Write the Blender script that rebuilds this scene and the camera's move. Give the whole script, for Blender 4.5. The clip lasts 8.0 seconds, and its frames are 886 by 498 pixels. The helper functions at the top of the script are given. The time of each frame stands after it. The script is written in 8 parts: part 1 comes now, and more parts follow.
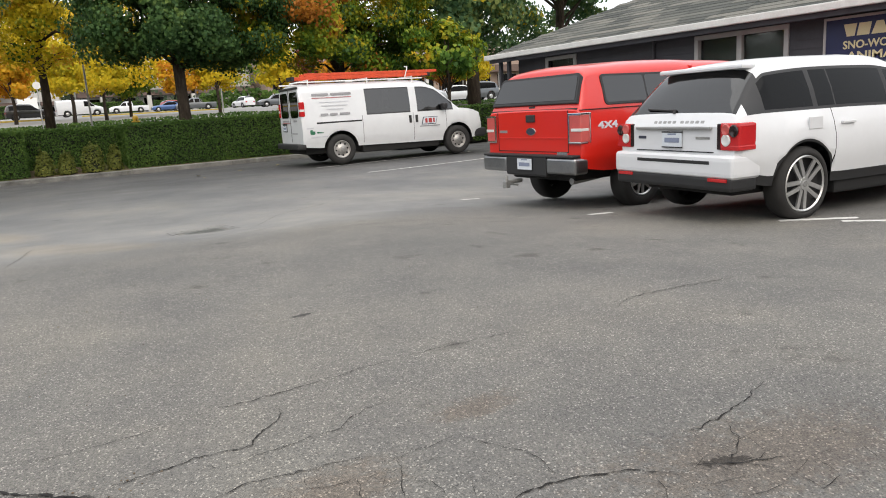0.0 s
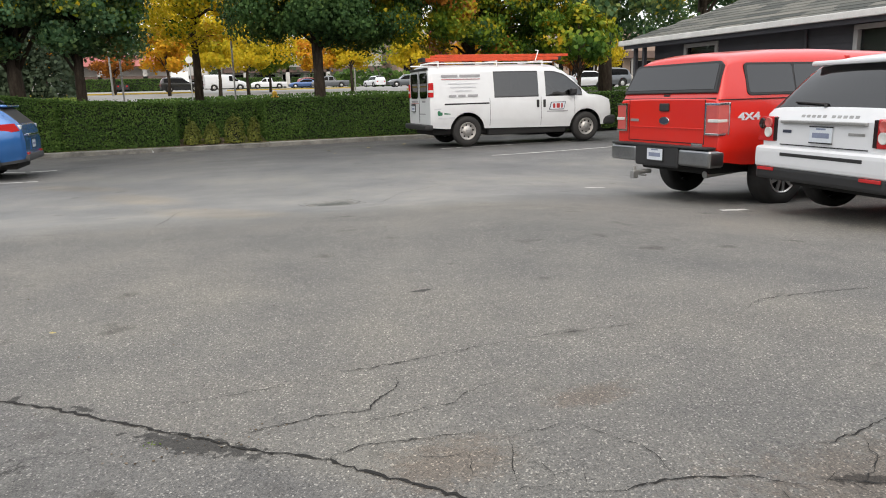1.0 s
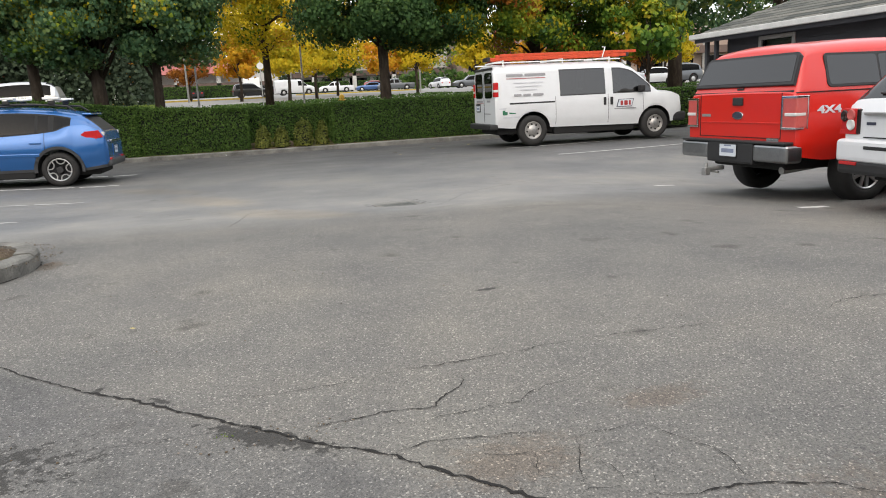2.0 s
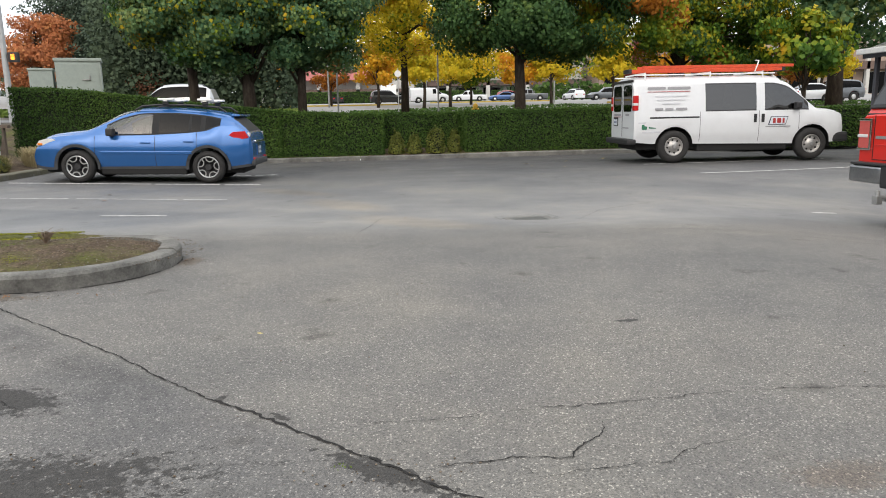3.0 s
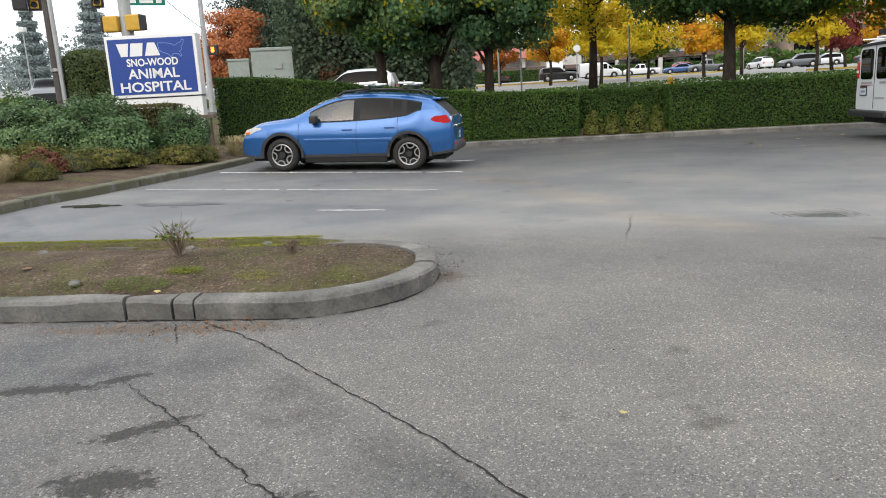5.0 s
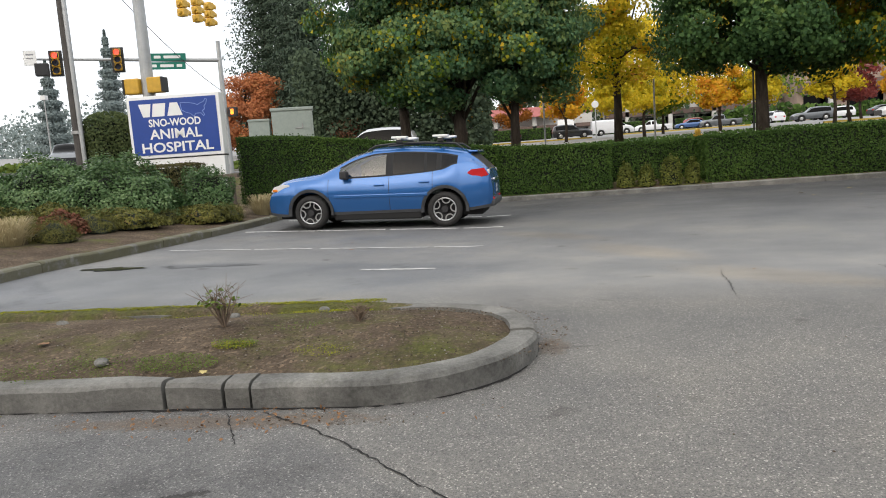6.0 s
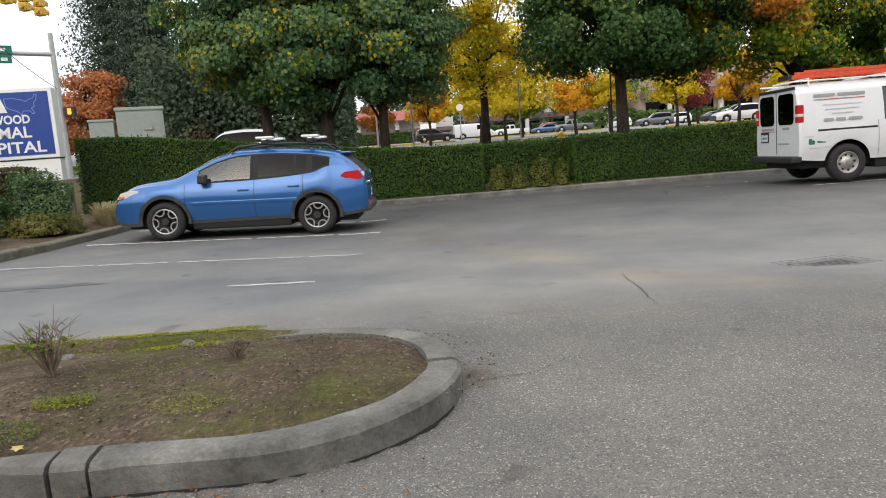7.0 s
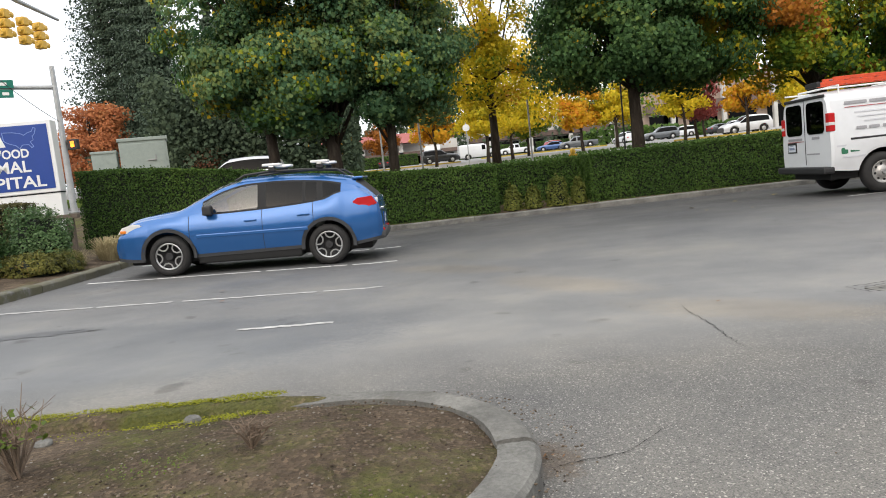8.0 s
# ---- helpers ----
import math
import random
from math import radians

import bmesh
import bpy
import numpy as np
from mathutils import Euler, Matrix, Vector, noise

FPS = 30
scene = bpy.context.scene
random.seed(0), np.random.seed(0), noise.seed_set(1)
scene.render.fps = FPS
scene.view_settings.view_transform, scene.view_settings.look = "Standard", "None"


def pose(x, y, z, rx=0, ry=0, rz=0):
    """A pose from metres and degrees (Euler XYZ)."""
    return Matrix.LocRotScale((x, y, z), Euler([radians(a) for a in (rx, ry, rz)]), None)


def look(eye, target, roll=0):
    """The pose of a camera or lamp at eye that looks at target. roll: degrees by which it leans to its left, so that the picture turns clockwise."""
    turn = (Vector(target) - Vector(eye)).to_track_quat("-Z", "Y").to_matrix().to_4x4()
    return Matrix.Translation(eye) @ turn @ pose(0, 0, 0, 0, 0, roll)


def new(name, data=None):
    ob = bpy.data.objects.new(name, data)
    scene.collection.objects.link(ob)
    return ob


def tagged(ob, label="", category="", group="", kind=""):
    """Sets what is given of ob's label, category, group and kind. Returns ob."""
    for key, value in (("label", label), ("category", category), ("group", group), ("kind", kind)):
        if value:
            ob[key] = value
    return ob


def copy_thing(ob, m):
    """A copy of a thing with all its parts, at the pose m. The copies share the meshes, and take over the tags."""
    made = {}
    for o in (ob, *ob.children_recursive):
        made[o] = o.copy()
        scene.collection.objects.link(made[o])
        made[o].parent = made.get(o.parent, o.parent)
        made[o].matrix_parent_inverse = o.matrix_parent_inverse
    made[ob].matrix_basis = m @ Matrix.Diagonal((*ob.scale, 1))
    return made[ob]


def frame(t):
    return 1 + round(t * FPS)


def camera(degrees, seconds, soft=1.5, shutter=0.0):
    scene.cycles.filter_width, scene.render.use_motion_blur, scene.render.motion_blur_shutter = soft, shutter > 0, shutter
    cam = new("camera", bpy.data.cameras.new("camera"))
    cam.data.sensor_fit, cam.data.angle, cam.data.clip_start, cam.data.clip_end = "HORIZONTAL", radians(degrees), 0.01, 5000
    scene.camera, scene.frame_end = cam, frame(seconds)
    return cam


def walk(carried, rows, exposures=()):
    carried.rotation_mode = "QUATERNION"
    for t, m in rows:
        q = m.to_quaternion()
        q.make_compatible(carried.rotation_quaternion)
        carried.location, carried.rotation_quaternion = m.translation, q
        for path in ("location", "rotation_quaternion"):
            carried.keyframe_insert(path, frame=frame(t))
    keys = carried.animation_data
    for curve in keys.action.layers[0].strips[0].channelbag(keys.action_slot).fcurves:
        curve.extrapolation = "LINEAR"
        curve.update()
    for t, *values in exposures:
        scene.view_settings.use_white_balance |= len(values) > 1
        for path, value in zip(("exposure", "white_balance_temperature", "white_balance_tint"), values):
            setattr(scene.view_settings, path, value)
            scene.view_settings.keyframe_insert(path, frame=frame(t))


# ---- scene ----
cam = camera(63.74, 8.0, 1.0)
PATH = [
    (0.0, (0.229, -0.360, 1.365), (1.263, 1.307, 0.974), -3.55),
    (0.5, (0.202, -0.358, 1.354), (1.066, 1.398, 0.944), -1.60),
    (1.0, (0.195, -0.359, 1.353), (0.934, 1.452, 0.934), -1.62),
    (1.2, (0.203, -0.369, 1.353), (0.903, 1.456, 0.930), -1.80),
    (2.3, (0.187, -0.333, 1.335), (0.712, 1.553, 0.926), -2.86),
    (2.5, (0.177, -0.285, 1.336), (0.666, 1.608, 0.917), -2.59),
    (3.0, (0.187, -0.069, 1.343), (0.422, 1.881, 0.971), -1.15),
    (3.5, (0.042, 0.192, 1.338), (0.035, 2.161, 0.990), -0.26),
    (4.0, (-0.240, 0.436, 1.387), (-0.261, 2.389, 0.956), -2.25),
    (4.5, (-0.458, 0.802, 1.408), (-0.612, 2.744, 0.952), -3.54),
    (4.7, (-0.573, 0.966, 1.417), (-0.766, 2.908, 0.979), -2.62),
    (5.8, (-1.228, 1.836, 1.249), (-1.492, 3.796, 0.950), -4.79),
    (6.0, (-1.346, 1.984, 1.282), (-1.580, 3.955, 1.033), -4.06),
    (6.5, (-1.520, 2.267, 1.320), (-1.497, 4.252, 1.076), -4.82),
    (7.0, (-1.591, 2.727, 1.249), (-1.448, 4.704, 0.984), -4.30),
    (7.5, (-1.730, 3.096, 1.274), (-1.629, 5.078, 1.033), -3.53),
    (8.0, (-1.752, 3.458, 1.289), (-1.621, 5.443, 1.083), -6.08),
]
walk(cam, [(t, look(eye, target, roll)) for t, eye, target, roll in PATH],
     [(0.0, 0.0, 6500, 10), (2.5, 0.0, 6450, 10), (3.0, 0.02, 6400, 10), (4.5, 0.04, 6300, 10), (5.8, -0.05, 6400, 10), (6.1, -0.17, 6450, 10), (6.5, -0.38, 6450, 10), (7.0, -0.15, 6450, 10), (7.5, 0.0, 6450, 10), (8.0, 0.03, 6450, 10)])

# ---- sky and light: an overcast autumn day ----
world = bpy.data.worlds.new("overcast_sky")
scene.world = world
world.use_nodes = True
wn, wl = world.node_tree.nodes, world.node_tree.links
wn.clear()
sky = wn.new("ShaderNodeTexSky")
sky.sky_type, sky.sun_disc = "NISHITA", False
sky.sun_elevation, sky.sun_rotation = radians(38), radians(200)
sky.air_density, sky.dust_density, sky.ozone_density = 1.0, 6.0, 1.0
clear = wn.new("ShaderNodeBackground")
clear.inputs[1].default_value = 0.06
wl.new(sky.outputs[0], clear.inputs[0])
cloud = wn.new("ShaderNodeBackground")
cloud.inputs[0].default_value, cloud.inputs[1].default_value = (0.97, 0.985, 1.0, 1), 1.26
both = wn.new("ShaderNodeAddShader")
wl.new(clear.outputs[0], both.inputs[0])
wl.new(cloud.outputs[0], both.inputs[1])
wout = wn.new("ShaderNodeOutputWorld")
wl.new(both.outputs[0], wout.inputs[0])
sun = new("sun", bpy.data.lights.new("sun", "SUN"))
sun.data.energy, sun.data.angle, sun.data.color = 1.5, radians(100), (1.0, 0.96, 0.9)
sun.matrix_world = look((0, 0, 30), (4.5, 8, -8))

# ---- materials ----


class Nodes:
    """A small builder for one node material."""

    def __init__(self, name, rough=0.7, metal=0.0, spec=0.5):
        self.mat = bpy.data.materials.new(name)
        self.mat.use_nodes = True
        self.t = self.mat.node_tree
        self.bsdf = self.t.nodes["Principled BSDF"]
        self.bsdf.inputs["Roughness"].default_value = rough
        self.bsdf.inputs["Metallic"].default_value = metal
        self.bsdf.inputs["Specular IOR Level"].default_value = spec
        self.co = self.t.nodes.new("ShaderNodeTexCoord").outputs["Object"]

    def add(self, kind, **values):
        n = self.t.nodes.new(kind)
        for k, v in values.items():
            n.inputs[k.replace("_", " ")].default_value = v
        return n

    def link(self, a, b):
        self.t.links.new(a, b)
        return b

    def noise(self, scale, detail=3.0, rough=0.6, stretch=None):
        n = self.add("ShaderNodeTexNoise", Scale=scale, Detail=detail, Roughness=rough)
        co = self.co
        if stretch:
            mp = self.t.nodes.new("ShaderNodeMapping")
            mp.inputs["Scale"].default_value = stretch
            self.link(co, mp.inputs[0])
            co = mp.outputs[0]
        self.link(co, n.inputs["Vector"])
        return n.outputs["Fac"]

    def cells(self, scale, feature="F1", out="Color"):
        n = self.add("ShaderNodeTexVoronoi", Scale=scale)
        n.feature = feature
        self.link(self.co, n.inputs["Vector"])
        return n.outputs[out]

    def ramp(self, fac, stops, mode="LINEAR"):
        n = self.t.nodes.new("ShaderNodeValToRGB")
        n.color_ramp.interpolation = mode
        e = n.color_ramp.elements
        while len(e) < len(stops):
            e.new(0.5)
        for el, (p, c) in zip(e, stops):
            el.position = p
            el.color = (*c, 1) if len(c) == 3 else c
        self.link(fac, n.inputs[0])
        return n.outputs[0]

    def mix(self, fac, a, b, mode="MIX"):
        n = self.t.nodes.new("ShaderNodeMix")
        n.data_type, n.blend_type = "RGBA", mode
        for sock, v in ((n.inputs[0], fac), (n.inputs[6], a), (n.inputs[7], b)):
            if isinstance(v, (int, float)):
                sock.default_value = v
            elif isinstance(v, tuple):
                sock.default_value = (*v, 1)
            else:
                self.link(v, sock)
        return n.outputs[2]

    def math(self, op, a, b=0.0, clamp=False):
        n = self.t.nodes.new("ShaderNodeMath")
        n.operation, n.use_clamp = op, clamp
        for sock, v in zip(n.inputs, (a, b)):
            if isinstance(v, (int, float)):
                sock.default_value = v
            else:
                self.link(v, sock)
        return n.outputs[0]

    def random(self, island=False):
        if island:
            return self.t.nodes.new("ShaderNodeNewGeometry").outputs["Random Per Island"]
        return self.t.nodes.new("ShaderNodeObjectInfo").outputs["Random"]

    def axis(self, i):
        n = self.t.nodes.new("ShaderNodeSeparateXYZ")
        self.link(self.co, n.inputs[0])
        return n.outputs[i]

    def near(self, patches, ragged):
        """The distance from the nearest of some patches, 1 at their edge, made ragged."""
        best = None
        for x, y, a, b, turn in patches:
            mp = self.t.nodes.new("ShaderNodeMapping")
            mp.vector_type = "TEXTURE"
            mp.inputs["Location"].default_value = (x, y, 0)
            mp.inputs["Rotation"].default_value = (0, 0, radians(turn))
            mp.inputs["Scale"].default_value = (a, b, 1)
            self.link(self.co, mp.inputs[0])
            ln = self.t.nodes.new("ShaderNodeVectorMath")
            ln.operation = "LENGTH"
            self.link(mp.outputs[0], ln.inputs[0])
            best = ln.outputs["Value"] if best is None else self.math("MINIMUM", best, ln.outputs["Value"])
        return self.math("ADD", best, self.math("MULTIPLY", self.math("SUBTRACT", self.noise(21, 6, 0.8), 0.5), ragged * 2.6))

    def color(self, c):
        if isinstance(c, tuple):
            self.bsdf.inputs["Base Color"].default_value = (*c, 1)
        else:
            self.link(c, self.bsdf.inputs["Base Color"])
        return self

    def rough(self, v):
        self.link(v, self.bsdf.inputs["Roughness"])
        return self

    def bump(self, h, strength=0.3, distance=0.01):
        n = self.add("ShaderNodeBump", Strength=strength, Distance=distance)
        self.link(h, n.inputs["Height"])
        self.link(n.outputs[0], self.bsdf.inputs["Normal"])
        return self


def plain(name, c, rough=0.6, metal=0.0, spec=0.5, wear=0.25, scale=6.0, bump=0.0):
    """A surface of one colour with soft mottling at two scales."""
    n = Nodes(name, rough, metal, spec)
    dark = tuple(v * (1 - wear) for v in c)
    light = tuple(min(1, v * (1 + wear * 0.6)) for v in c)
    fac = n.math("ADD", n.math("MULTIPLY", n.noise(scale, 4), 0.6), n.math("MULTIPLY", n.noise(scale * 9, 3), 0.4))
    n.color(n.ramp(fac, [(0.3, dark), (0.7, light)]))
    if bump:
        n.bump(n.noise(scale * 14, 4), bump, 0.01)
    return n.mat


def paint(name, c, metal=0.0, rough=0.35, dirt=0.12):
    """Car paint with a clear coat, faint road film low down and fine mottling."""
    n = Nodes(name, rough, metal)
    n.bsdf.inputs["Coat Weight"].default_value = 0.55
    n.bsdf.inputs["Coat Roughness"].default_value = 0.06
    film = n.noise(3.5, 5, 0.65)
    n.color(n.mix(n.math("MULTIPLY", n.ramp(film, [(0.45, (0, 0, 0)), (0.8, (1, 1, 1))]), dirt), c, tuple(v * 0.75 + 0.04 for v in c)))
    n.link(n.ramp(film, [(0.3, (0.05, 0.05, 0.05)), (0.8, (0.16, 0.16, 0.16))]), n.bsdf.inputs["Coat Roughness"])
    return n.mat


def glass(name, tint, ior=1.4):
    """Thin car glass: a tinted clear sheet with a gloss that grows at grazing angles."""
    n = Nodes(name)
    t = n.t
    t.nodes.remove(n.bsdf)
    clear_ = n.add("ShaderNodeBsdfTransparent")
    clear_.inputs[0].default_value = (*tint, 1)
    shine = n.add("ShaderNodeBsdfAnisotropic", Roughness=0.015)
    shine.inputs[0].default_value = (1, 1, 1, 1)
    f0 = ((ior - 1) / (ior + 1)) ** 2
    edge = n.add("ShaderNodeLayerWeight", Blend=0.5)
    f = n.math("ADD", n.math("MULTIPLY", n.math("POWER", edge.outputs["Facing"], 5.0), 1 - f0), f0)
    m = t.nodes.new("ShaderNodeMixShader")
    n.link(f, m.inputs[0])
    n.link(clear_.outputs[0], m.inputs[1])
    n.link(shine.outputs[0], m.inputs[2])
    n.link(m.outputs[0], t.nodes["Material Output"].inputs[0])
    return n.mat


def leaves(name, stops, rough=0.55, trans=0.25, scale=0.5, single=0.55):
    """Leaves: each its own shade; clumps drift from one hue to another."""
    n = Nodes(name, rough, 0.0, 0.16)
    own = n.random(island=True)
    drift = n.noise(scale, 2)
    fac = n.math("ADD", n.math("MULTIPLY", own, single), n.math("MULTIPLY", n.ramp(drift, [(0.3, (0, 0, 0)), (0.7, (1, 1, 1))]), 1 - single))
    col = n.ramp(fac, stops)
    n.color(col)
    tr = n.add("ShaderNodeBsdfTranslucent")
    n.link(col, tr.inputs[0])
    m = n.t.nodes.new("ShaderNodeMixShader")
    m.inputs[0].default_value = trans
    n.link(n.bsdf.outputs[0], m.inputs[1])
    n.link(tr.outputs[0], m.inputs[2])
    n.link(m.outputs[0], n.t.nodes["Material Output"].inputs[0])
    return n.mat


# patches (x, y, half length, half width, turn)
BROKEN = ((0.25, 2.15, 0.3, 0.06, -40), (-1.34, 3.06, 0.26, 0.13, -30), (-0.43, 2.92, 0.05, 0.02, 60), (-1.12, 2.21, 0.7, 0.24, 4), (-2.96, 4.12, 0.3, 0.06, 8), (-2.66, 4.23, 0.16, 0.04, 30), (-2.19, 3.3, 0.2, 0.1, 10), (-2.25, 3.71, 0.2, 0.05, 35), (-1.39, 3.11, 0.2, 0.08, -35), (-0.16, 2.69, 0.07, 0.018, -45), (1.7, 3.71, 0.06, 0.03, 0), (2.13, 1.01, 0.08, 0.03, -25))
SILT = ((-1.24, 6.08, 0.12, 0.22, 0), (-2.83, 4.99, 0.9, 0.1, 0), (-5.48, 4.97, 1.8, 0.12, 0))
SEALED = ((-6.2, 9.3, 4.7, 1.9, 4),)
SAND = ((-1.0, 13.1, 1.5, 0.4, -45), (0.0, 10.9, 1.3, 0.5, -60), (0.9, 8.6, 1.3, 0.6, -50))
RED_BROWN = ((2.3, 0.95, 0.75, 0.32, -15), (1.02, 1.65, 0.3, 0.2, 10), (1.75, 1.9, 0.25, 0.12, 0))


def asphalt_material():
    n = Nodes("worn_asphalt", 0.8, 0.0, 0.35)
    stones = n.cells(158.0)
    grit = n.noise(210.0, 2, 0.7)
    tone = n.ramp(n.noise(0.33, 4, 0.6), [(0.3, (0.122, 0.122, 0.12)), (0.5, (0.158, 0.154, 0.146)), (0.72, (0.198, 0.188, 0.168))])
    worn = n.ramp(n.noise(1.7, 5, 0.7), [(0.3, (0.85, 0.85, 0.86)), (0.62, (1.06, 1.055, 1.03))])
    base = n.mix(1.0, tone, worn, "MULTIPLY")
    spots = n.ramp(stones, [(0.0, (0.47, 0.47, 0.48)), (0.3, (0.84, 0.84, 0.84)), (0.6, (1.06, 1.055, 1.04)), (0.8, (1.16, 1.15, 1.13)), (0.88, (2.35, 2.3, 2.22))])
    base = n.mix(1.0, base, spots, "MULTIPLY")
    base = n.mix(1.0, base, n.ramp(grit, [(0.3, (0.7, 0.7, 0.7)), (0.7, (1.28, 1.27, 1.26))]), "MULTIPLY")
    # newer, closer-grained paving beyond a ragged edge
    x, y = n.axis(0), n.axis(1)
    edge = n.math("ADD", n.math("ADD", y, n.math("MULTIPLY", x, 0.04)), n.math("MULTIPLY", n.noise(0.8, 4), 1.6))
    newer = n.ramp(n.math("MULTIPLY", n.math("SUBTRACT", edge, 7.9), 0.7, True), [(0.0, (0, 0, 0)), (1.0, (1, 1, 1))])
    fine = n.mix(1.0, n.ramp(n.noise(0.45, 5, 0.62), [(0.32, (0.075, 0.077, 0.081)), (0.52, (0.106, 0.106, 0.106)), (0.7, (0.145, 0.139, 0.128))]),
                 n.ramp(n.noise(130, 3, 0.7), [(0.3, (0.86, 0.86, 0.86)), (0.7, (1.12, 1.12, 1.1))]), "MULTIPLY")
    # paler across the middle; beyond, the shade under the far trees put into the colour
    band_shade = n.ramp(n.math("MULTIPLY", n.math("ADD", y, n.math("MULTIPLY", n.noise(0.25, 3), 3.0)), 0.04), [(0.2, (1.3, 1.29, 1.26)), (0.42, (2.0, 1.97, 1.92)), (0.58, (1.3, 1.3, 1.3)), (0.75, (0.6, 0.605, 0.62))])
    fine = n.mix(1.0, fine, band_shade, "MULTIPLY")
    base = n.mix(n.math("MULTIPLY", newer, 0.85), base, fine)
    # an older, greyer strip on the near side of the long seam
    seam = n.math("SUBTRACT", n.math("ADD", n.math("MULTIPLY", x, 1.04), y), 2.45)
    old = n.ramp(n.math("MULTIPLY", seam, -8.0, True), [(0, (0, 0, 0)), (1, (1, 1, 1))])
    dirt = n.ramp(n.noise(1.3, 6, 0.72), [(0.34, (0.55, 0.55, 0.57)), (0.48, (0.86, 0.87, 0.9)), (0.75, (1.0, 1.0, 1.02))])
    base = n.mix(old, base, n.mix(1.0, base, dirt, "MULTIPLY"))
    # oil drips
    oil = n.ramp(n.noise(2.6, 3, 0.5), [(0.66, (1, 1, 1)), (0.74, (0.55, 0.54, 0.53))])
    base = n.mix(0.8, base, n.mix(1.0, base, oil, "MULTIPLY"))
    # broken spots by the seams, and silt washed against the island
    broken = n.ramp(n.near(BROKEN, 1.5), [(0.8, (1, 1, 1)), (1.0, (0, 0, 0))])
    crumbs = n.ramp(n.noise(70, 5, 0.8), [(0.3, (0.01, 0.01, 0.01)), (0.7, (0.06, 0.057, 0.053))])
    base = n.mix(n.math("MULTIPLY", broken, 0.88), base, crumbs)
    silt = n.ramp(n.near(SILT, 0.8), [(0.6, (1, 1, 1)), (1.1, (0, 0, 0))])
    base = n.mix(n.math("MULTIPLY", silt, 0.65), base, n.ramp(n.noise(60, 4, 0.8), [(0.3, (0.06, 0.045, 0.032)), (0.7, (0.17, 0.13, 0.095))]))
    sealed = n.ramp(n.near(SEALED, 0.35), [(0.85, (1, 1, 1)), (1.1, (0, 0, 0))])
    base = n.mix(n.math("MULTIPLY", sealed, 0.9), base, n.mix(1.0, base, (0.76, 0.79, 0.83), "MULTIPLY"))
    sand = n.ramp(n.near(SAND, 0.8), [(0.5, (1, 1, 1)), (1.3, (0, 0, 0))])
    base = n.mix(n.math("MULTIPLY", sand, 0.65), base, n.mix(1.0, base, (1.2, 1.08, 0.92), "MULTIPLY"))
    # darker, redder brown patches at the near right
    rust = n.ramp(n.near(RED_BROWN, 1.0), [(0.4, (1, 1, 1)), (1.2, (0, 0, 0))])
    base = n.mix(n.math("MULTIPLY", rust, 0.6), base, n.mix(1.0, base, (0.84, 0.7, 0.6), "MULTIPLY"))
    n.color(base)
    n.rough(n.mix(newer, (0.85, 0.85, 0.85), n.ramp(n.noise(0.6, 3), [(0.35, (0.5, 0.5, 0.5)), (0.65, (0.75, 0.75, 0.75))])))
    h = n.math("ADD", n.cells(158.0, "F1", "Distance"), n.math("MULTIPLY", grit, 0.8))
    n.bump(n.math("MULTIPLY", h, n.math("SUBTRACT", 1.0, n.math("MULTIPLY", newer, 0.7))), 0.5, 0.012)
    return n.mat


def concrete_material(name="kerb_concrete", moss_at=0.58, moss_most=0.4):
    n = Nodes(name, 0.88, 0, 0.3)
    c = n.ramp(n.noise(2.2, 5, 0.7), [(0.3, (0.065, 0.064, 0.06)), (0.5, (0.15, 0.147, 0.138)), (0.75, (0.28, 0.275, 0.255))])
    c = n.mix(1.0, c, n.ramp(n.noise(55, 3, 0.7), [(0.3, (0.72, 0.72, 0.7)), (0.7, (1.15, 1.15, 1.13))]), "MULTIPLY")
    moss = n.ramp(n.noise(3.1, 5, 0.7), [(moss_at, (0, 0, 0)), (moss_at + 0.12, (1, 1, 1))])
    c = n.mix(n.math("MULTIPLY", moss, moss_most), c, (0.085, 0.08, 0.035))
    n.color(n.mix(n.math("MULTIPLY", n.random(), 0.35), c, (0.2, 0.19, 0.17)))
    return n.bump(n.math("ADD", n.noise(40, 5, 0.75), n.noise(9, 4, 0.7)), 0.7, 0.016).mat


def soil_material(name="bed_soil", moss=0.62):
    n = Nodes(name, 0.95, 0, 0.2)
    c = n.ramp(n.noise(1.6, 6, 0.7), [(0.3, (0.058, 0.042, 0.029)), (0.5, (0.11, 0.081, 0.056)), (0.7, (0.18, 0.136, 0.095))])
    c = n.mix(1.0, c, n.ramp(n.cells(60), [(0.0, (0.6, 0.6, 0.6)), (0.7, (1.05, 1.05, 1.05)), (0.97, (1.9, 1.85, 1.75))]), "MULTIPLY")
    green = n.ramp(n.noise(1.1, 6, 0.75), [(moss - 0.06, (0, 0, 0)), (moss + 0.08, (1, 1, 1))])
    n.color(n.mix(n.math("MULTIPLY", green, 0.75), c, n.ramp(n.noise(30, 4), [(0.3, (0.06, 0.075, 0.018)), (0.7, (0.14, 0.15, 0.03))])))
    return n.bump(n.math("ADD", n.noise(45, 6, 0.8), n.cells(60, "F1", "Distance")), 0.8, 0.03).mat


def bark_material():
    n = Nodes("tree_bark", 0.92, 0, 0.2)
    n.color(n.ramp(n.noise(9, 6, 0.7, (1, 1, 0.25)), [(0.3, (0.022, 0.017, 0.013)), (0.55, (0.055, 0.043, 0.033)), (0.75, (0.1, 0.085, 0.066))]))
    return n.bump(n.noise(26, 5, 0.7, (1, 1, 0.2)), 0.9, 0.03).mat


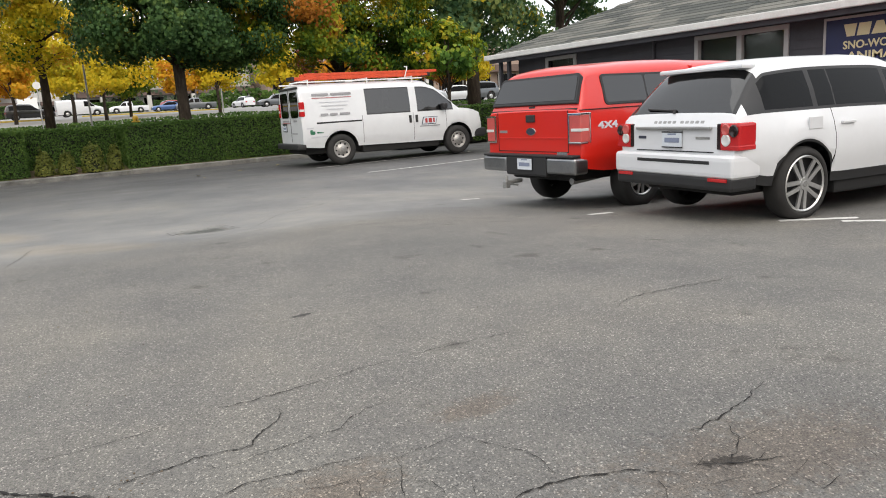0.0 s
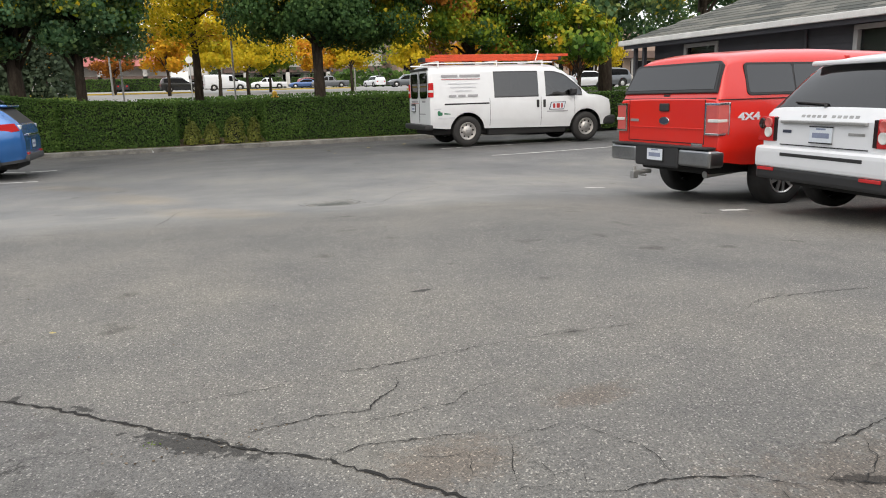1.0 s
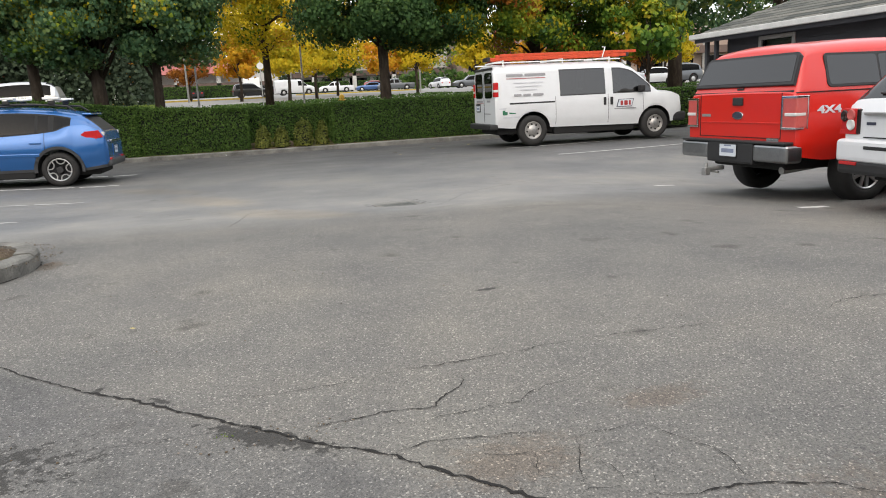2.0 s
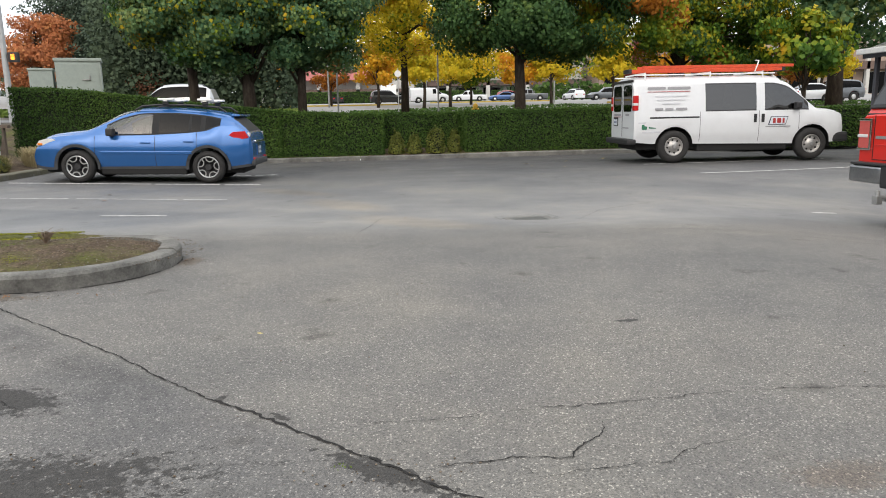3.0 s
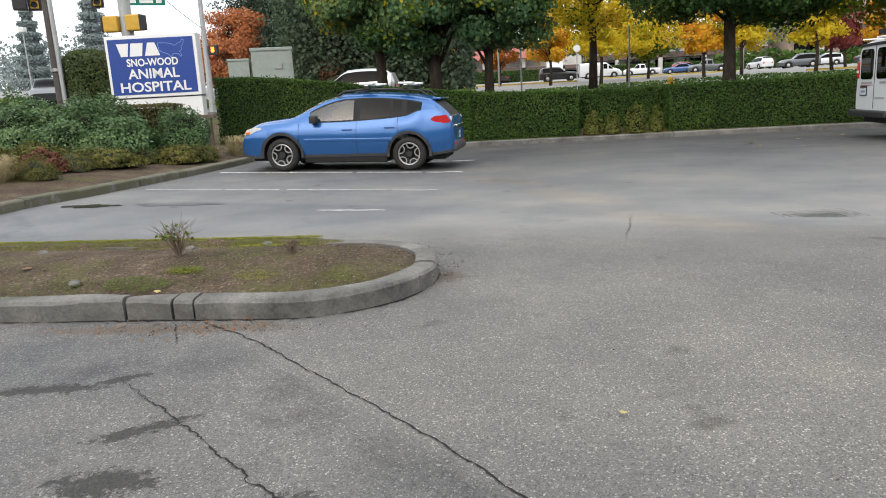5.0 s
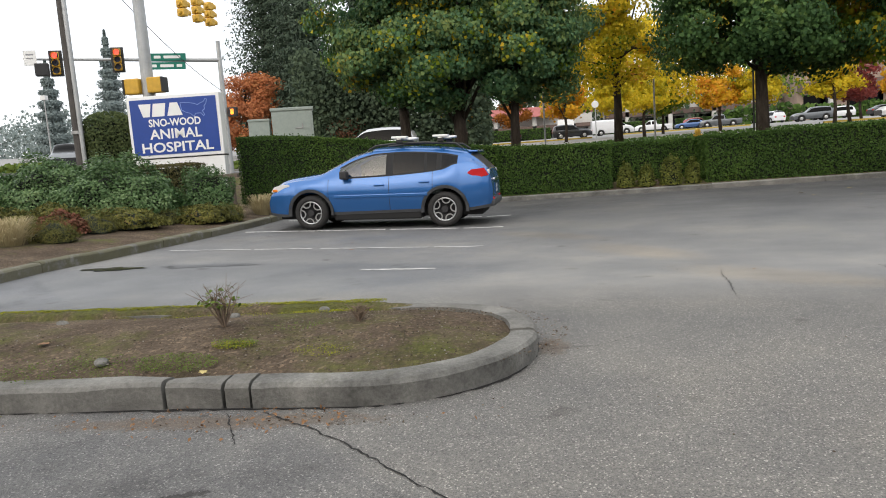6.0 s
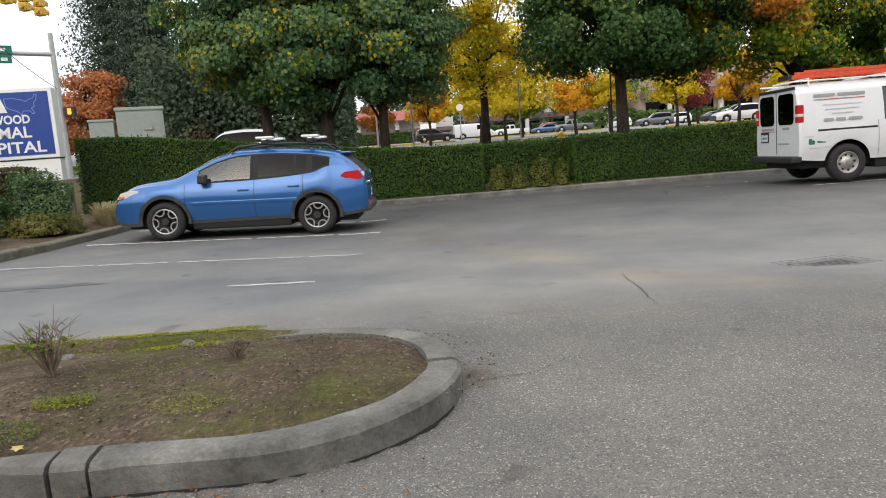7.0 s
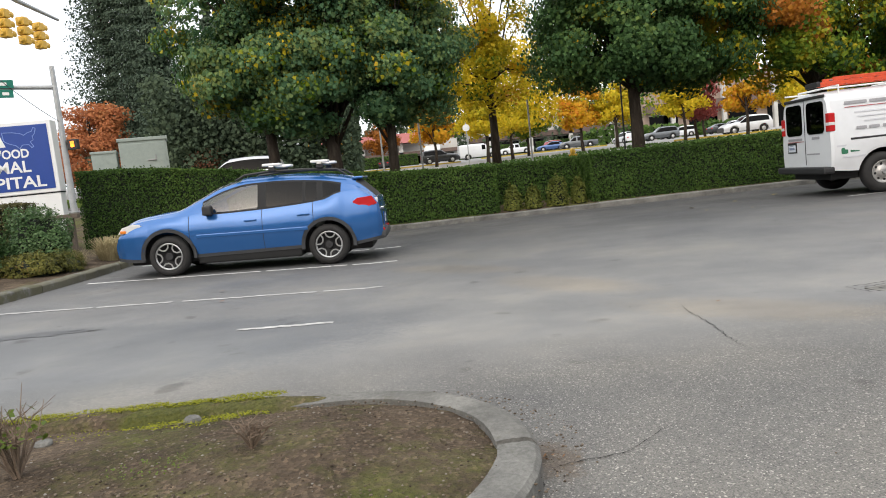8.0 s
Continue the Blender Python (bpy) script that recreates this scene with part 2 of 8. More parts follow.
def shingle_material():
    n = Nodes("roof_shingle", 0.95, 0, 0.2)
    own = n.random()
    c = n.ramp(own, [(0.0, (0.065, 0.07, 0.066)), (0.5, (0.115, 0.118, 0.108)), (1.0, (0.185, 0.18, 0.16))])
    c = n.mix(n.math("MULTIPLY", n.ramp(n.noise(2.2, 6, 0.75), [(0.55, (0, 0, 0)), (0.68, (1, 1, 1))]), 0.5), c, (0.07, 0.085, 0.035))
    n.color(n.mix(1.0, c, n.ramp(n.noise(90, 3), [(0.3, (0.75, 0.75, 0.75)), (0.7, (1.2, 1.2, 1.2))]), "MULTIPLY"))
    return n.bump(n.noise(80, 4), 0.5, 0.01).mat


M = {
    "asphalt": asphalt_material(),
    "concrete": concrete_material(),
    "mossy_concrete": concrete_material("mossy_concrete", 0.36, 0.85),
    "soil": soil_material(),
    "verge": soil_material("verge_soil", 0.5),
    "bark": bark_material(),
    "shingle": shingle_material(),
    "crack": plain("crack_black", (0.009, 0.008, 0.007), 0.95, wear=0.5, scale=12),
    "line": plain("road_paint", (0.62, 0.61, 0.58), 0.8, wear=0.4, scale=5, bump=0.2),
    "faded_line": plain("faded_road_paint", (0.43, 0.425, 0.41), 0.85, wear=0.6, scale=9, bump=0.2),
    "moss": plain("moss", (0.19, 0.2, 0.018), 0.95, wear=0.5, scale=14, bump=0.8),
    "iron": plain("cast_iron", (0.15, 0.155, 0.145), 0.8, 0.2, wear=0.5, scale=9, bump=0.3),
    "black": plain("black_plastic", (0.018, 0.018, 0.019), 0.55, wear=0.2),
    # near-black for trim and joints; paints in the shade of holes and undersides
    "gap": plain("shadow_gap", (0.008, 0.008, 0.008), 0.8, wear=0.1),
    "rubber": plain("tyre_rubber", (0.022, 0.021, 0.02), 0.85, wear=0.35, scale=15, bump=0.2),
    "clad": plain("grey_cladding", (0.045, 0.047, 0.05), 0.65, wear=0.25),
    "alloy": plain("alloy_wheel", (0.58, 0.58, 0.57), 0.32, 0.85, wear=0.15),
    "steel_rim": plain("steel_wheel", (0.42, 0.41, 0.39), 0.45, 0.7, wear=0.3),
    "chrome": plain("chrome_trim", (0.75, 0.75, 0.74), 0.14, 1.0, wear=0.08),
    "dull_metal": plain("dull_metal", (0.38, 0.38, 0.37), 0.5, 0.8, wear=0.25),
    "galv": plain("galvanised_steel", (0.42, 0.43, 0.43), 0.55, 0.55, wear=0.2, scale=3),
    "seat": plain("seat_cloth", (0.06, 0.058, 0.055), 0.9, wear=0.3),
    "pale_seat": plain("pale_seat_cloth", (0.42, 0.42, 0.39), 0.9, wear=0.25),
    "blue": paint("blue_paint", (0.023, 0.115, 0.335), 0.35, 0.25),
    "white": paint("white_paint", (0.64, 0.65, 0.665), 0.0, 0.35, 0.3),
    "van_white": paint("van_white_paint", (0.63, 0.645, 0.655), 0.0, 0.4, 0.4),
    "red": paint("red_paint", (0.58, 0.014, 0.006), 0.0, 0.3),
    "glass": glass("clear_glass", (0.78, 0.82, 0.8)),
    "tint": glass("dark_tinted_glass", (0.02, 0.022, 0.022), 1.2),
    "car_tint": glass("smoked_glass", (0.008, 0.01, 0.01), 1.3),
    "sky_glass": glass("door_glass", (0.5, 0.58, 0.53), 1.75),
    "privacy_glass": glass("privacy_glass", (0.015, 0.017, 0.017), 1.85),
    "tail": plain("red_lens", (0.46, 0.02, 0.022), 0.12, wear=0.15),
    "pale_tail": plain("faded_red_lens", (0.5, 0.1, 0.09), 0.12, wear=0.15),
    "bumper_chrome": plain("dull_chrome", (0.34, 0.345, 0.35), 0.28, 1.0, wear=0.2),
    "dark_tail": plain("smoked_red_lens", (0.022, 0.012, 0.012), 0.12, wear=0.15),
    "lens": plain("clear_lens", (0.62, 0.62, 0.6), 0.1, wear=0.1),
    "amber": plain("amber_lens", (0.7, 0.2, 0.02), 0.15, wear=0.1),
    "plate": plain("plate_white", (0.6, 0.64, 0.68), 0.45, wear=0.15),
    "plate_ink": plain("plate_ink", (0.2, 0.23, 0.32), 0.6, wear=0.2),
    "faint_ink": plain("faint_ink", (0.52, 0.53, 0.56), 0.6, wear=0.2),
    "ink": plain("dark_ink", (0.03, 0.035, 0.06), 0.6, wear=0.2),
    "grey_ink": plain("grey_ink", (0.28, 0.28, 0.29), 0.6, wear=0.2),
    "red_ink": plain("red_ink", (0.35, 0.03, 0.03), 0.6, wear=0.2),
    "green_ink": plain("green_ink", (0.02, 0.14, 0.07), 0.6, wear=0.2),
    "orange": plain("orange_fibreglass", (0.62, 0.07, 0.02), 0.5, wear=0.3, scale=8),
    "sign_white": plain("sign_white", (0.78, 0.78, 0.76), 0.45, wear=0.06),
    "sign_blue": plain("sign_blue", (0.01, 0.05, 0.27), 0.4, wear=0.08),
    "pale_blue": plain("pale_blue_ink", (0.2, 0.3, 0.62), 0.45, wear=0.1),
    "cream": plain("cream_ink", (0.66, 0.58, 0.34), 0.5, wear=0.1),
    "navy": plain("navy_board", (0.012, 0.018, 0.075), 0.5, wear=0.15),
    "siding": plain("dark_siding", (0.052, 0.053, 0.062), 0.7, wear=0.2, scale=3, bump=0.2),
    "trim": plain("grey_trim", (0.4, 0.4, 0.39), 0.6, wear=0.12),
    "eave": plain("white_gutter", (0.6, 0.6, 0.58), 0.55, wear=0.18, scale=3),
    "timber": plain("weathered_timber", (0.14, 0.11, 0.085), 0.9, wear=0.4, scale=5, bump=0.5),
    "pole_wood": plain("creosoted_pole", (0.075, 0.068, 0.062), 0.9, wear=0.4, scale=4, bump=0.5),
    "blind": plain("window_blind", (0.11, 0.105, 0.1), 0.8, wear=0.3, scale=2),
    "cabinet": plain("grey_green_cabinet", (0.33, 0.38, 0.35), 0.6, wear=0.15),
    "signal": plain("signal_yellow", (0.62, 0.36, 0.035), 0.5, wear=0.2),
    "green_sign": plain("green_sign", (0.0, 0.16, 0.11), 0.45, wear=0.12),
    "hydrant": plain("hydrant_yellow", (0.7, 0.42, 0.03), 0.5, wear=0.2),
    "wall_tan": plain("tan_wall", (0.33, 0.25, 0.2), 0.85, wear=0.18, scale=0.4),
    "wall_dark": plain("brown_wall", (0.13, 0.09, 0.075), 0.85, wear=0.2, scale=0.4),
    "wall_pale": plain("pale_wall", (0.5, 0.49, 0.46), 0.85, wear=0.15, scale=0.4),
    "roof_red": plain("red_roof", (0.32, 0.1, 0.09), 0.8, wear=0.2, scale=1),
    "lot": plain("pale_asphalt", (0.25, 0.245, 0.235), 0.85, wear=0.2, scale=0.25, bump=0.2),
    "road": plain("road_asphalt", (0.15, 0.15, 0.15), 0.85, wear=0.25, scale=0.3, bump=0.3),
    "yellow_line": plain("yellow_kerb_paint", (0.5, 0.36, 0.06), 0.8, wear=0.3),
    "fallen": plain("fallen_leaf", (0.42, 0.34, 0.12), 0.7, wear=0.3, scale=30),
    "brown_leaf": plain("brown_leaf", (0.2, 0.1, 0.04), 0.8, wear=0.4, scale=30),
    "twig": plain("dry_twig", (0.16, 0.115, 0.08), 0.9, wear=0.4, scale=20),
    "straw": leaves("straw_grass", [(0.0, (0.28, 0.23, 0.12)), (1.0, (0.56, 0.48, 0.29))], 0.8),
    # near-black fill for hedges and bushes, their inner shade put into its colour
    "core": plain("core_shade", (0.012, 0.018, 0.008), 0.95, wear=0.4),
    "hedge": leaves("hedge_leaf", [(0.0, (0.024, 0.052, 0.012)), (0.55, (0.056, 0.108, 0.021)), (0.9, (0.098, 0.158, 0.03)), (1.0, (0.16, 0.185, 0.04))], 0.65),
    "rhodo": leaves("laurel_leaf", [(0.0, (0.03, 0.07, 0.025)), (0.5, (0.085, 0.15, 0.055)), (0.85, (0.17, 0.25, 0.11)), (1.0, (0.28, 0.35, 0.16))], 0.35),
    "boxwood": leaves("boxwood_leaf", [(0.0, (0.06, 0.06, 0.024)), (0.6, (0.115, 0.105, 0.042)), (1.0, (0.17, 0.135, 0.06))], 0.6),
    "heather": leaves("heather_leaf", [(0.0, (0.05, 0.055, 0.018)), (0.5, (0.115, 0.115, 0.03)), (0.8, (0.18, 0.17, 0.04)), (1.0, (0.18, 0.09, 0.05))], 0.7),
    "rust": leaves("rust_leaf", [(0.0, (0.08, 0.06, 0.025)), (0.5, (0.17, 0.075, 0.045)), (1.0, (0.24, 0.07, 0.055))], 0.7),
    "olive": leaves("olive_shrub_leaf", [(0.0, (0.055, 0.075, 0.017)), (0.6, (0.13, 0.145, 0.03)), (1.0, (0.28, 0.255, 0.055))], 0.6),
    "moss_leaf": leaves("moss_tuft", [(0.0, (0.11, 0.12, 0.012)), (0.6, (0.2, 0.21, 0.018)), (1.0, (0.3, 0.29, 0.03))], 0.9, 0.1),
    "yew": leaves("yew_leaf", [(0.0, (0.05, 0.075, 0.03)), (1.0, (0.13, 0.155, 0.055))], 0.7),
    "weed": leaves("weed_leaf", [(0.0, (0.06, 0.1, 0.015)), (1.0, (0.15, 0.2, 0.035))], 0.6),
    "maple": leaves("maple_leaf", [(0.0, (0.045, 0.108, 0.056)), (0.42, (0.095, 0.185, 0.082)), (0.72, (0.185, 0.26, 0.085)), (1.0, (0.3, 0.28, 0.06))], 0.45, 0.35, 0.45),
    "green_maple": leaves("green_maple_leaf", [(0.0, (0.03, 0.075, 0.03)), (0.65, (0.075, 0.145, 0.042)), (1.0, (0.18, 0.24, 0.05))], 0.5, 0.3, 0.4),
    "turning": leaves("turning_leaf", [(0.0, (0.03, 0.08, 0.018)), (0.33, (0.085, 0.17, 0.022)), (0.52, (0.22, 0.28, 0.022)), (0.72, (0.46, 0.36, 0.02)), (0.88, (0.52, 0.2, 0.02)), (1.0, (0.48, 0.12, 0.02))], 0.5, 0.3, 0.5, 0.28),
    "rusty_maple": leaves("orange_maple_leaf", [(0.0, (0.16, 0.07, 0.015)), (0.5, (0.34, 0.12, 0.02)), (1.0, (0.4, 0.17, 0.02))], 0.5, 0.3, 0.3),
    "yellow": leaves("yellow_leaf", [(0.0, (0.3, 0.31, 0.02)), (0.45, (0.6, 0.47, 0.025)), (0.85, (0.76, 0.54, 0.035)), (1.0, (0.68, 0.31, 0.025))], 0.5, 0.5, 0.35),
    "amber_tree": leaves("amber_leaf", [(0.0, (0.36, 0.25, 0.015)), (0.5, (0.64, 0.36, 0.02)), (1.0, (0.62, 0.18, 0.03))], 0.5, 0.35, 0.3),
    "crimson": leaves("crimson_leaf", [(0.0, (0.14, 0.03, 0.03)), (1.0, (0.36, 0.09, 0.07))], 0.55, 0.3, 0.4),
    "flame": leaves("flame_leaf", [(0.0, (0.26, 0.1, 0.05)), (0.6, (0.52, 0.2, 0.08)), (1.0, (0.58, 0.32, 0.12))], 0.6, 0.3, 0.4),
    "conifer": leaves("conifer_leaf", [(0.0, (0.028, 0.048, 0.032)), (1.0, (0.08, 0.11, 0.07))], 0.7, 0.15, 0.3),
    # far leaves made paler and greyer: distance haze put into their colour
    "far_wood": leaves("hazed_wood_leaf", [(0.0, (0.15, 0.19, 0.187)), (1.0, (0.25, 0.295, 0.285))], 0.8, 0.1, 0.05),
    "shadow_wood": leaves("shade_wood_leaf", [(0.0, (0.026, 0.044, 0.028)), (1.0, (0.08, 0.108, 0.06))], 0.8, 0.1, 0.2),
}


def lamp_material(name, c, power):
    n = Nodes(name, 0.3)
    n.color(c)
    n.bsdf.inputs["Emission Color"].default_value = (*c, 1)
    n.bsdf.inputs["Emission Strength"].default_value = power
    return n.mat


M["lamp_red"] = lamp_material("lit_red_lamp", (1.0, 0.06, 0.03), 2.5)
M["lamp_amber"] = lamp_material("lit_amber_hand", (1.0, 0.25, 0.02), 2.5)

# ---- mesh helpers ----


def mesh_object(name, verts, faces, material, parent=None, label="", smooth=False, normals=None):
    me = bpy.data.meshes.new(name)
    me.from_pydata([tuple(v) for v in verts], [], [tuple(f) for f in faces])
    if smooth or normals is not None:
        me.polygons.foreach_set("use_smooth", [True] * len(me.polygons))
    if normals is not None:
        me.normals_split_custom_set_from_vertices([tuple(v) for v in normals])
    if material:
        me.materials.append(M[material] if isinstance(material, str) else material)
    ob = new(name, me)
    if parent:
        ob.parent = parent
    if label:
        ob["label"] = label
    return ob


def part(name, bm, material, parent=None, label="", smooth=False):
    """Links a bmesh as one mesh object under a thing or a part."""
    me = bpy.data.meshes.new(name)
    bm.normal_update()
    bm.to_mesh(me)
    bm.free()
    if smooth:
        me.polygons.foreach_set("use_smooth", [True] * len(me.polygons))
    me.materials.append(M[material] if isinstance(material, str) else material)
    ob = new(name, me)
    if parent:
        ob.parent = parent
    if label:
        ob["label"] = label
    return ob


def thing(name, m, label, category, group="", kind=""):
    return tagged_at(new(name), m, label, category, group, kind)


def tagged_at(ob, m, label, category, group="", kind=""):
    ob.matrix_world = m
    return tagged(ob, label, category, group, kind)


def rbox(x0, y0, z0, x1, y1, z1, r=0.01, seg=2, bm=None, m=None):
    """A box with rounded edges, between two corners."""
    own = bmesh.new()
    bmesh.ops.create_cube(own, size=1, matrix=Matrix.Translation(((x0 + x1) / 2, (y0 + y1) / 2, (z0 + z1) / 2)) @ Matrix.Diagonal((abs(x1 - x0), abs(y1 - y0), abs(z1 - z0), 1)))
    if r:
        bmesh.ops.bevel(own, geom=own.edges[:], offset=min(r, 0.45 * min(abs(x1 - x0), abs(y1 - y0), abs(z1 - z0))), segments=seg, affect="EDGES", profile=0.6)
    if m is not None:
        own.transform(m)
    return merge(bm, own)


def merge(bm, own):
    if bm is None:
        return own
    me = bpy.data.meshes.new("tmp")
    own.to_mesh(me)
    own.free()
    bm.from_mesh(me)
    bpy.data.meshes.remove(me)
    return bm


def rod(a, b, r0, r1=None, seg=10, bm=None):
    """A tapered round bar from a to b."""
    a, b = Vector(a), Vector(b)
    own = bmesh.new()
    turn = (b - a).to_track_quat("Z", "Y").to_matrix().to_4x4()
    bmesh.ops.create_cone(own, cap_ends=True, segments=seg, radius1=r0, radius2=r0 if r1 is None else r1, depth=(b - a).length, matrix=Matrix.Translation((a + b) / 2) @ turn)
    return merge(bm, own)


def outline(points, depth, m=None, r=0.0, bm=None):
    """A flat shape given by points (u, v), raised by depth along +w, then placed by m."""
    own = bmesh.new()
    vs = [own.verts.new((u, v, 0)) for u, v in points]
    f = own.faces.new(vs)
    up = bmesh.ops.extrude_face_region(own, geom=[f])
    bmesh.ops.translate(own, verts=[g for g in up["geom"] if isinstance(g, bmesh.types.BMVert)], vec=(0, 0, depth))
    bmesh.ops.recalc_face_normals(own, faces=own.faces[:])
    if r:
        top = [e for e in own.edges if all(abs(v.co.z - depth) < 1e-6 for v in e.verts)]
        bmesh.ops.bevel(own, geom=top, offset=r, segments=2, affect="EDGES")
    if m is not None:
        own.transform(m)
    return merge(bm, own)


def rounded(w, h, r, n=4):
    """The outline of a rounded rectangle about the middle."""
    pts = []
    for cx, cy, a0 in ((w / 2 - r, h / 2 - r, 0), (-w / 2 + r, h / 2 - r, 90), (-w / 2 + r, -h / 2 + r, 180), (w / 2 - r, -h / 2 + r, 270)):
        for k in range(n + 1):
            a = radians(a0 + 90 * k / n)
            pts.append((cx + r * math.cos(a), cy + r * math.sin(a)))
    return pts


def facing(x, y, z, towards):
    """The pose of an upright sheet at a place: u to its right, v up, w out of it, towards '-x', '-y', '+y' or '+x'."""
    turn = {"-y": 0, "+x": 90, "+y": 180, "-x": 270}[towards]
    return pose(x, y, z, 0, 0, turn) @ pose(0, 0, 0, 90, 0, 0)


def lathe(profile, seg=28, bm=None, m=None):
    """A turned shape: profile points (radius, height along y), round the y axis."""
    own = bmesh.new()
    rings = []
    for k in range(seg):
        a = 2 * math.pi * k / seg
        rings.append([own.verts.new((r * math.cos(a), h, r * math.sin(a))) for r, h in profile])
    for k in range(seg):
        p, q = rings[k], rings[(k + 1) % seg]
        for i in range(len(profile) - 1):
            own.faces.new((p[i], p[i + 1], q[i + 1], q[i]))
    bmesh.ops.remove_doubles(own, verts=own.verts[:], dist=1e-5)
    bmesh.ops.recalc_face_normals(own, faces=own.faces[:])
    if m is not None:
        own.transform(m)
    return merge(bm, own)


def tube(points, radii, seg=8, bm=None):
    """A bent, tapered tube through points."""
    own = bmesh.new()
    pts = [Vector(p) for p in points]
    rings = []
    for i, p in enumerate(pts):
        d = (pts[min(i + 1, len(pts) - 1)] - pts[max(i - 1, 0)]).normalized()
        side = d.orthogonal().normalized() if i == 0 else (side - d * side.dot(d)).normalized()
        up = d.cross(side)
        rings.append([own.verts.new(p + radii[i] * (math.cos(2 * math.pi * k / seg) * side + math.sin(2 * math.pi * k / seg) * up)) for k in range(seg)])
    for p, q in zip(rings, rings[1:]):
        for k in range(seg):
            own.faces.new((p[k], p[(k + 1) % seg], q[(k + 1) % seg], q[k]))
    own.faces.new(rings[0][::-1])
    own.faces.new(rings[-1])
    return merge(bm, own)


def lettering(text, size, m, material, parent, name="lettering", width=None, bold=0.0):
    """Raised letters in the built-in font as a mesh, centred on m; width squeezes or stretches them to that length."""
    cu = bpy.data.curves.new("letters", "FONT")
    cu.body, cu.size, cu.align_x, cu.align_y, cu.extrude, cu.offset, cu.resolution_u = text, size, "CENTER", "CENTER", 0.004, bold, 3
    tmp = new("letters", cu)
    me = bpy.data.meshes.new_from_object(tmp.evaluated_get(bpy.context.evaluated_depsgraph_get()))
    bpy.data.objects.remove(tmp)
    bpy.data.curves.remove(cu)
    if width:
        xs = [v.co.x for v in me.vertices]
        me.transform(Matrix.Diagonal((width / (max(xs) - min(xs)), 1, 1, 1)))
    me.transform(m)
    me.materials.append(M[material])
    ob = new(name, me)
    ob.parent = parent
    return ob

# ---- ground, road and far car park ----
RISE = ((-500, 0.0), (21.9, 0.0), (22.0, 0.1), (24, 0.35), (29.5, 1.1), (31, 1.2), (40.5, 1.3), (46, 1.45), (60, 1.85), (87, 2.55), (130, 3.5), (165, 3.9), (260, 6.5), (1500, 9.0))


def kerb_x(y):
    """Where the inner edge of the planting bed's kerb runs."""
    return float(np.interp(y, [9.3, 10.4, 12, 14, 16.5, 20.5], [-7.97, -7.82, -7.6, -7.35, -7.15, -7.12]))


def ease(v, a, b):
    """A smooth step from 0 at a to 1 at b."""
    v = min(1.0, max(0.0, (v - a) / (b - a)))
    return v * v * (3 - 2 * v)


def lot_z(x, y):
    """The lot's height: a low crown on the near side, a rise to the planting bed, a fall to the drain and to the bays by the building."""
    crown = 0.16 * (1 - ease(y, 6, 12)) * (1 - ease(x, 3, 7))
    sump = 0.1 * math.exp(-(((x - 2.5) / 2.2) ** 2) - ((y - 9.0) / 2.0) ** 2)
    rise = 0.03 * min(5.5, max(0.0, -2.2 - x)) * ease(y, 8, 11) * (1 - ease(y, 18.5, 21.5))
    return crown + rise - sump - 0.24 * math.exp(-(((x - 9.5) / 3.5) ** 2) - ((y - 9.0) / 4) ** 2)


def ground_z(x, y):
    """The height of the land: the lot lies low, the street and the far car park rise behind the hedge."""
    z = float(np.interp(y, [p for p, _ in RISE], [q for _, q in RISE]))
    if y > 21.9:
        z += 0.05 * max(0.0, min(60.0, -x - 15)) * min(1.0, (y - 21.9) / 12)
    kx = kerb_x(y)
    if x < kx and 9.0 < y:
        bed = 0.07 + lot_z(kx + 0.2, y) + 0.12 * min(5.0, kx - x)
        z = max(z, bed * min(1.0, 0.5 + (y - 9.0) / 2.5))
    return z


def sheet(name, xs, ys, lift, material, label="", category="", kind="structure"):
    verts = [(x, y, ground_z(x, y) + lift) for y in ys for x in xs]
    w = len(xs)
    faces = [(j * w + i, j * w + i + 1, (j + 1) * w + i + 1, (j + 1) * w + i) for j in range(len(ys) - 1) for i in range(w - 1)]
    return tagged(mesh_object(name, verts, faces, material, smooth=True), label, category, "", kind)


far_x = [-1500, -600, -300, -200, -150, -120, -100, -80, -65, -50, -40, -30, -22, -15, -12, -10, -9, -8, -7.02, 0, 15, 40, 80, 120, 200, 400, 1500]
far_y = [21.95, 22.3, 23, 24, 26, 28, 29.5, 31, 34, 37, 40.5, 43, 46, 55, 65, 75, 87, 110, 130, 165, 180, 260, 600, 1500]
sheet("ground", far_x, far_y, 0.0, "verge", "mossy grass and soil verge behind the car park", "ground")
bed_d = [-52, -32, -17, -10, -7, -5, -3.5, -2.5, -1.5, -0.8, -0.3, 0.0]
bed_y = [9.3, 9.6, 10, 10.6, 11.5, 13, 15, 17, 19, 21, 21.95]
bed_v = [(kerb_x(y) + d, y, ground_z(kerb_x(y) + d - 0.001, y) + 0.01 + 0.03 * noise.noise((d * 2, y * 2, 1))) for y in bed_y for d in bed_d]
bed_f = [(j * 12 + i, j * 12 + i + 1, j * 12 + i + 13, j * 12 + i + 12) for j in range(len(bed_y) - 1) for i in range(11)]
tagged(mesh_object("planting_bed", bed_v, bed_f, "soil", smooth=True), "bare brown soil planting bed sloping up from its kerb", "bed", "", "structure")
road_x = [-90, -70, -50, -40, -30, -22, -15, 0, 20, 60, 120, 200]
sheet("road", road_x, [31, 32.5, 34, 35.7, 37.4, 39, 40.5], 0.03, "road", "grey asphalt street behind the clipped hedge", "road")
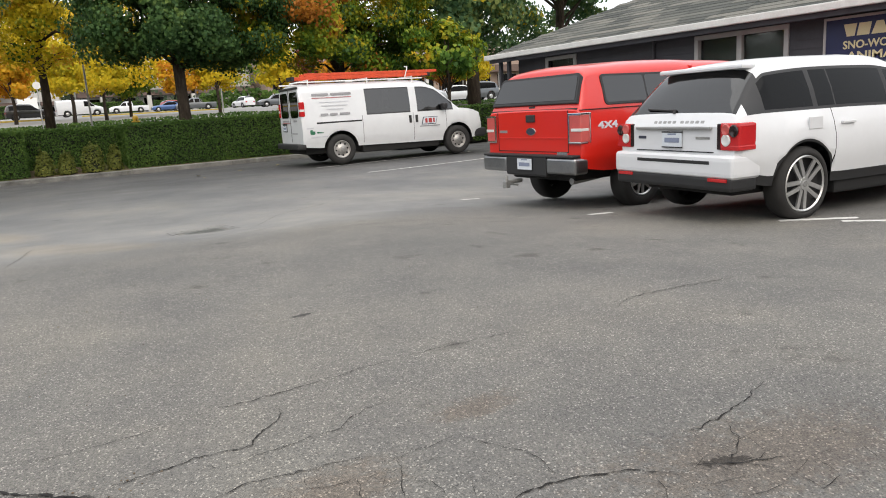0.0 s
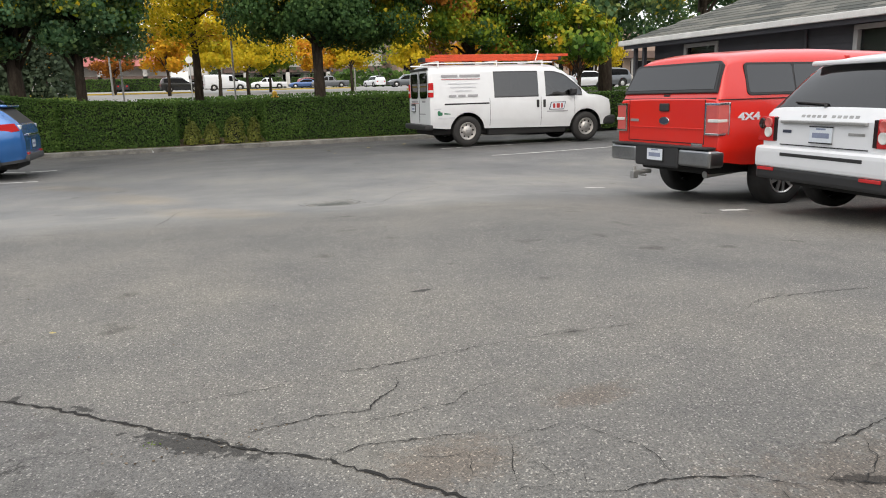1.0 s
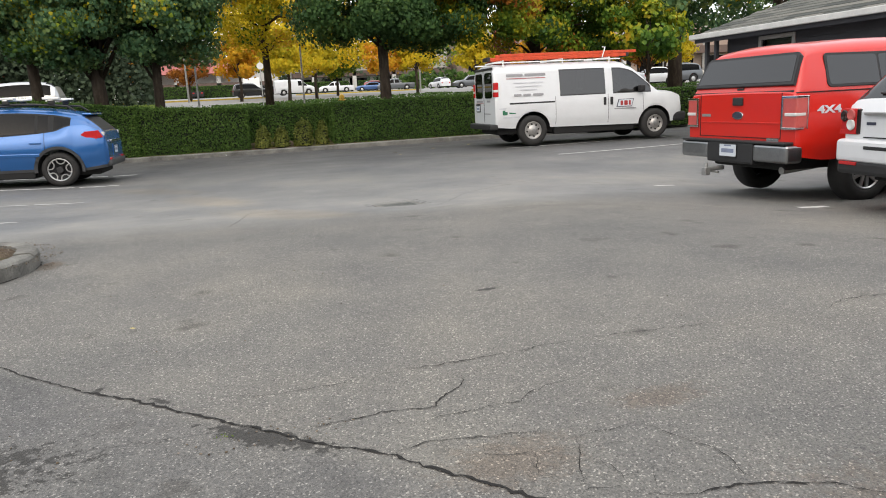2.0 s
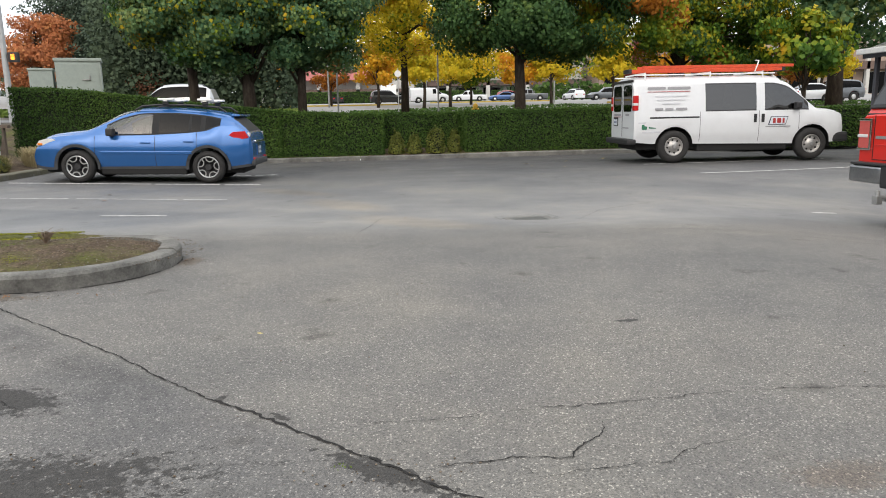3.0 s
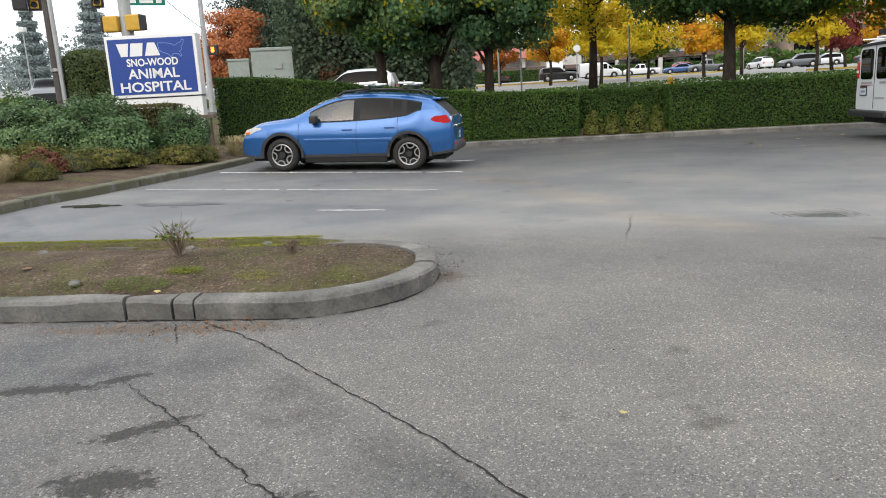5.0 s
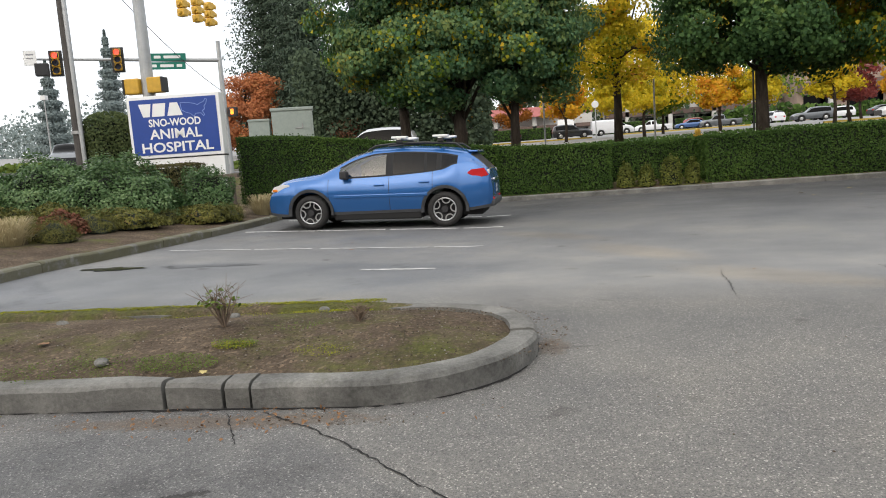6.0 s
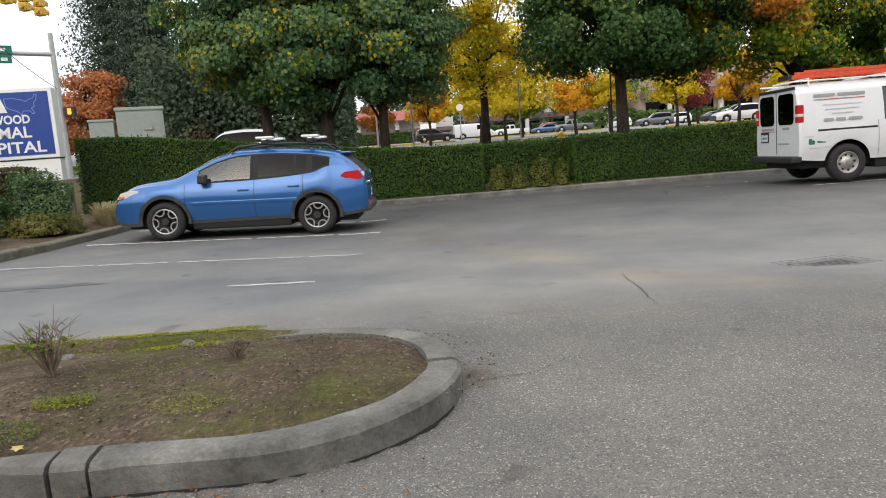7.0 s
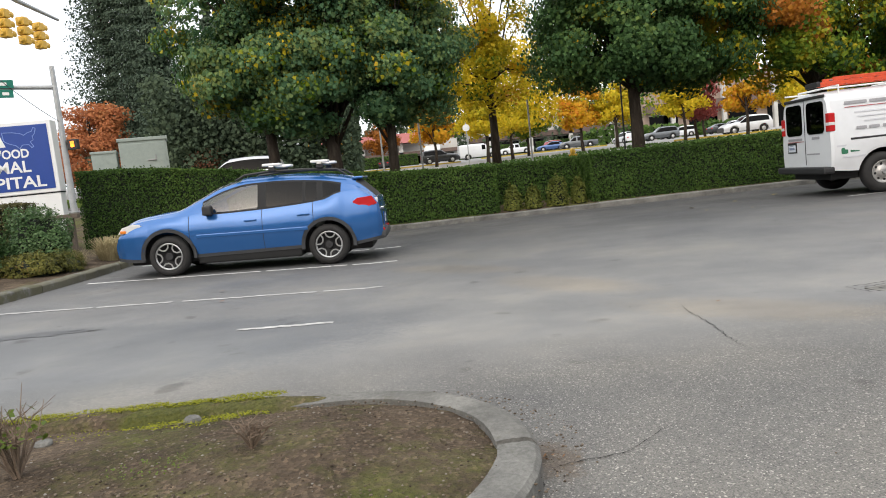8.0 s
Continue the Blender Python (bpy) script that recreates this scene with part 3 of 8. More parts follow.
sheet("far_car_park", [-70, -50, -40, -30, -22, -15, 0, 20, 60, 110], [47.5, 52, 60, 70, 87, 100, 130, 150], 0.05, "lot", "pale asphalt car park rising across the street", "car park")
lot_faces = [(0, 1, 2, 3)]
lot_x = [-60, -30, -12] + [-10 + 0.5 * k for k in range(61)] + [24, 40, 60]
lot_y = [-60, -30, -14] + [-8 + 0.5 * k for k in range(58)] + [21.2, 21.97]
lot_w = len(lot_x)
lot = mesh_object("parking_lot", [(x, y, lot_z(x, y)) for y in lot_y for x in lot_x], [(j * lot_w + i, j * lot_w + i + 1, (j + 1) * lot_w + i + 1, (j + 1) * lot_w + i) for j in range(len(lot_y) - 1) for i in range(lot_w - 1)], "asphalt", smooth=True)
tagged(lot, "worn grey asphalt car park with cracks and stains", "car park", "", "structure")
skirt = mesh_object("far_ground", [(-1500, -1500, -0.6), (1500, -1500, -0.6), (1500, 21.96, -0.6), (-1500, 21.96, -0.6)], lot_faces, "verge")
tagged(skirt, "flat land round the car park", "ground", "", "structure")


# ---- kerbs ----
def smooth_line(points, step=0.12):
    out = []
    for (x0, y0), (x1, y1) in zip(points, points[1:]):
        n = max(1, int(math.hypot(x1 - x0, y1 - y0) / step))
        out += [(x0 + (x1 - x0) * k / n, y0 + (y1 - y0) * k / n) for k in range(n)]
    return out + [points[-1]]


def kerb_run(points, lengths, height=0.15, width=0.16, gap=0.012, label="", rough=0.006, base=0.0, material="concrete"):
    """Kerb blocks laid along a line; inside is to the left of its direction."""
    kerb = tagged(new("kerb"), label, "kerb", "", "structure")
    line = smooth_line(points, 0.06)
    at = [0.0]
    for p, q in zip(line, line[1:]):
        at.append(at[-1] + math.hypot(q[0] - p[0], q[1] - p[1]))
    px, py = [p[0] for p in line], [p[1] for p in line]
    s, k, rnd = 0.0, 0, random.Random(len(points) * 7 + int(10 * abs(points[0][0])))
    section = ((0.0, -0.08), (-0.006, height * 0.8), (0.012, height * 0.95), (0.035, height), (width * 0.8, height), (width, height * 0.95), (width, -0.08))
    while s < at[-1] - 0.02:
        e = min(at[-1], s + lengths[k % len(lengths)])
        cuts = np.linspace(s + gap / 2, e - gap / 2, max(2, int((e - s) / 0.12) + 1))
        verts, faces = [], []
        tilt, shift = rnd.uniform(-0.006, 0.006), rnd.uniform(-0.008, 0.008)
        for c in cuts:
            x, y = np.interp(c, at, px), np.interp(c, at, py)
            x2, y2 = np.interp(c + 0.05, at, px), np.interp(c + 0.05, at, py)
            x1, y1 = np.interp(c - 0.05, at, px), np.interp(c - 0.05, at, py)
            d = math.hypot(x2 - x1, y2 - y1)
            nx, ny = -(y2 - y1) / d, (x2 - x1) / d
            for u, v in section:
                w = noise.noise((x * 3, y * 3, u * 9)) * rough
                verts.append((x + nx * (u + shift + w), y + ny * (u + shift + w), base + lot_z(x, y) + v + (tilt + w if v > 0 else 0)))
        n = len(section)
        for i in range(len(cuts) - 1):
            for j in range(n - 1):
                faces.append((i * n + j, (i + 1) * n + j, (i + 1) * n + j + 1, i * n + j + 1))
        faces.append(tuple(range(n)))
        faces.append(tuple(len(verts) - n + j for j in range(n))[::-1])
        mesh_object("kerb_block", verts, faces, material, kerb)
        s, k = e, k + 1
    return kerb


def arc(cx, cy, r, a0, a1, n=18):
    return [(cx + r * math.cos(radians(a0 + (a1 - a0) * k / n)), cy + r * math.sin(radians(a0 + (a1 - a0) * k / n))) for k in range(n + 1)]


# long island, with its rounded nose
ISLAND = [(-11.0, 5.75), (-6.8, 5.42), (-4.2, 5.2)] + arc(-2.21, 6.035, 0.89, -95, 92, 26) + [(-3.4, 7.0), (-6.8, 7.25), (-11.0, 7.5)]
kerb_run(ISLAND, [2.6, 2.6, 2.675, 0.31, 0.14, 1.82, 2.6, 2.0, 3.0, 3.0, 3.0], 0.135, 0.145, 0.018, "weathered concrete kerb blocks round the bare island", 0.012)
kerb_run([(-7.85, 9.3), (-7.7, 10.4), (-7.48, 12.0), (-7.23, 14.0), (-7.03, 16.5), (-7.0, 20.5), (-6.7, 21.3), (-5.9, 21.75)],
         [1.3, 2.6, 1.5, 2.8], 0.14, 0.21, 0.02, "mossy concrete kerb along the planting bed", 0.014, 0.0, "mossy_concrete")
kerb_run([(-5.9, 21.75), (3.66, 21.8), (12.0, 21.95), (15.5, 22.0), (26, 22.0)], [3.1, 3.16, 3.3, 2.9], 0.14, 0.16, 0.012, "long concrete kerb at the foot of the hedge", 0.006)
kerb_run([(-60, 9.2), (-20, 9.2), (-9.6, 9.2), (-7.85, 9.3)], [3.0], 0.15, 0.16, 0.012, "concrete kerb of the planting bed", 0.006)


def mound(name, pts, z, rise, material, label):
    """A low mound of soil filling an outline, highest in the middle."""
    bm = bmesh.new()
    x0, x1 = min(p[0] for p in pts), max(p[0] for p in pts)
    nx, ny = 90, 22
    grid = []
    for i in range(nx + 1):
        x = x0 + (x1 - x0) * (1 - (1 - i / nx) ** 1.6)
        ys = [y for (xa, ya), (xb, yb) in zip(pts, pts[1:]) for y in [ya + (yb - ya) * (x - xa) / (xb - xa) if abs(xb - xa) > 1e-9 else ya] if min(xa, xb) <= x <= max(xa, xb)]
        lo, hi = (min(ys), max(ys)) if ys else (pts[0][1], pts[0][1])
        row = []
        for j in range(ny + 1):
            y = lo + (hi - lo) * j / ny
            h = z + lot_z(x, y) + rise * (1 - (2 * j / ny - 1) ** 2) * min(1.0, (x1 - x) * 1.5) + 0.016 * noise.noise((x * 2.2, y * 2.2, 0)) + 0.008 * noise.noise((x * 9, y * 9, 3))
            row.append(bm.verts.new((x, y, h)))
        grid.append(row)
    for a, b in zip(grid, grid[1:]):
        for j in range(ny):
            bm.faces.new((a[j], b[j], b[j + 1], a[j + 1]))
    return tagged(part(name, bm, material, smooth=True), label, "soil", "", "structure")


def island_z(x, y):
    """The height of the island's soil."""
    v = min(1.0, max(0.0, (y - 5.2) / 1.67))
    return lot_z(x, y) + 0.1 + 0.1 * (1 - (2 * v - 1) ** 2) * min(1.0, max(0.0, (-1.36 - x) * 1.5)) + 0.016 * noise.noise((x * 2.2, y * 2.2, 0)) + 0.008 * noise.noise((x * 9, y * 9, 3))


inner = [(-10.9, 5.86), (-6.8, 5.53), (-4.2, 5.31)] + arc(-2.21, 6.035, 0.785, -95, 90, 40) + [(-3.4, 6.89), (-6.8, 7.14), (-10.9, 7.38)]
mound("island_soil", inner, 0.1, 0.1, soil_material("island_soil_material", 0.57), "bare brown soil with moss patches in the kerbed island")


# ---- painted bay lines, seams, drain ----
drain_ref = "none"


def ribbon(name, pts, width, z, material, wobble=0.0, taper=False, seed=1, step=0.05, parent=None, jag=0.0):
    """A thin strip lying on the ground along points."""
    rnd = random.Random(seed)
    line = smooth_line(pts, step)
    if jag:
        line = [(x + jag * noise.noise((x * 17, y * 17, seed)), y + jag * noise.noise((y * 17, x * 17, seed + 7.3))) for x, y in line]
    verts, faces = [], []
    for i, (x, y) in enumerate(line):
        a, b = line[max(0, i - 1)], line[min(len(line) - 1, i + 1)]
        d = math.hypot(b[0] - a[0], b[1] - a[1]) or 1
        nx, ny = -(b[1] - a[1]) / d, (b[0] - a[0]) / d
        end = min(1.0, 4 * min(i, len(line) - 1 - i) / len(line)) if taper else 1.0
        w = width / 2 * (0.25 + 0.75 * end) * (1 + wobble * rnd.uniform(-0.8, 0.9))
        off = wobble * width * rnd.uniform(-1.0, 1.0)
        g = lot_z(x, y) if parent is not drain_ref else 0.0
        verts += [(x + nx * (w + off), y + ny * (w + off), z + g), (x - nx * (w - off), y - ny * (w - off), z + g)]
    faces = [(2 * i, 2 * i + 1, 2 * i + 3, 2 * i + 2) for i in range(len(line) - 1)]
    return mesh_object(name, verts, faces, material, parent)


BAYS = [(17.2, -6.7, -1.65, 1.0), (14.85, -6.8, -1.75, 1.0), (12.2, -7.0, -1.9, 0.85), (10.0, -5.6, -2.4, 0.5)]
for k, (y, x0, x1, keep) in enumerate(BAYS):
    bay = tagged(new("bay_line"), "worn white painted parking bay line", "road marking", "bay lines", "structure")
    rnd = random.Random(40 + k)
    x = x0
    while x < x1 - 0.1:
        e = min(x1, x + rnd.uniform(0.7, 1.8))
        if rnd.random() < keep + 0.12 or e == x1:
            ribbon("stroke", [(x, y + 0.1 * (x1 - x)), (e, y + 0.1 * (x1 - e))], 0.09 if k < 2 else 0.075, 0.005, "line" if k < 2 else "faded_line", 0.15, seed=k, parent=bay)
        x = e + rnd.uniform(0.0, 0.12 + 0.5 * (1 - keep))
for k, pts in enumerate(([(7.6, 14.6), (11.6, 14.9)], [(7.4, 17.2), (12.4, 17.4)], [(7.15, 4.05), (7.75, 3.55)], [(7.45, 3.55), (8.3, 2.5), (9.4, 2.1)], [(6.35, 6.05), (6.75, 6.05)], [(6.5, 9.1), (6.85, 9.1)])):
    bay = tagged(new("bay_line"), "worn white painted parking bay line by the building", "road marking", "bay lines", "structure")
    ribbon("stroke", pts, 0.09, 0.005, "line", 0.12, seed=60 + k, parent=bay)

cracks = tagged(new("pavement_cracks"), "dark cracks and open seams in worn asphalt", "cracks", "", "structure")
SEAM = [(-2.62, 5.1), (-2.34, 4.89), (-2.12, 4.69), (-1.78, 4.34), (-1.38, 3.93), (-1.06, 3.59), (-0.78, 3.25), (-0.49, 2.93), (-0.24, 2.71), (0.13, 2.33), (0.47, 1.99), (0.65, 1.84), (0.79, 1.66), (0.92, 1.5), (1.7, 0.6), (2.4, -0.5)]
ribbon("seam", SEAM[:8], 0.0065, 0.004, "crack", 0.8, seed=3, step=0.025, parent=cracks, jag=0.012)
ribbon("seam", SEAM[7:], 0.0105, 0.004, "crack", 0.8, seed=4, step=0.025, parent=cracks, jag=0.012)
FINE = [
    ([(-2.65, 4.23), (-2.43, 4.03), (-2.17, 3.8), (-1.93, 3.57), (-1.72, 3.37), (-1.57, 3.23), (-1.4, 3.07), (-1.2, 2.88)], 0.006),
    ([(0.09, 2.61), (0.24, 2.56), (0.4, 2.55), (0.55, 2.54), (0.72, 2.57)], 0.0026),
    ([(0.72, 2.57), (0.87, 2.6), (1.09, 2.59), (1.29, 2.59), (1.76, 2.63)], 0.0045),
    ([(1.76, 2.63), (2.24, 2.59), (2.41, 2.56), (2.59, 2.58)], 0.0035),
    ([(3.18, 2.51), (3.41, 2.62), (3.85, 2.6), (4.37, 2.58)], 0.005),
    ([(0.41, 2.18), (0.45, 2.17), (0.55, 2.18), (0.65, 2.18), (0.74, 2.19), (0.89, 2.15), (0.94, 2.23), (1.05, 2.31), (1.1, 2.42)], 0.005),
    ([(0.64, 1.84), (0.69, 1.87), (0.77, 1.88), (0.92, 1.86), (1.06, 1.84)], 0.004),
    ([(0.76, 2.04), (0.86, 2.06), (1.1, 2.08), (1.23, 2.08), (1.31, 2.16), (1.53, 2.2)], 0.0032),
    ([(0.7, 2.13), (0.74, 2.06)], 0.002),
    ([(1.29, 1.31), (1.4, 1.28), (1.47, 1.26), (1.56, 1.25), (1.64, 1.25), (1.82, 1.16), (1.86, 1.13), (1.92, 1.07), (1.97, 1.03)], 0.006),
    ([(1.09, 1.4), (1.16, 1.41), (1.26, 1.38)], 0.0022),
    ([(1.64, 1.25), (1.64, 1.31), (1.67, 1.43), (1.65, 1.49), (1.58, 1.62), (1.55, 1.74)], 0.0024),
    ([(2.17, 1.22), (2.28, 1.22), (2.37, 1.22), (2.56, 1.25), (2.8, 1.33)], 0.0045),
    ([(1.24, 1.73), (1.28, 1.71), (1.24, 1.62), (1.14, 1.44)], 0.0022),
    ([(1.28, 1.71), (1.37, 1.74), (1.53, 1.73)], 0.0022),
    ([(0.92, 1.84), (1.08, 1.83), (1.19, 1.81), (1.24, 1.73)], 0.0022),
    ([(0.91, 1.74), (1.03, 1.69), (1.11, 1.7)], 0.0018),
    ([(1.11, 1.68), (1.04, 1.54)], 0.0018),
    ([(1.14, 1.64), (1.23, 1.56), (1.29, 1.5), (1.28, 1.39)], 0.002),
    ([(2.03, 1.07), (2.08, 1.02), (2.14, 0.97), (2.3, 0.9)], 0.005),
    ([(2.1, 0.98), (2.3, 1.08), (2.38, 1.2)], 0.003),
    ([(2.6, 7.15), (3.3, 7.1), (4.3, 6.75), (5.3, 5.75)], 0.005),
    ([(2.75, 8.3), (3.6, 9.6), (5.2, 10.6)], 0.004),
    ([(-1.27, 6.0), (-0.95, 6.05), (-0.72, 6.25)], 0.004),
    ([(0.5, 9.04), (0.4, 8.58), (0.33, 8.09), (0.22, 7.63), (0.18, 7.34)], 0.005),
    ([(-2.8, 5.1), (-2.6, 4.7)], 0.005),
]
for k, (pts, w) in enumerate(FINE):
    ribbon("crack", pts, w, 0.004, "crack", 0.9, True, 10 + k, 0.018, cracks, 0.02)


def crazing(x0, x1, y0, y1, cell, width, keep, seed):
    """A net of fine cracks where the surface has crazed."""
    rnd = random.Random(seed)
    nx, ny = int((x1 - x0) / cell), int((y1 - y0) / cell)
    knot = {(i, j): (x0 + (i + 0.5 * (j % 2) + rnd.uniform(-0.32, 0.32)) * cell, y0 + (j + rnd.uniform(-0.32, 0.32)) * cell) for i in range(nx + 1) for j in range(ny + 1)}
    for (i, j), p in knot.items():
        for q in ((i + 1, j), (i, j + 1)):
            if q in knot and rnd.random() < keep:
                m = ((p[0] + knot[q][0]) / 2 + rnd.uniform(-0.1, 0.1) * cell, (p[1] + knot[q][1]) / 2 + rnd.uniform(-0.1, 0.1) * cell)
                ribbon("crack", [p, m, knot[q]], width * rnd.uniform(0.6, 1.3), 0.0035, "crack", 0.9, True, seed + i * 31 + j, 0.03, cracks)


crazing(0.95, 1.35, 1.35, 1.85, 0.1, 0.0013, 0.4, 300)
crazing(1.7, 2.7, 0.7, 1.15, 0.12, 0.0018, 0.45, 200)


def splash(name, cx, cy, rx, ry, z, material, parent, seed, turn=0.0):
    """A ragged flat patch."""
    rnd = random.Random(seed)
    pts = []
    for k in range(40):
        a = 2 * math.pi * k / 40
        q = 0.7 + 0.55 * noise.noise((math.cos(a) * 2.6 + seed, math.sin(a) * 2.6, seed)) + rnd.uniform(-0.16, 0.16)
        u, v = rx * q * math.cos(a), ry * q * math.sin(a)
        px, py = cx + u * math.cos(turn) - v * math.sin(turn), cy + u * math.sin(turn) + v * math.cos(turn)
        pts.append((px, py, z + lot_z(px, py)))
    return mesh_object(name, [(cx, cy, z + lot_z(cx, cy))] + pts, [(0, 1 + k, 1 + (k + 1) % 40) for k in range(40)], material, parent)


# near-black strip along the foot of the island kerb
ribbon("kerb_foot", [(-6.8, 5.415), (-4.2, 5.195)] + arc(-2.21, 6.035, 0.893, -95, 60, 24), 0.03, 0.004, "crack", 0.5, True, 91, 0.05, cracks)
wet = Nodes("wet_asphalt", 0.12, 0, 0.6)
wet.color(wet.ramp(wet.noise(20, 3), [(0.3, (0.012, 0.012, 0.013)), (0.7, (0.03, 0.03, 0.03))]))
M["wet"] = wet.mat
damp = Nodes("darkened_asphalt", 0.5, 0, 0.5)
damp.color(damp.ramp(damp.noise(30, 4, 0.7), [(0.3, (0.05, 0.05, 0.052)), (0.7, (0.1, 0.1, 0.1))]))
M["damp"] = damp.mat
tagged(splash("puddle", -6.75, 10.75, 0.5, 0.2, 0.006, "wet", None, 3), "dark wet puddle on asphalt by the kerb", "puddle", "", "structure")
tagged(splash("dark_patch", -5.5, 10.85, 0.9, 0.2, 0.003, "damp", None, 8), "damp dark patch of drying asphalt", "stain", "", "structure")
# ragged darker patch at the van's front end
tagged(splash("dark_patch", 12.3, 16.4, 0.9, 0.5, 0.003, "damp", None, 12), "damp dark patch beneath a parked van", "stain", "", "structure")

drain = drain_ref = tagged(new("storm_drain"), "square cast-iron storm drain grate sunk in cracked asphalt", "drain", "", "structure")
drain.matrix_world = pose(2.42, 8.8, lot_z(2.42, 8.8), 0, 0, 10) @ Matrix.Scale(0.7, 4)
fr = rbox(-0.33, -0.33, -0.03, 0.33, -0.29, 0.008, 0.003)
for a in (90, 180, 270):
    rbox(-0.33, -0.33, -0.03, 0.33, -0.29, 0.008, 0.003, bm=fr, m=pose(0, 0, 0, 0, 0, a))
part("drain_frame", fr, "iron", drain)
collar = rbox(-0.42, -0.42, -0.03, 0.42, -0.335, 0.005, 0.002)
for a in (90, 180, 270):
    rbox(-0.335, -0.42, -0.03, 0.335 if a != 180 else 0.42, -0.335, 0.005, 0.002, bm=collar, m=pose(0, 0, 0, 0, 0, a))
part("collar", collar, "concrete", drain, "pale concrete collar")
# flat near-black sheet, the pit's shade put into its colour
part("pit_shade", rbox(-0.29, -0.29, 0.001, 0.29, 0.29, 0.003, 0), "gap", drain)
for k in range(9):
    part("grate_bar", rbox(-0.29, -0.26 + k * 0.065 - 0.014, 0.003, 0.29, -0.26 + k * 0.065 + 0.014, 0.009, 0.002), "iron", drain)
for k, r in enumerate((0.45, 0.56)):
    ribbon("crack", [(r * 1.05, -r * 0.9), (r, r), (-r * 0.9, r * 1.1), (-r * 1.05, -r), (r * 0.9, -r * 1.05)], 0.012, 0.004, "crack", 1.3, False, 80 + k, 0.04, drain)

# ---- building along the far side of the bays ----
house = tagged(new("clinic_building"), "single-storey dark clinic with shingle roof and white gutter", "building", "", "")
WX, Y0, Y1, EZ = 14.0, -14.0, 16.9, 2.72
wallbits = bmesh.new()
OPEN = [(14.5, 15.55, 1.15, 2.45), (8.4, 10.45, 1.05, 2.46), (3.2, 5.0, 0.02, 2.1), (-3.0, -1.0, 1.05, 2.46)]
edges = sorted({Y0, Y1} | {v for o in OPEN for v in o[:2]})
for a, b in zip(edges, edges[1:]):
    hole = next((o for o in OPEN if o[0] <= a and b <= o[1]), None)
    for z0, z1 in ([(0, EZ + 0.1)] if not hole else [(0, hole[2]), (hole[3], EZ + 0.1)]):
        if z1 - z0 > 0.03:
            rbox(WX, a, z0 if z0 else -0.4, WX + 0.2, b, z1, 0, bm=wallbits)
rbox(WX, Y1 - 0.2, 0, 24, Y1, EZ + 0.1, 0, bm=wallbits)
part("wall", wallbits, "siding", house, "dark grey painted siding wall")
z = 0.12
while z < EZ:
    for a, b in zip(edges, edges[1:]):
        hole = next((o for o in OPEN if o[0] <= a and b <= o[1]), None)
        if hole and hole[2] - 0.1 < z < hole[3] + 0.02:
            continue
        bd = bmesh.new()
        vs = [bd.verts.new(v) for v in ((WX - 0.018, a, z), (WX - 0.018, b, z), (WX - 0.003, b, z + 0.172), (WX - 0.003, a, z + 0.172), (WX, a, z), (WX, b, z))]
        bd.faces.new((vs[0], vs[3], vs[2], vs[1]))
        bd.faces.new((vs[0], vs[1], vs[5], vs[4]))
        part("board", bd, "siding", house)
    z += 0.175
for k, (a, b, z0, z1) in enumerate(OPEN):
    win = part("window_frame" if z0 > 0.5 else "door_frame", rbox(WX - 0.05, a - 0.1, z1, WX + 0.08, b + 0.1, z1 + 0.1, 0.008), "trim", house, "pale grey painted frame")
    fr = win
    side = rbox(WX - 0.05, a - 0.1, z0, WX + 0.08, a, z1, 0.008)
    rbox(WX - 0.05, b, z0, WX + 0.08, b + 0.1, z1, 0.008, bm=side)
    if z0 > 0.5:
        rbox(WX - 0.07, a - 0.12, z0 - 0.08, WX + 0.08, b + 0.12, z0, 0.008, bm=side)
    if b - a > 1.5:
        rbox(WX - 0.03, (a + b) / 2 - 0.06, z0, WX + 0.08, (a + b) / 2 + 0.06, z1, 0.006, bm=side)
    part("jamb", side, "trim", win)
    part("pane", rbox(WX + 0.05, a, z0, WX + 0.06, b, z1, 0), "glass", win, "window glass")
    part("blind", rbox(WX + 0.14, a, z0, WX + 0.15, b, z1, 0), "blind", win)
part("downspout", rod((WX - 0.06, 11.7, 0.1), (WX - 0.06, 11.7, EZ - 0.1), 0.035, bm=rod((WX - 0.06, 11.7, EZ - 0.1), (13.5, 11.7, EZ - 0.02), 0.035)), "siding", house)
RX, SLOPE = 19.0, 0.42
roof = bmesh.new()
ez = EZ - 0.06
ev = [(13.42, Y0 - 0.6, ez), (13.42, Y1 + 0.7, ez), (RX, Y1 + 0.7 - 5.58, ez + 5.58 * SLOPE), (RX, Y0 - 0.6, ez + 5.58 * SLOPE), (24.6, Y1 + 0.7, ez), (24.6, Y0 - 0.6, ez)]
vs = [roof.verts.new((x, y, z + 0.1)) for x, y, z in ev]
for f in ((0, 1, 2, 3), (1, 4, 2), (2, 4, 5, 3)):
    roof.faces.new([vs[i] for i in f])
sof = [roof.verts.new((x, y, ez)) for x, y in ((13.42, Y0 - 0.6), (24.6, Y0 - 0.6), (24.6, Y1 + 0.7), (13.42, Y1 + 0.7))]
roof.faces.new(sof)
part("roof", roof, "shingle", house, "mossy grey asphalt shingle roof")
part("gutter", rbox(13.3, Y0 - 0.6, ez - 0.02, 13.43, Y1 + 0.72, ez + 0.12, 0.02, bm=rbox(13.3, Y1 + 0.69, ez - 0.02, 24.6, Y1 + 0.8, ez + 0.12, 0.02)), "eave", house, "white painted gutter")
part("fascia", rbox(13.43, Y0 - 0.6, ez - 0.12, 13.46, Y1 + 0.7, ez, 0), "siding", house)
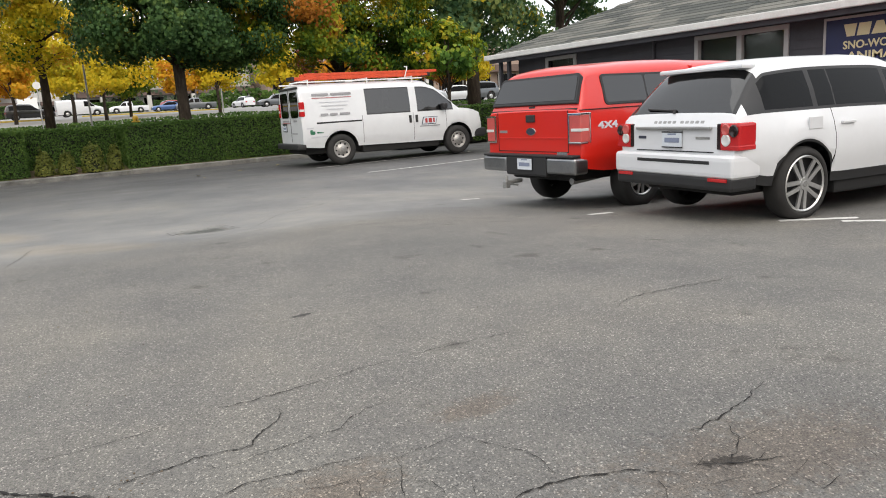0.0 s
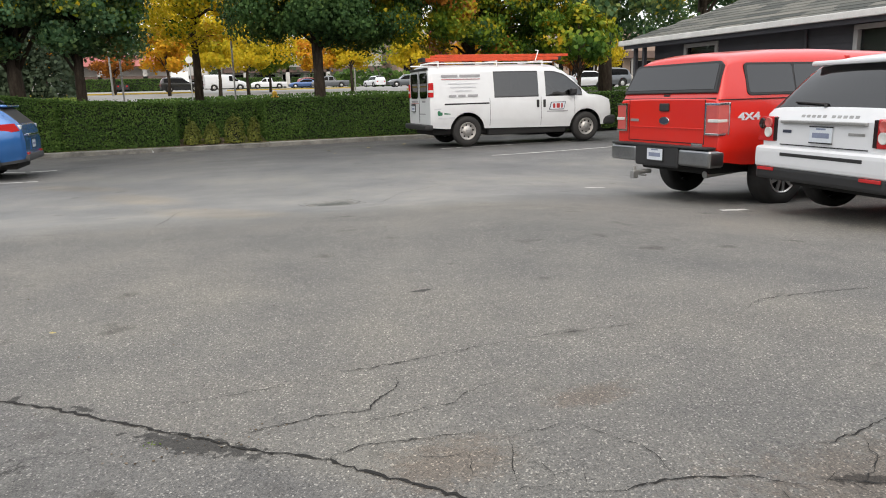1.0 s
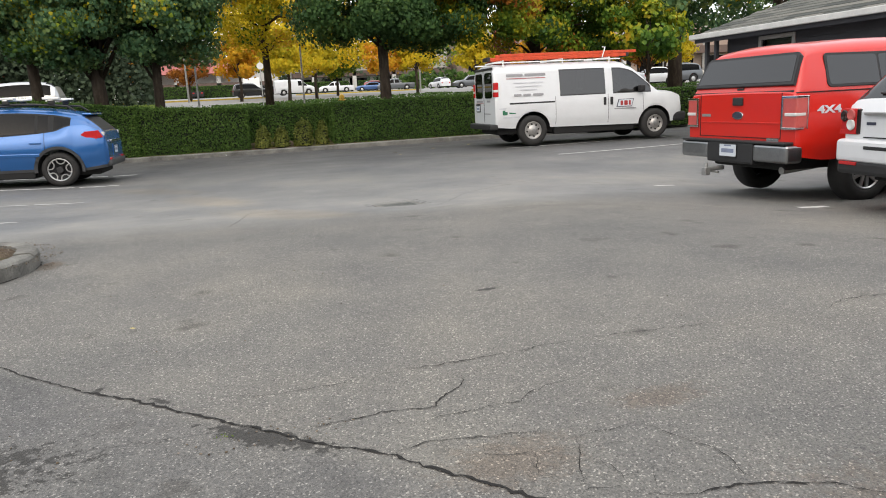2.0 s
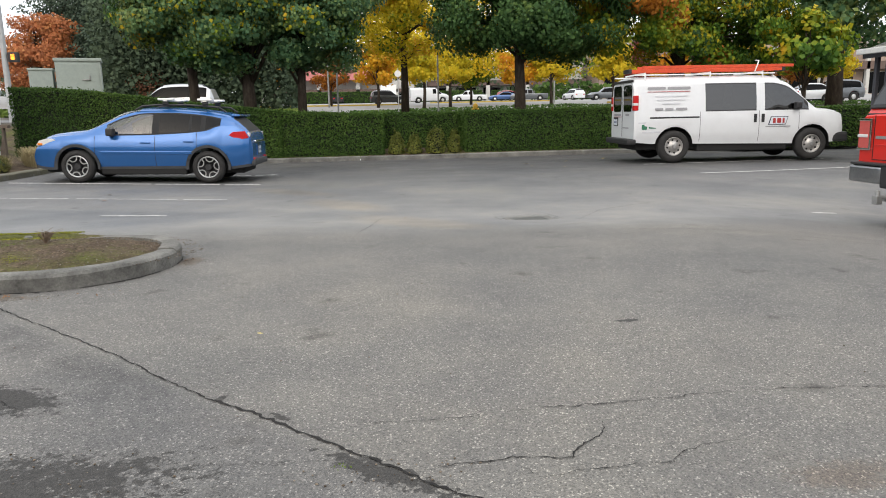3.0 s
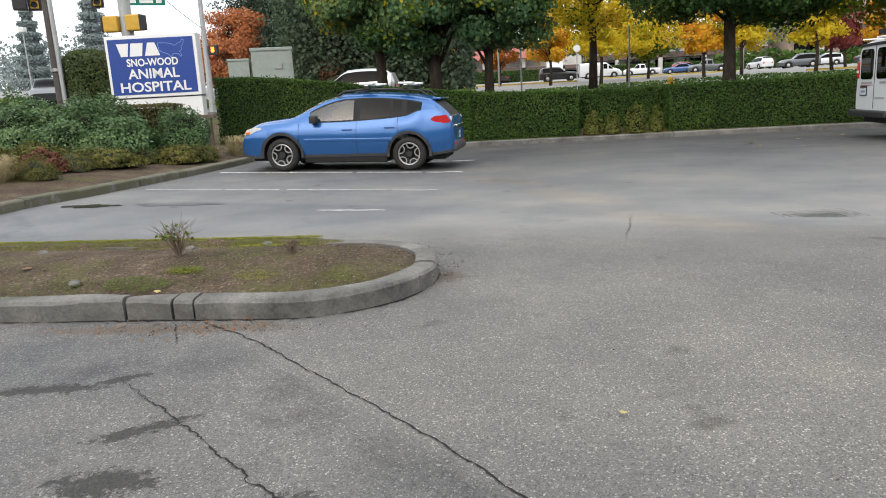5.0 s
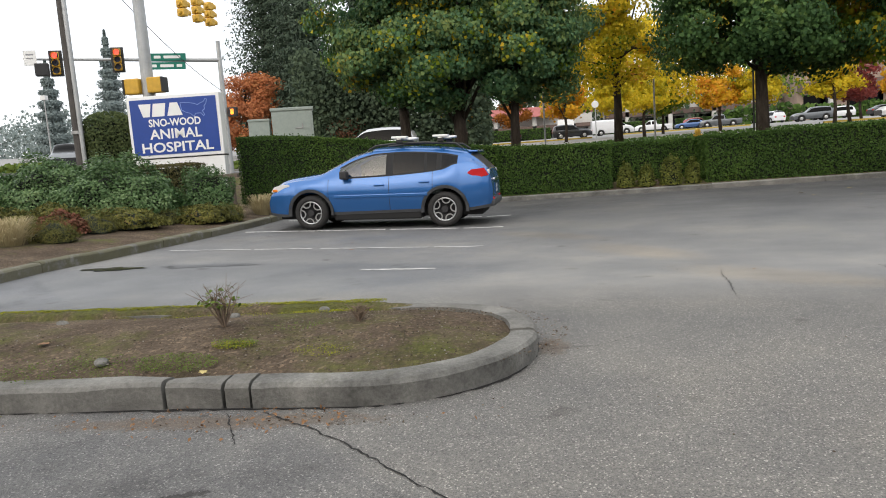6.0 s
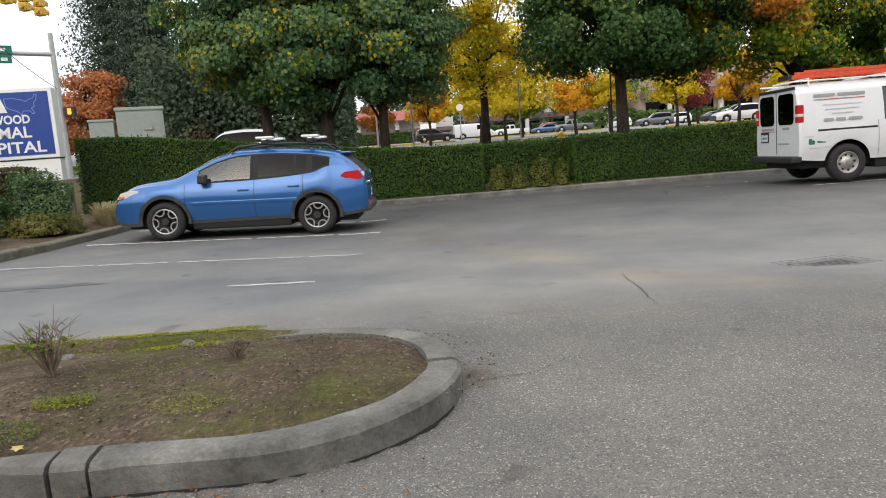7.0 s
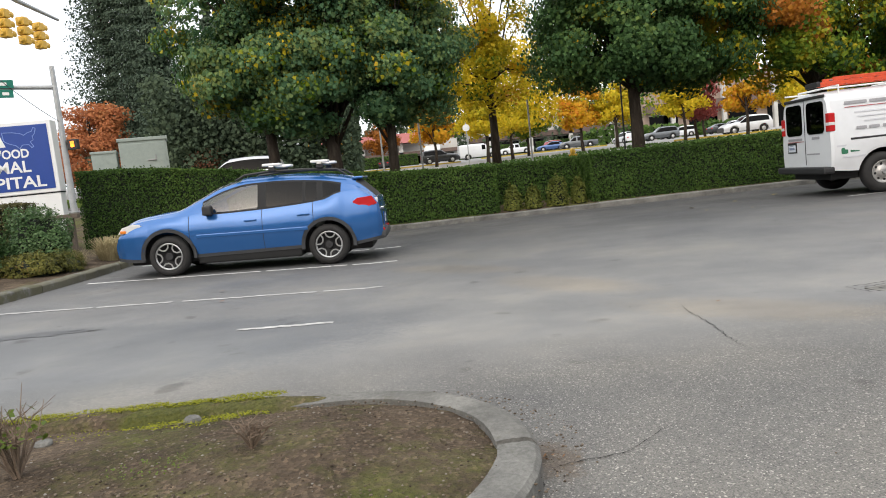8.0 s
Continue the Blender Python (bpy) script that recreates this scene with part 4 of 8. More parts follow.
for yy in (16.95, 17.35):
    part("porch_post", rbox(13.62, yy - 0.05, 0, 13.72, yy + 0.05, ez, 0.01), "siding", house)
# courses of shingles, laid row over row up the slope
rnd = random.Random(9)
tile = bmesh.new()
tv = [tile.verts.new(v) for v in ((0, 0, 0.016), (0, 1, 0.016), (0.25, 1, 0.006), (0.25, 0, 0.006), (0, 0, 0), (0, 1, 0))]
tile.faces.new((tv[0], tv[3], tv[2], tv[1]))
tile.faces.new((tv[0], tv[1], tv[5], tv[4]))
tm = bpy.data.meshes.new("shingle")
tile.to_mesh(tm)
tile.free()
tm.materials.append(M["shingle"])
lean_r = math.degrees(math.atan(SLOPE))
count = 0
for row in range(27):
    u = row * 0.2
    x, zz = 13.42 + u, ez + 0.102 + u * SLOPE
    y = Y1 + 0.7 - u - rnd.uniform(0, 0.4)
    lowest = 3.0 if count < 290 else 99
    while y > 4.0 and row < 24:
        w = rnd.uniform(0.7, 1.1)
        if count < 300:
            s = new("shingle", tm)
            s.parent = house
            s.matrix_basis = Matrix.Translation((x, y - w, zz)) @ pose(0, 0, 0, 0, -lean_r, 0) @ Matrix.Diagonal((1, w - 0.012, 1, 1))
            count += 1
        y -= w
banner = thing("wall_banner", pose(WX - 0.03, 6.6, 2.1, 0, 0, 0), "dark navy clinic banner with cream lettering on dark siding", "sign")
part("board", rbox(-0.03, -0.95, -0.42, 0.0, 0.95, 0.42, 0.006), "navy", banner)
fb = rbox(-0.04, -0.98, 0.4, 0.0, 0.98, 0.45, 0.005)
rbox(-0.04, -0.98, -0.45, 0.0, 0.98, -0.4, 0.005, bm=fb)
rbox(-0.04, -0.98, -0.4, 0.0, -0.93, 0.4, 0.005, bm=fb)
rbox(-0.04, 0.93, -0.4, 0.0, 0.98, 0.4, 0.005, bm=fb)
part("frame", fb, "trim", banner)

# ---- vehicles ----


def pchip(x, xs, ys):
    """A smooth curve through points that never overshoots."""
    xs, ys = np.asarray(xs, float), np.asarray(ys, float)
    h, d = np.diff(xs), np.diff(ys) / np.diff(xs)
    m = np.zeros(len(xs))
    for i in range(1, len(xs) - 1):
        if d[i - 1] * d[i] > 0:
            w1, w2 = 2 * h[i] + h[i - 1], h[i] + 2 * h[i - 1]
            m[i] = (w1 + w2) / (w1 / d[i - 1] + w2 / d[i])
    m[0], m[-1] = d[0], d[-1]
    i = np.clip(np.searchsorted(xs, x) - 1, 0, len(h) - 1)
    t = (x - xs[i]) / h[i]
    return (2 * t**3 - 3 * t**2 + 1) * ys[i] + (t**3 - 2 * t**2 + t) * h[i] * m[i] + (3 * t**2 - 2 * t**3) * ys[i + 1] + (t**3 - t**2) * h[i] * m[i + 1]


class Shell:
    """A car body lofted from stations (x, half width, belt z, belt y, window top z, window top y, roof z)."""

    def __init__(self, table, sill, arches, cuts=(), crease=0.62, tuck=0.07, step=0.07, band=0.07, bulge=0.012):
        T = np.array(table, float)
        X = T[:, 0]
        xs = list(np.arange(X[0], X[-1], step)) + list(X) + [X[-1]]
        for c in cuts:
            xs += [c - 0.005, c + 0.005]
        for xc, r, _ in arches:
            xs += [xc + r * math.cos(a) for a in np.linspace(0, math.pi, 22)]
        self.xs = xs = np.array(sorted({round(float(v), 4) for v in xs if X[0] <= v <= X[-1]}))
        col = [pchip(xs, X, T[:, k]) for k in range(1, 7)]
        self.ym, self.zb, self.yb, self.zt, self.yt, self.zc = col
        low = np.interp(xs, [p for p, _ in sill], [q for _, q in sill])
        for xc, r, zw in arches:
            near = np.abs(xs - xc) < r
            low[near] = np.maximum(low[near], zw + np.sqrt(np.maximum(0, r * r - (xs[near] - xc) ** 2)))
        rows = []
        zm = np.minimum(np.maximum(crease, low + 0.05), self.zb - 0.02)
        low = np.minimum(low, zm - 0.02)
        y0 = self.ym - tuck * np.clip((zm - low) / 0.3, 0.15, 1)
        b = np.minimum(band, (zm - low) * 0.5)
        rows.append((y0, low))
        rows.append((y0 + (self.ym - y0) * 0.45 * b / (zm - low) * 1.5, low + b))
        rows.append((y0 + (self.ym - y0) * 0.82, low + b + (zm - low - b) * 0.5))
        rows.append((self.ym, zm))
        for t in (0.35, 0.7):
            rows.append((self.ym + (self.yb - self.ym) * t**1.6 + bulge * math.sin(math.pi * t), zm + (self.zb - zm) * t))
        rows.append((self.yb, self.zb))
        gh = self.zt - self.zb
        e = np.minimum(0.03, gh * 0.15)
        for f0, f1 in ((0, 1), (0.5, 0), (1, -1)):
            t = f0 + f1 * e / np.maximum(gh, 1e-4)
            rows.append((self.yb + (self.yt - self.yb) * t + 0.015 * np.sin(math.pi * np.clip(t, 0, 1)) * np.clip(gh / 0.3, 0, 1), self.zb + gh * t))
        rows.append((self.yt, self.zt))
        rise = self.zc - self.zt
        for f, g in ((0.94, 0.42), (0.8, 0.75), (0.42, 0.95), (0.0, 1.0)):
            rows.append((self.yt * f, self.zt + rise * g))
        Y = np.array([r[0] for r in rows])
        Z = np.array([r[1] for r in rows])
        self.n = len(rows)
        self.sides = {s: np.stack([np.broadcast_to(xs, Y.shape), s * Y, Z], -1) for s in (1, -1)}
        self.gh = gh
        self.norm = {}
        for s, P in self.sides.items():
            du, dv = np.gradient(P, axis=1), np.gradient(P, axis=0)
            nn = np.cross(du, dv) * -s
            nn[-1, :, 1] = 0
            ln = np.linalg.norm(nn, axis=-1, keepdims=True)
            nn = nn / np.maximum(ln, 1e-9)
            self.norm[s] = nn

    def build(self, parent, zone, mats, labels=None):
        """zone(x, row, side, glass height) names the part of every facet."""
        groups = {}
        for s in (1, -1):
            for i in range(len(self.xs) - 1):
                xm = (self.xs[i] + self.xs[i + 1]) / 2
                g = (self.gh[i] + self.gh[i + 1]) / 2
                for r in range(self.n - 1):
                    key = zone(xm, r, s, g)
                    if key:
                        groups.setdefault(key, []).append((s, i, r))
        made = {}
        for key, quads in [(key, piece) for key, all_quads in groups.items() for piece in self.pieces(all_quads)]:
            index, verts, norms, faces = {}, [], [], []

            def vid(s, i, r):
                k = (s if r < self.n - 1 else 1, i, r)
                if k not in index:
                    index[k] = len(verts)
                    verts.append(self.sides[k[0]][r, i])
                    norms.append(self.norm[k[0]][r, i])
                return index[k]

            for s, i, r in quads:
                f = [vid(s, i, r), vid(s, i + 1, r), vid(s, i + 1, r + 1), vid(s, i, r + 1)]
                f = [f[0], f[1], f[2], f[3]] if s < 0 else f[::-1]
                if len(set(f)) == 4:
                    faces.append(f)
            name = key[0]
            made.setdefault(key, mesh_object(name, verts, faces, mats[name], parent, (labels or {}).get(name, ""), normals=norms))
        return made

    def pieces(self, quads):
        """Splits facets into groups that hang together."""
        todo, out = set(quads), []
        while todo:
            first = todo.pop()
            group, edge = [first], [first]
            while edge:
                s, i, r = edge.pop()
                near = [(s, i + 1, r), (s, i - 1, r), (s, i, r + 1), (s, i, r - 1)] + ([(-s, i, r)] if r == self.n - 2 else [])
                for q in near:
                    if q in todo:
                        todo.remove(q)
                        group.append(q)
                        edge.append(q)
            out.append(sorted(group))
        return sorted(out, key=len, reverse=True)

    def cap(self, parent, end, material, name, label=""):
        i = 0 if end == "rear" else -1
        ring = [self.sides[1][r, i] for r in range(self.n)] + [self.sides[-1][r, i] for r in range(self.n - 2, -1, -1)]
        return mesh_object(name, ring, [tuple(range(len(ring)))[:: 1 if end == "rear" else -1]], material, parent, label)

    def side_y(self, x, z, s=1):
        """How far out the flank is at a place."""
        i = int(np.argmin(np.abs(self.xs - x)))
        P = self.sides[1][:, i]
        return s * float(np.interp(z, P[:11, 2], P[:11, 1]))


def add_wheel(car, x, y, r, width, rim_r, style, side):
    tyre = lathe([(rim_r, -width / 2 + 0.02), (rim_r + 0.015, -width / 2), (r - 0.05, -width / 2), (r - 0.012, -width / 2 + 0.03), (r, -width / 2 + 0.06), (r, width / 2 - 0.06), (r - 0.012, width / 2 - 0.03), (r - 0.05, width / 2), (rim_r + 0.015, width / 2), (rim_r, width / 2 - 0.02), (rim_r, -width / 2 + 0.02)], 40)
    wheel = part("wheel", tyre, "rubber", car, "black rubber tyre", smooth=True)
    wheel.matrix_basis = pose(x, y, r, 0, random.Random(int(x * 100) + side).uniform(0, 70), 0 if side > 0 else 180)
    o = width / 2 - 0.015
    barrel = lathe([(rim_r, o), (rim_r - 0.018, o + 0.004), (rim_r - 0.022, o - 0.03), (rim_r - 0.035, o - 0.09), (0.02, o - 0.1)], 36)
    dark = style in ("cross", "steel")
    part("rim_barrel", barrel, "steel_rim" if style == "steel" else "black", wheel, smooth=True)
    face = lathe([(rim_r, o), (rim_r - 0.012, o + 0.008), (rim_r - 0.026, o - 0.004)], 36)
    if style == "cross":
        for k in range(5):
            a0 = 2 * math.pi * k / 5
            pts_ = [(0.93, -0.2), (0.62, -0.26), (0.5, -0.62)]
            for d in (-1, 1):
                path = [Vector((rim_r * r_ * math.cos(a0 - d * a_), o - 0.008, rim_r * r_ * math.sin(a0 - d * a_))) for r_, a_ in pts_]
                for p_, q_ in zip(path, path[1:]):
                    rod(p_, q_, 0.013, 0.013, 6, bm=face)
        part("spokes", face, "alloy", wheel, "silver cross-spoke alloy face")
        part("hub_cap", rod((0, o - 0.05, 0), (0, o - 0.004, 0), 0.075, 0.06, 20), "black", wheel)
    elif style == "five":
        for k in range(5):
            m = Matrix.Rotation(2 * math.pi * k / 5, 4, "Y")
            for d in (-1, 1):
                pts = [(0.04, 0.005 * d), (rim_r - 0.02, 0.03 * d), (rim_r - 0.02, 0.075 * d), (0.06, 0.05 * d)]
                pts = pts if d > 0 else pts[::-1]
                outline(pts, 0.024, m @ pose(0, o - 0.005, 0, 90, 0, 0), 0.005, face)
        rod((0, o - 0.04, 0), (0, o + 0.002, 0), 0.075, 0.065, 20, bm=face)
        part("spokes", face, "alloy", wheel, "polished five-spoke alloy face")
        part("hub_cap", rod((0, o, 0), (0, o + 0.008, 0), 0.035, 0.03, 16), "dull_metal", wheel)
    else:
        disc = lathe([(rim_r - 0.03, o - 0.02), (rim_r * 0.62, o - 0.045), (rim_r * 0.5, o - 0.01), (rim_r * 0.34, o + 0.006), (0.0, o + 0.008)], 36, bm=face)
        part("spokes", disc, "steel_rim", wheel, "silver steel wheel disc", smooth=True)
        for k in range(8):
            a = 2 * math.pi * k / 8
            c = (math.cos(a) * rim_r * 0.7, math.sin(a) * rim_r * 0.7)
            part("vent_hole", rod((c[0], o - 0.06, c[1]), (c[0], o - 0.026, c[1]), 0.024, seg=12), "gap", wheel)
        part("hub_cap", rod((0, o, 0), (0, o + 0.03, 0), 0.05, 0.04, 16), "dull_metal", wheel)
    return wheel


def add_plate(car, x, y, z, turn="-x"):
    p = part("number_plate", outline(rounded(0.305, 0.155, 0.012), 0.006, facing(x, y, z, turn)), "plate", car, "white number plate")
    bar = outline(rounded(0.23, 0.05, 0.005), 0.002, facing(x - 0.0065, y, z - 0.005, turn))
    outline(rounded(0.13, 0.016, 0.003), 0.002, facing(x - 0.0065, y, z + 0.058, turn), bm=bar)
    part("marking", bar, "plate_ink", p)
    fr = outline(rounded(0.32, 0.012, 0.003), 0.01, facing(x, y, z + 0.08, turn))
    outline(rounded(0.32, 0.012, 0.003), 0.01, facing(x, y, z - 0.08, turn), bm=fr)
    part("plate_frame", fr, "black", p)


def add_seats(car, rows, y, z, material, top=0.62):
    for x, n in rows:
        for k in range(n):
            yy = (k - (n - 1) / 2) * y
            s = rbox(x, yy - 0.24, z, x + 0.5, yy + 0.24, z + 0.2, 0.06)
            rbox(x - 0.14, yy - 0.24, z + 0.1, x + 0.02, yy + 0.24, z + top, 0.06, bm=s, m=Matrix.Translation((x, 0, z)) @ Matrix.Rotation(-0.2, 4, "Y") @ Matrix.Translation((-x, 0, -z)))
            rbox(x - 0.22, yy - 0.13, z + top + 0.02, x - 0.12, yy + 0.13, z + top + 0.2, 0.04, bm=s)
            part("seat", s, material, car)


def handle(car, x, z, shell, s, material="", length=0.2):
    y = shell.side_y(x, z, 1)
    h = rbox(x - length / 2, y + 0.012, z - 0.014, x + length / 2, y + 0.035, z + 0.014, 0.008)
    rbox(x - length / 2, y - 0.01, z - 0.012, x - length / 2 + 0.03, y + 0.03, z + 0.012, 0.004, bm=h)
    rbox(x + length / 2 - 0.03, y - 0.01, z - 0.012, x + length / 2, y + 0.03, z + 0.012, 0.004, bm=h)
    if s < 0:
        bmesh.ops.scale(h, vec=(1, -1, 1), verts=h.verts[:])
        bmesh.ops.reverse_faces(h, faces=h.faces[:])
    part("door_handle", h, material, car)


def mirror(car, x, z, shell, s, material, back="black"):
    y = shell.side_y(x, z, 1)
    b = rbox(x - 0.06, y + 0.03, z - 0.06, x + 0.09, y + 0.2, z + 0.1, 0.04, 3)
    rbox(x - 0.03, y - 0.04, z - 0.07, x + 0.05, y + 0.08, z - 0.02, 0.012, bm=b)
    if s < 0:
        bmesh.ops.scale(b, vec=(1, -1, 1), verts=b.verts[:])
        bmesh.ops.reverse_faces(b, faces=b.faces[:])
    part("wing_mirror", b, material, car)


def zoner(shell_doors, windows, screen, rear, top=13, trims=True, clad=True, cuts=(), pillar="pillar", thin=0.1, dark=None):
    """Names body facets: doors and panes by their stretch along the car."""

    def zone(x, r, s, g):
        for c in cuts:
            if abs(x - c) < 0.0045 and 0 < r < 6:
                return ("door_gap", s, c)
        if r == 0 and clad:
            return ("cladding", 0, 0)
        if r < 6:
            for name, a, b in shell_doors:
                if a < x < b:
                    return (name, s, a)
            return ("body", 0, 0)
        if r < 10:
            if g < thin:
                return ("body", 0, 0)
            for k, (a, b) in enumerate(windows):
                if a < x < b:
                    if r in (6, 9) and trims:
                        return ("window_trim", s, k)
                    return ("side_window", s, k)
            span = dark or (windows[0][0], windows[-1][1]) if windows else (0, 0)
            return (pillar, s, sum(x > w[1] for w in windows)) if span[0] < x < span[1] else ("body", 0, 0)
        if r == 10 and dark and dark[0] < x < rear[1]:
            return (pillar, s, -1)
        if r >= 10 and screen[0] < x < screen[1]:
            return ("windscreen", 0, 0) if r >= 11 else ("body", 0, 0)
        if r >= 11 and rear[0] < x < rear[1]:
            return ("rear_window", 0, 0)
        return ("roof", 0, 0) if g > thin else ("body", 0, 0)

    return zone


# a near-black box that blocks the light under a car body
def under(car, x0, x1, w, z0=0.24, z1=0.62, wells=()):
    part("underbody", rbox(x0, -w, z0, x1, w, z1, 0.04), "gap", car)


# -- blue crossover hatchback --
CROSS = [(-0.90, 0.76, 0.74, 0.74, 0.76, 0.68, 0.78), (-0.85, 0.83, 1.0, 0.79, 1.02, 0.70, 1.04), (-0.72, 0.87, 1.09, 0.80, 1.14, 0.67, 1.2),
         (-0.50, 0.885, 1.19, 0.77, 1.27, 0.63, 1.40), (-0.22, 0.89, 1.17, 0.785, 1.34, 0.61, 1.475), (0.05, 0.89, 1.075, 0.80, 1.39, 0.60, 1.51), (0.8, 0.89, 1.005, 0.81, 1.44, 0.59, 1.55),
         (1.3, 0.89, 0.98, 0.81, 1.425, 0.60, 1.545), (1.7, 0.89, 0.97, 0.82, 1.335, 0.63, 1.47), (2.1, 0.89, 0.965, 0.82, 1.16, 0.70, 1.275),
         (2.5, 0.89, 0.965, 0.81, 1.02, 0.74, 1.085), (2.8, 0.89, 0.955, 0.80, 0.985, 0.72, 1.045), (3.15, 0.88, 0.91, 0.77, 0.94, 0.68, 0.99),
         (3.36, 0.84, 0.83, 0.73, 0.86, 0.62, 0.9), (3.46, 0.79, 0.72, 0.69, 0.75, 0.58, 0.78), (3.53, 0.72, 0.56, 0.64, 0.58, 0.54, 0.6)]
sub = thing("crossover_car", pose(-2.8, 16.15, lot_z(-2.8, 16.15), 0, -1.7, 177.0), "blue compact crossover parked nose to the kerb", "car")
sh = Shell(CROSS, [(-0.9, 0.36), (-0.5, 0.3), (0.5, 0.3), (2.2, 0.28), (3.2, 0.26), (3.53, 0.3)], [(0, 0.405, 0.335), (2.635, 0.405, 0.335)], (0.22, 1.06, 2.26), 0.66, 0.08, band=0.055)
made = sh.build(sub, zoner([("rear_door", 0.22, 1.06), ("front_door", 1.06, 2.26)], [(-0.25, 0.05), (0.15, 0.34), (0.385, 0.98), (1.12, 2.06)], (1.42, 2.5), (-0.82, -0.52), cuts=(0.22, 1.06, 2.26)),
         {"body": "blue", "rear_door": "blue", "front_door": "blue", "roof": "blue", "cladding": "clad", "door_gap": "gap", "side_window": "car_tint", "window_trim": "gap", "pillar": "gap", "windscreen": "glass", "rear_window": "black"},
         {"body": "metallic blue painted body", "side_window": "dark tinted side glass", "cladding": "dark grey plastic sill cladding"})
for key, ob in made.items():
    if key[0] == "side_window" and key[2] == 3:
        ob.data.materials[0] = M["sky_glass"]
sh.cap(sub, "rear", "blue", "tailgate")
sh.cap(sub, "front", "clad", "front_bumper")
under(sub, -0.7, 3.35, 0.62, 0.2)
# low near-black pan, added to deepen the shade under the car
part("shade_pan", rbox(0.46, -0.8, 0.17, 2.18, 0.8, 0.34, 0.03), "gap", sub)
for xc in (0, 2.635):
    for s in (1, -1):
        lip = bmesh.new()
        pr = []
        for a in np.linspace(-0.12, math.pi + 0.12, 26):
            for rr, dy in ((0.4, -0.02), (0.4, 0.014), (0.455, 0.012), (0.46, -0.02)):
                x, zz = xc + rr * math.cos(a), 0.335 + rr * math.sin(a)
                pr.append(lip.verts.new((x, s * (sh.side_y(min(max(x, -0.85), 3.4), max(zz, 0.45), 1) + dy), zz)))
        for k in range(25):
            for j in range(3):
                q = (pr[4 * k + j], pr[4 * k + j + 1], pr[4 * k + j + 5], pr[4 * k + j + 4])
                lip.faces.new(q if s > 0 else q[::-1])
        part("arch_cladding", lip, "clad", sub, "dark grey wheel arch moulding")
        add_wheel(sub, xc, s * 0.765, 0.335, 0.225, 0.225, "cross", s)
for s in (1, -1):
    tl = outline([(-0.42, 0.99), (-0.52, 1.06), (-0.76, 1.08), (-0.84, 0.95), (-0.7, 0.9), (-0.54, 0.93)][:: 1], 0.05, Matrix(((1, 0, 0, 0), (0, 0, s, s * 0.80), (0, 1, 0, 0), (0, 0, 0, 1))), 0.012)
    bmesh.ops.recalc_face_normals(tl, faces=tl.faces[:])
    lamp = part("tail_light", tl, "tail", sub, "red tail light")
    part("reverse_light", rbox(-0.855, s * 0.66, 0.93, -0.80, s * 0.80, 1.05, 0.015), "lens", lamp)
    part("rear_reflector", rbox(-0.93, s * 0.52, 0.47, -0.86, s * 0.7, 0.53, 0.01), "tail", sub)
    hl = outline([(2.98, 0.885), (3.2, 0.9), (3.37, 0.855), (3.44, 0.76), (3.3, 0.735), (3.12, 0.79)], 0.3, Matrix(((1, 0, 0, 0), (0, 0, s, s * 0.53), (0, 1, 0, 0), (0, 0, 0, 1))), 0.02)
    bmesh.ops.recalc_face_normals(hl, faces=hl.faces[:])
    lamp = part("headlight", hl, "lens", sub, "clear swept-back headlight")
    part("turn_lamp", rbox(3.3, s * 0.76, 0.76, 3.4, s * 0.84, 0.81, 0.015), "amber", lamp)
    part("fog_light", rbox(3.38, s * 0.55, 0.42, 3.5, s * 0.68, 0.52, 0.03), "lens", sub)
    part("side_moulding", rbox(0.32, s * (sh.side_y(0.6, 0.62) - 0.01), 0.6, 2.15, s * (sh.side_y(1.2, 0.62) + 0.018), 0.66, 0.012), "blue", sub)
    handle(sub, 1.25, 0.83, sh, s, "blue")
    handle(sub, 0.38, 0.86, sh, s, "blue")
    mirror(sub, 1.9, 1.02, sh, s, "black")
    part("roof_rail", tube([(-0.35, s * 0.56, 1.46), (-0.2, s * 0.555, 1.56), (0.4, s * 0.55, 1.6), (1.0, s * 0.55, 1.6), (1.35, s * 0.56, 1.57), (1.5, s * 0.57, 1.49)], [0.016, 0.02, 0.02, 0.02, 0.02, 0.016]), "black", sub)
for x in (0.08, 0.88):
    bar = part("roof_bar", rbox(x - 0.045, -0.62, 1.665, x + 0.045, 0.62, 1.69, 0.012), "alloy", sub, "silver roof rack cross bar")
    for s in (1, -1):
        part("bar_foot", rbox(x - 0.06, s * 0.51, 1.6, x + 0.06, s * 0.6, 1.67, 0.02), "black", bar)
        part("bar_pad", rbox(x - 0.15, s * 0.4, 1.692, x + 0.15, s * 0.62, 1.735, 0.018), "sign_white", bar, "pale rack pad")
part("hatch_spoiler", rbox(-0.62, -0.55, 1.375, -0.44, 0.55, 1.42, 0.02), "blue", sub)
part("tailgate_trim", rbox(-0.93, -0.5, 0.84, -0.87, 0.5, 0.88, 0.01), "chrome", sub)
add_plate(sub, -0.905, 0, 0.68)
part("rear_valance", rbox(-0.95, -0.74, 0.36, -0.72, 0.74, 0.5, 0.05), "clad", sub)
part("number_plate_recess", rbox(-0.91, -0.3, 0.56, -0.87, 0.3, 0.79, 0.01), "blue", sub)
add_seats(sub, [(1.2, 2), (0.25, 2)], 0.68, 0.45, "pale_seat", 0.6)
part("dashboard", rbox(1.95, -0.66, 0.72, 2.3, 0.66, 0.93, 0.06), "seat", sub)

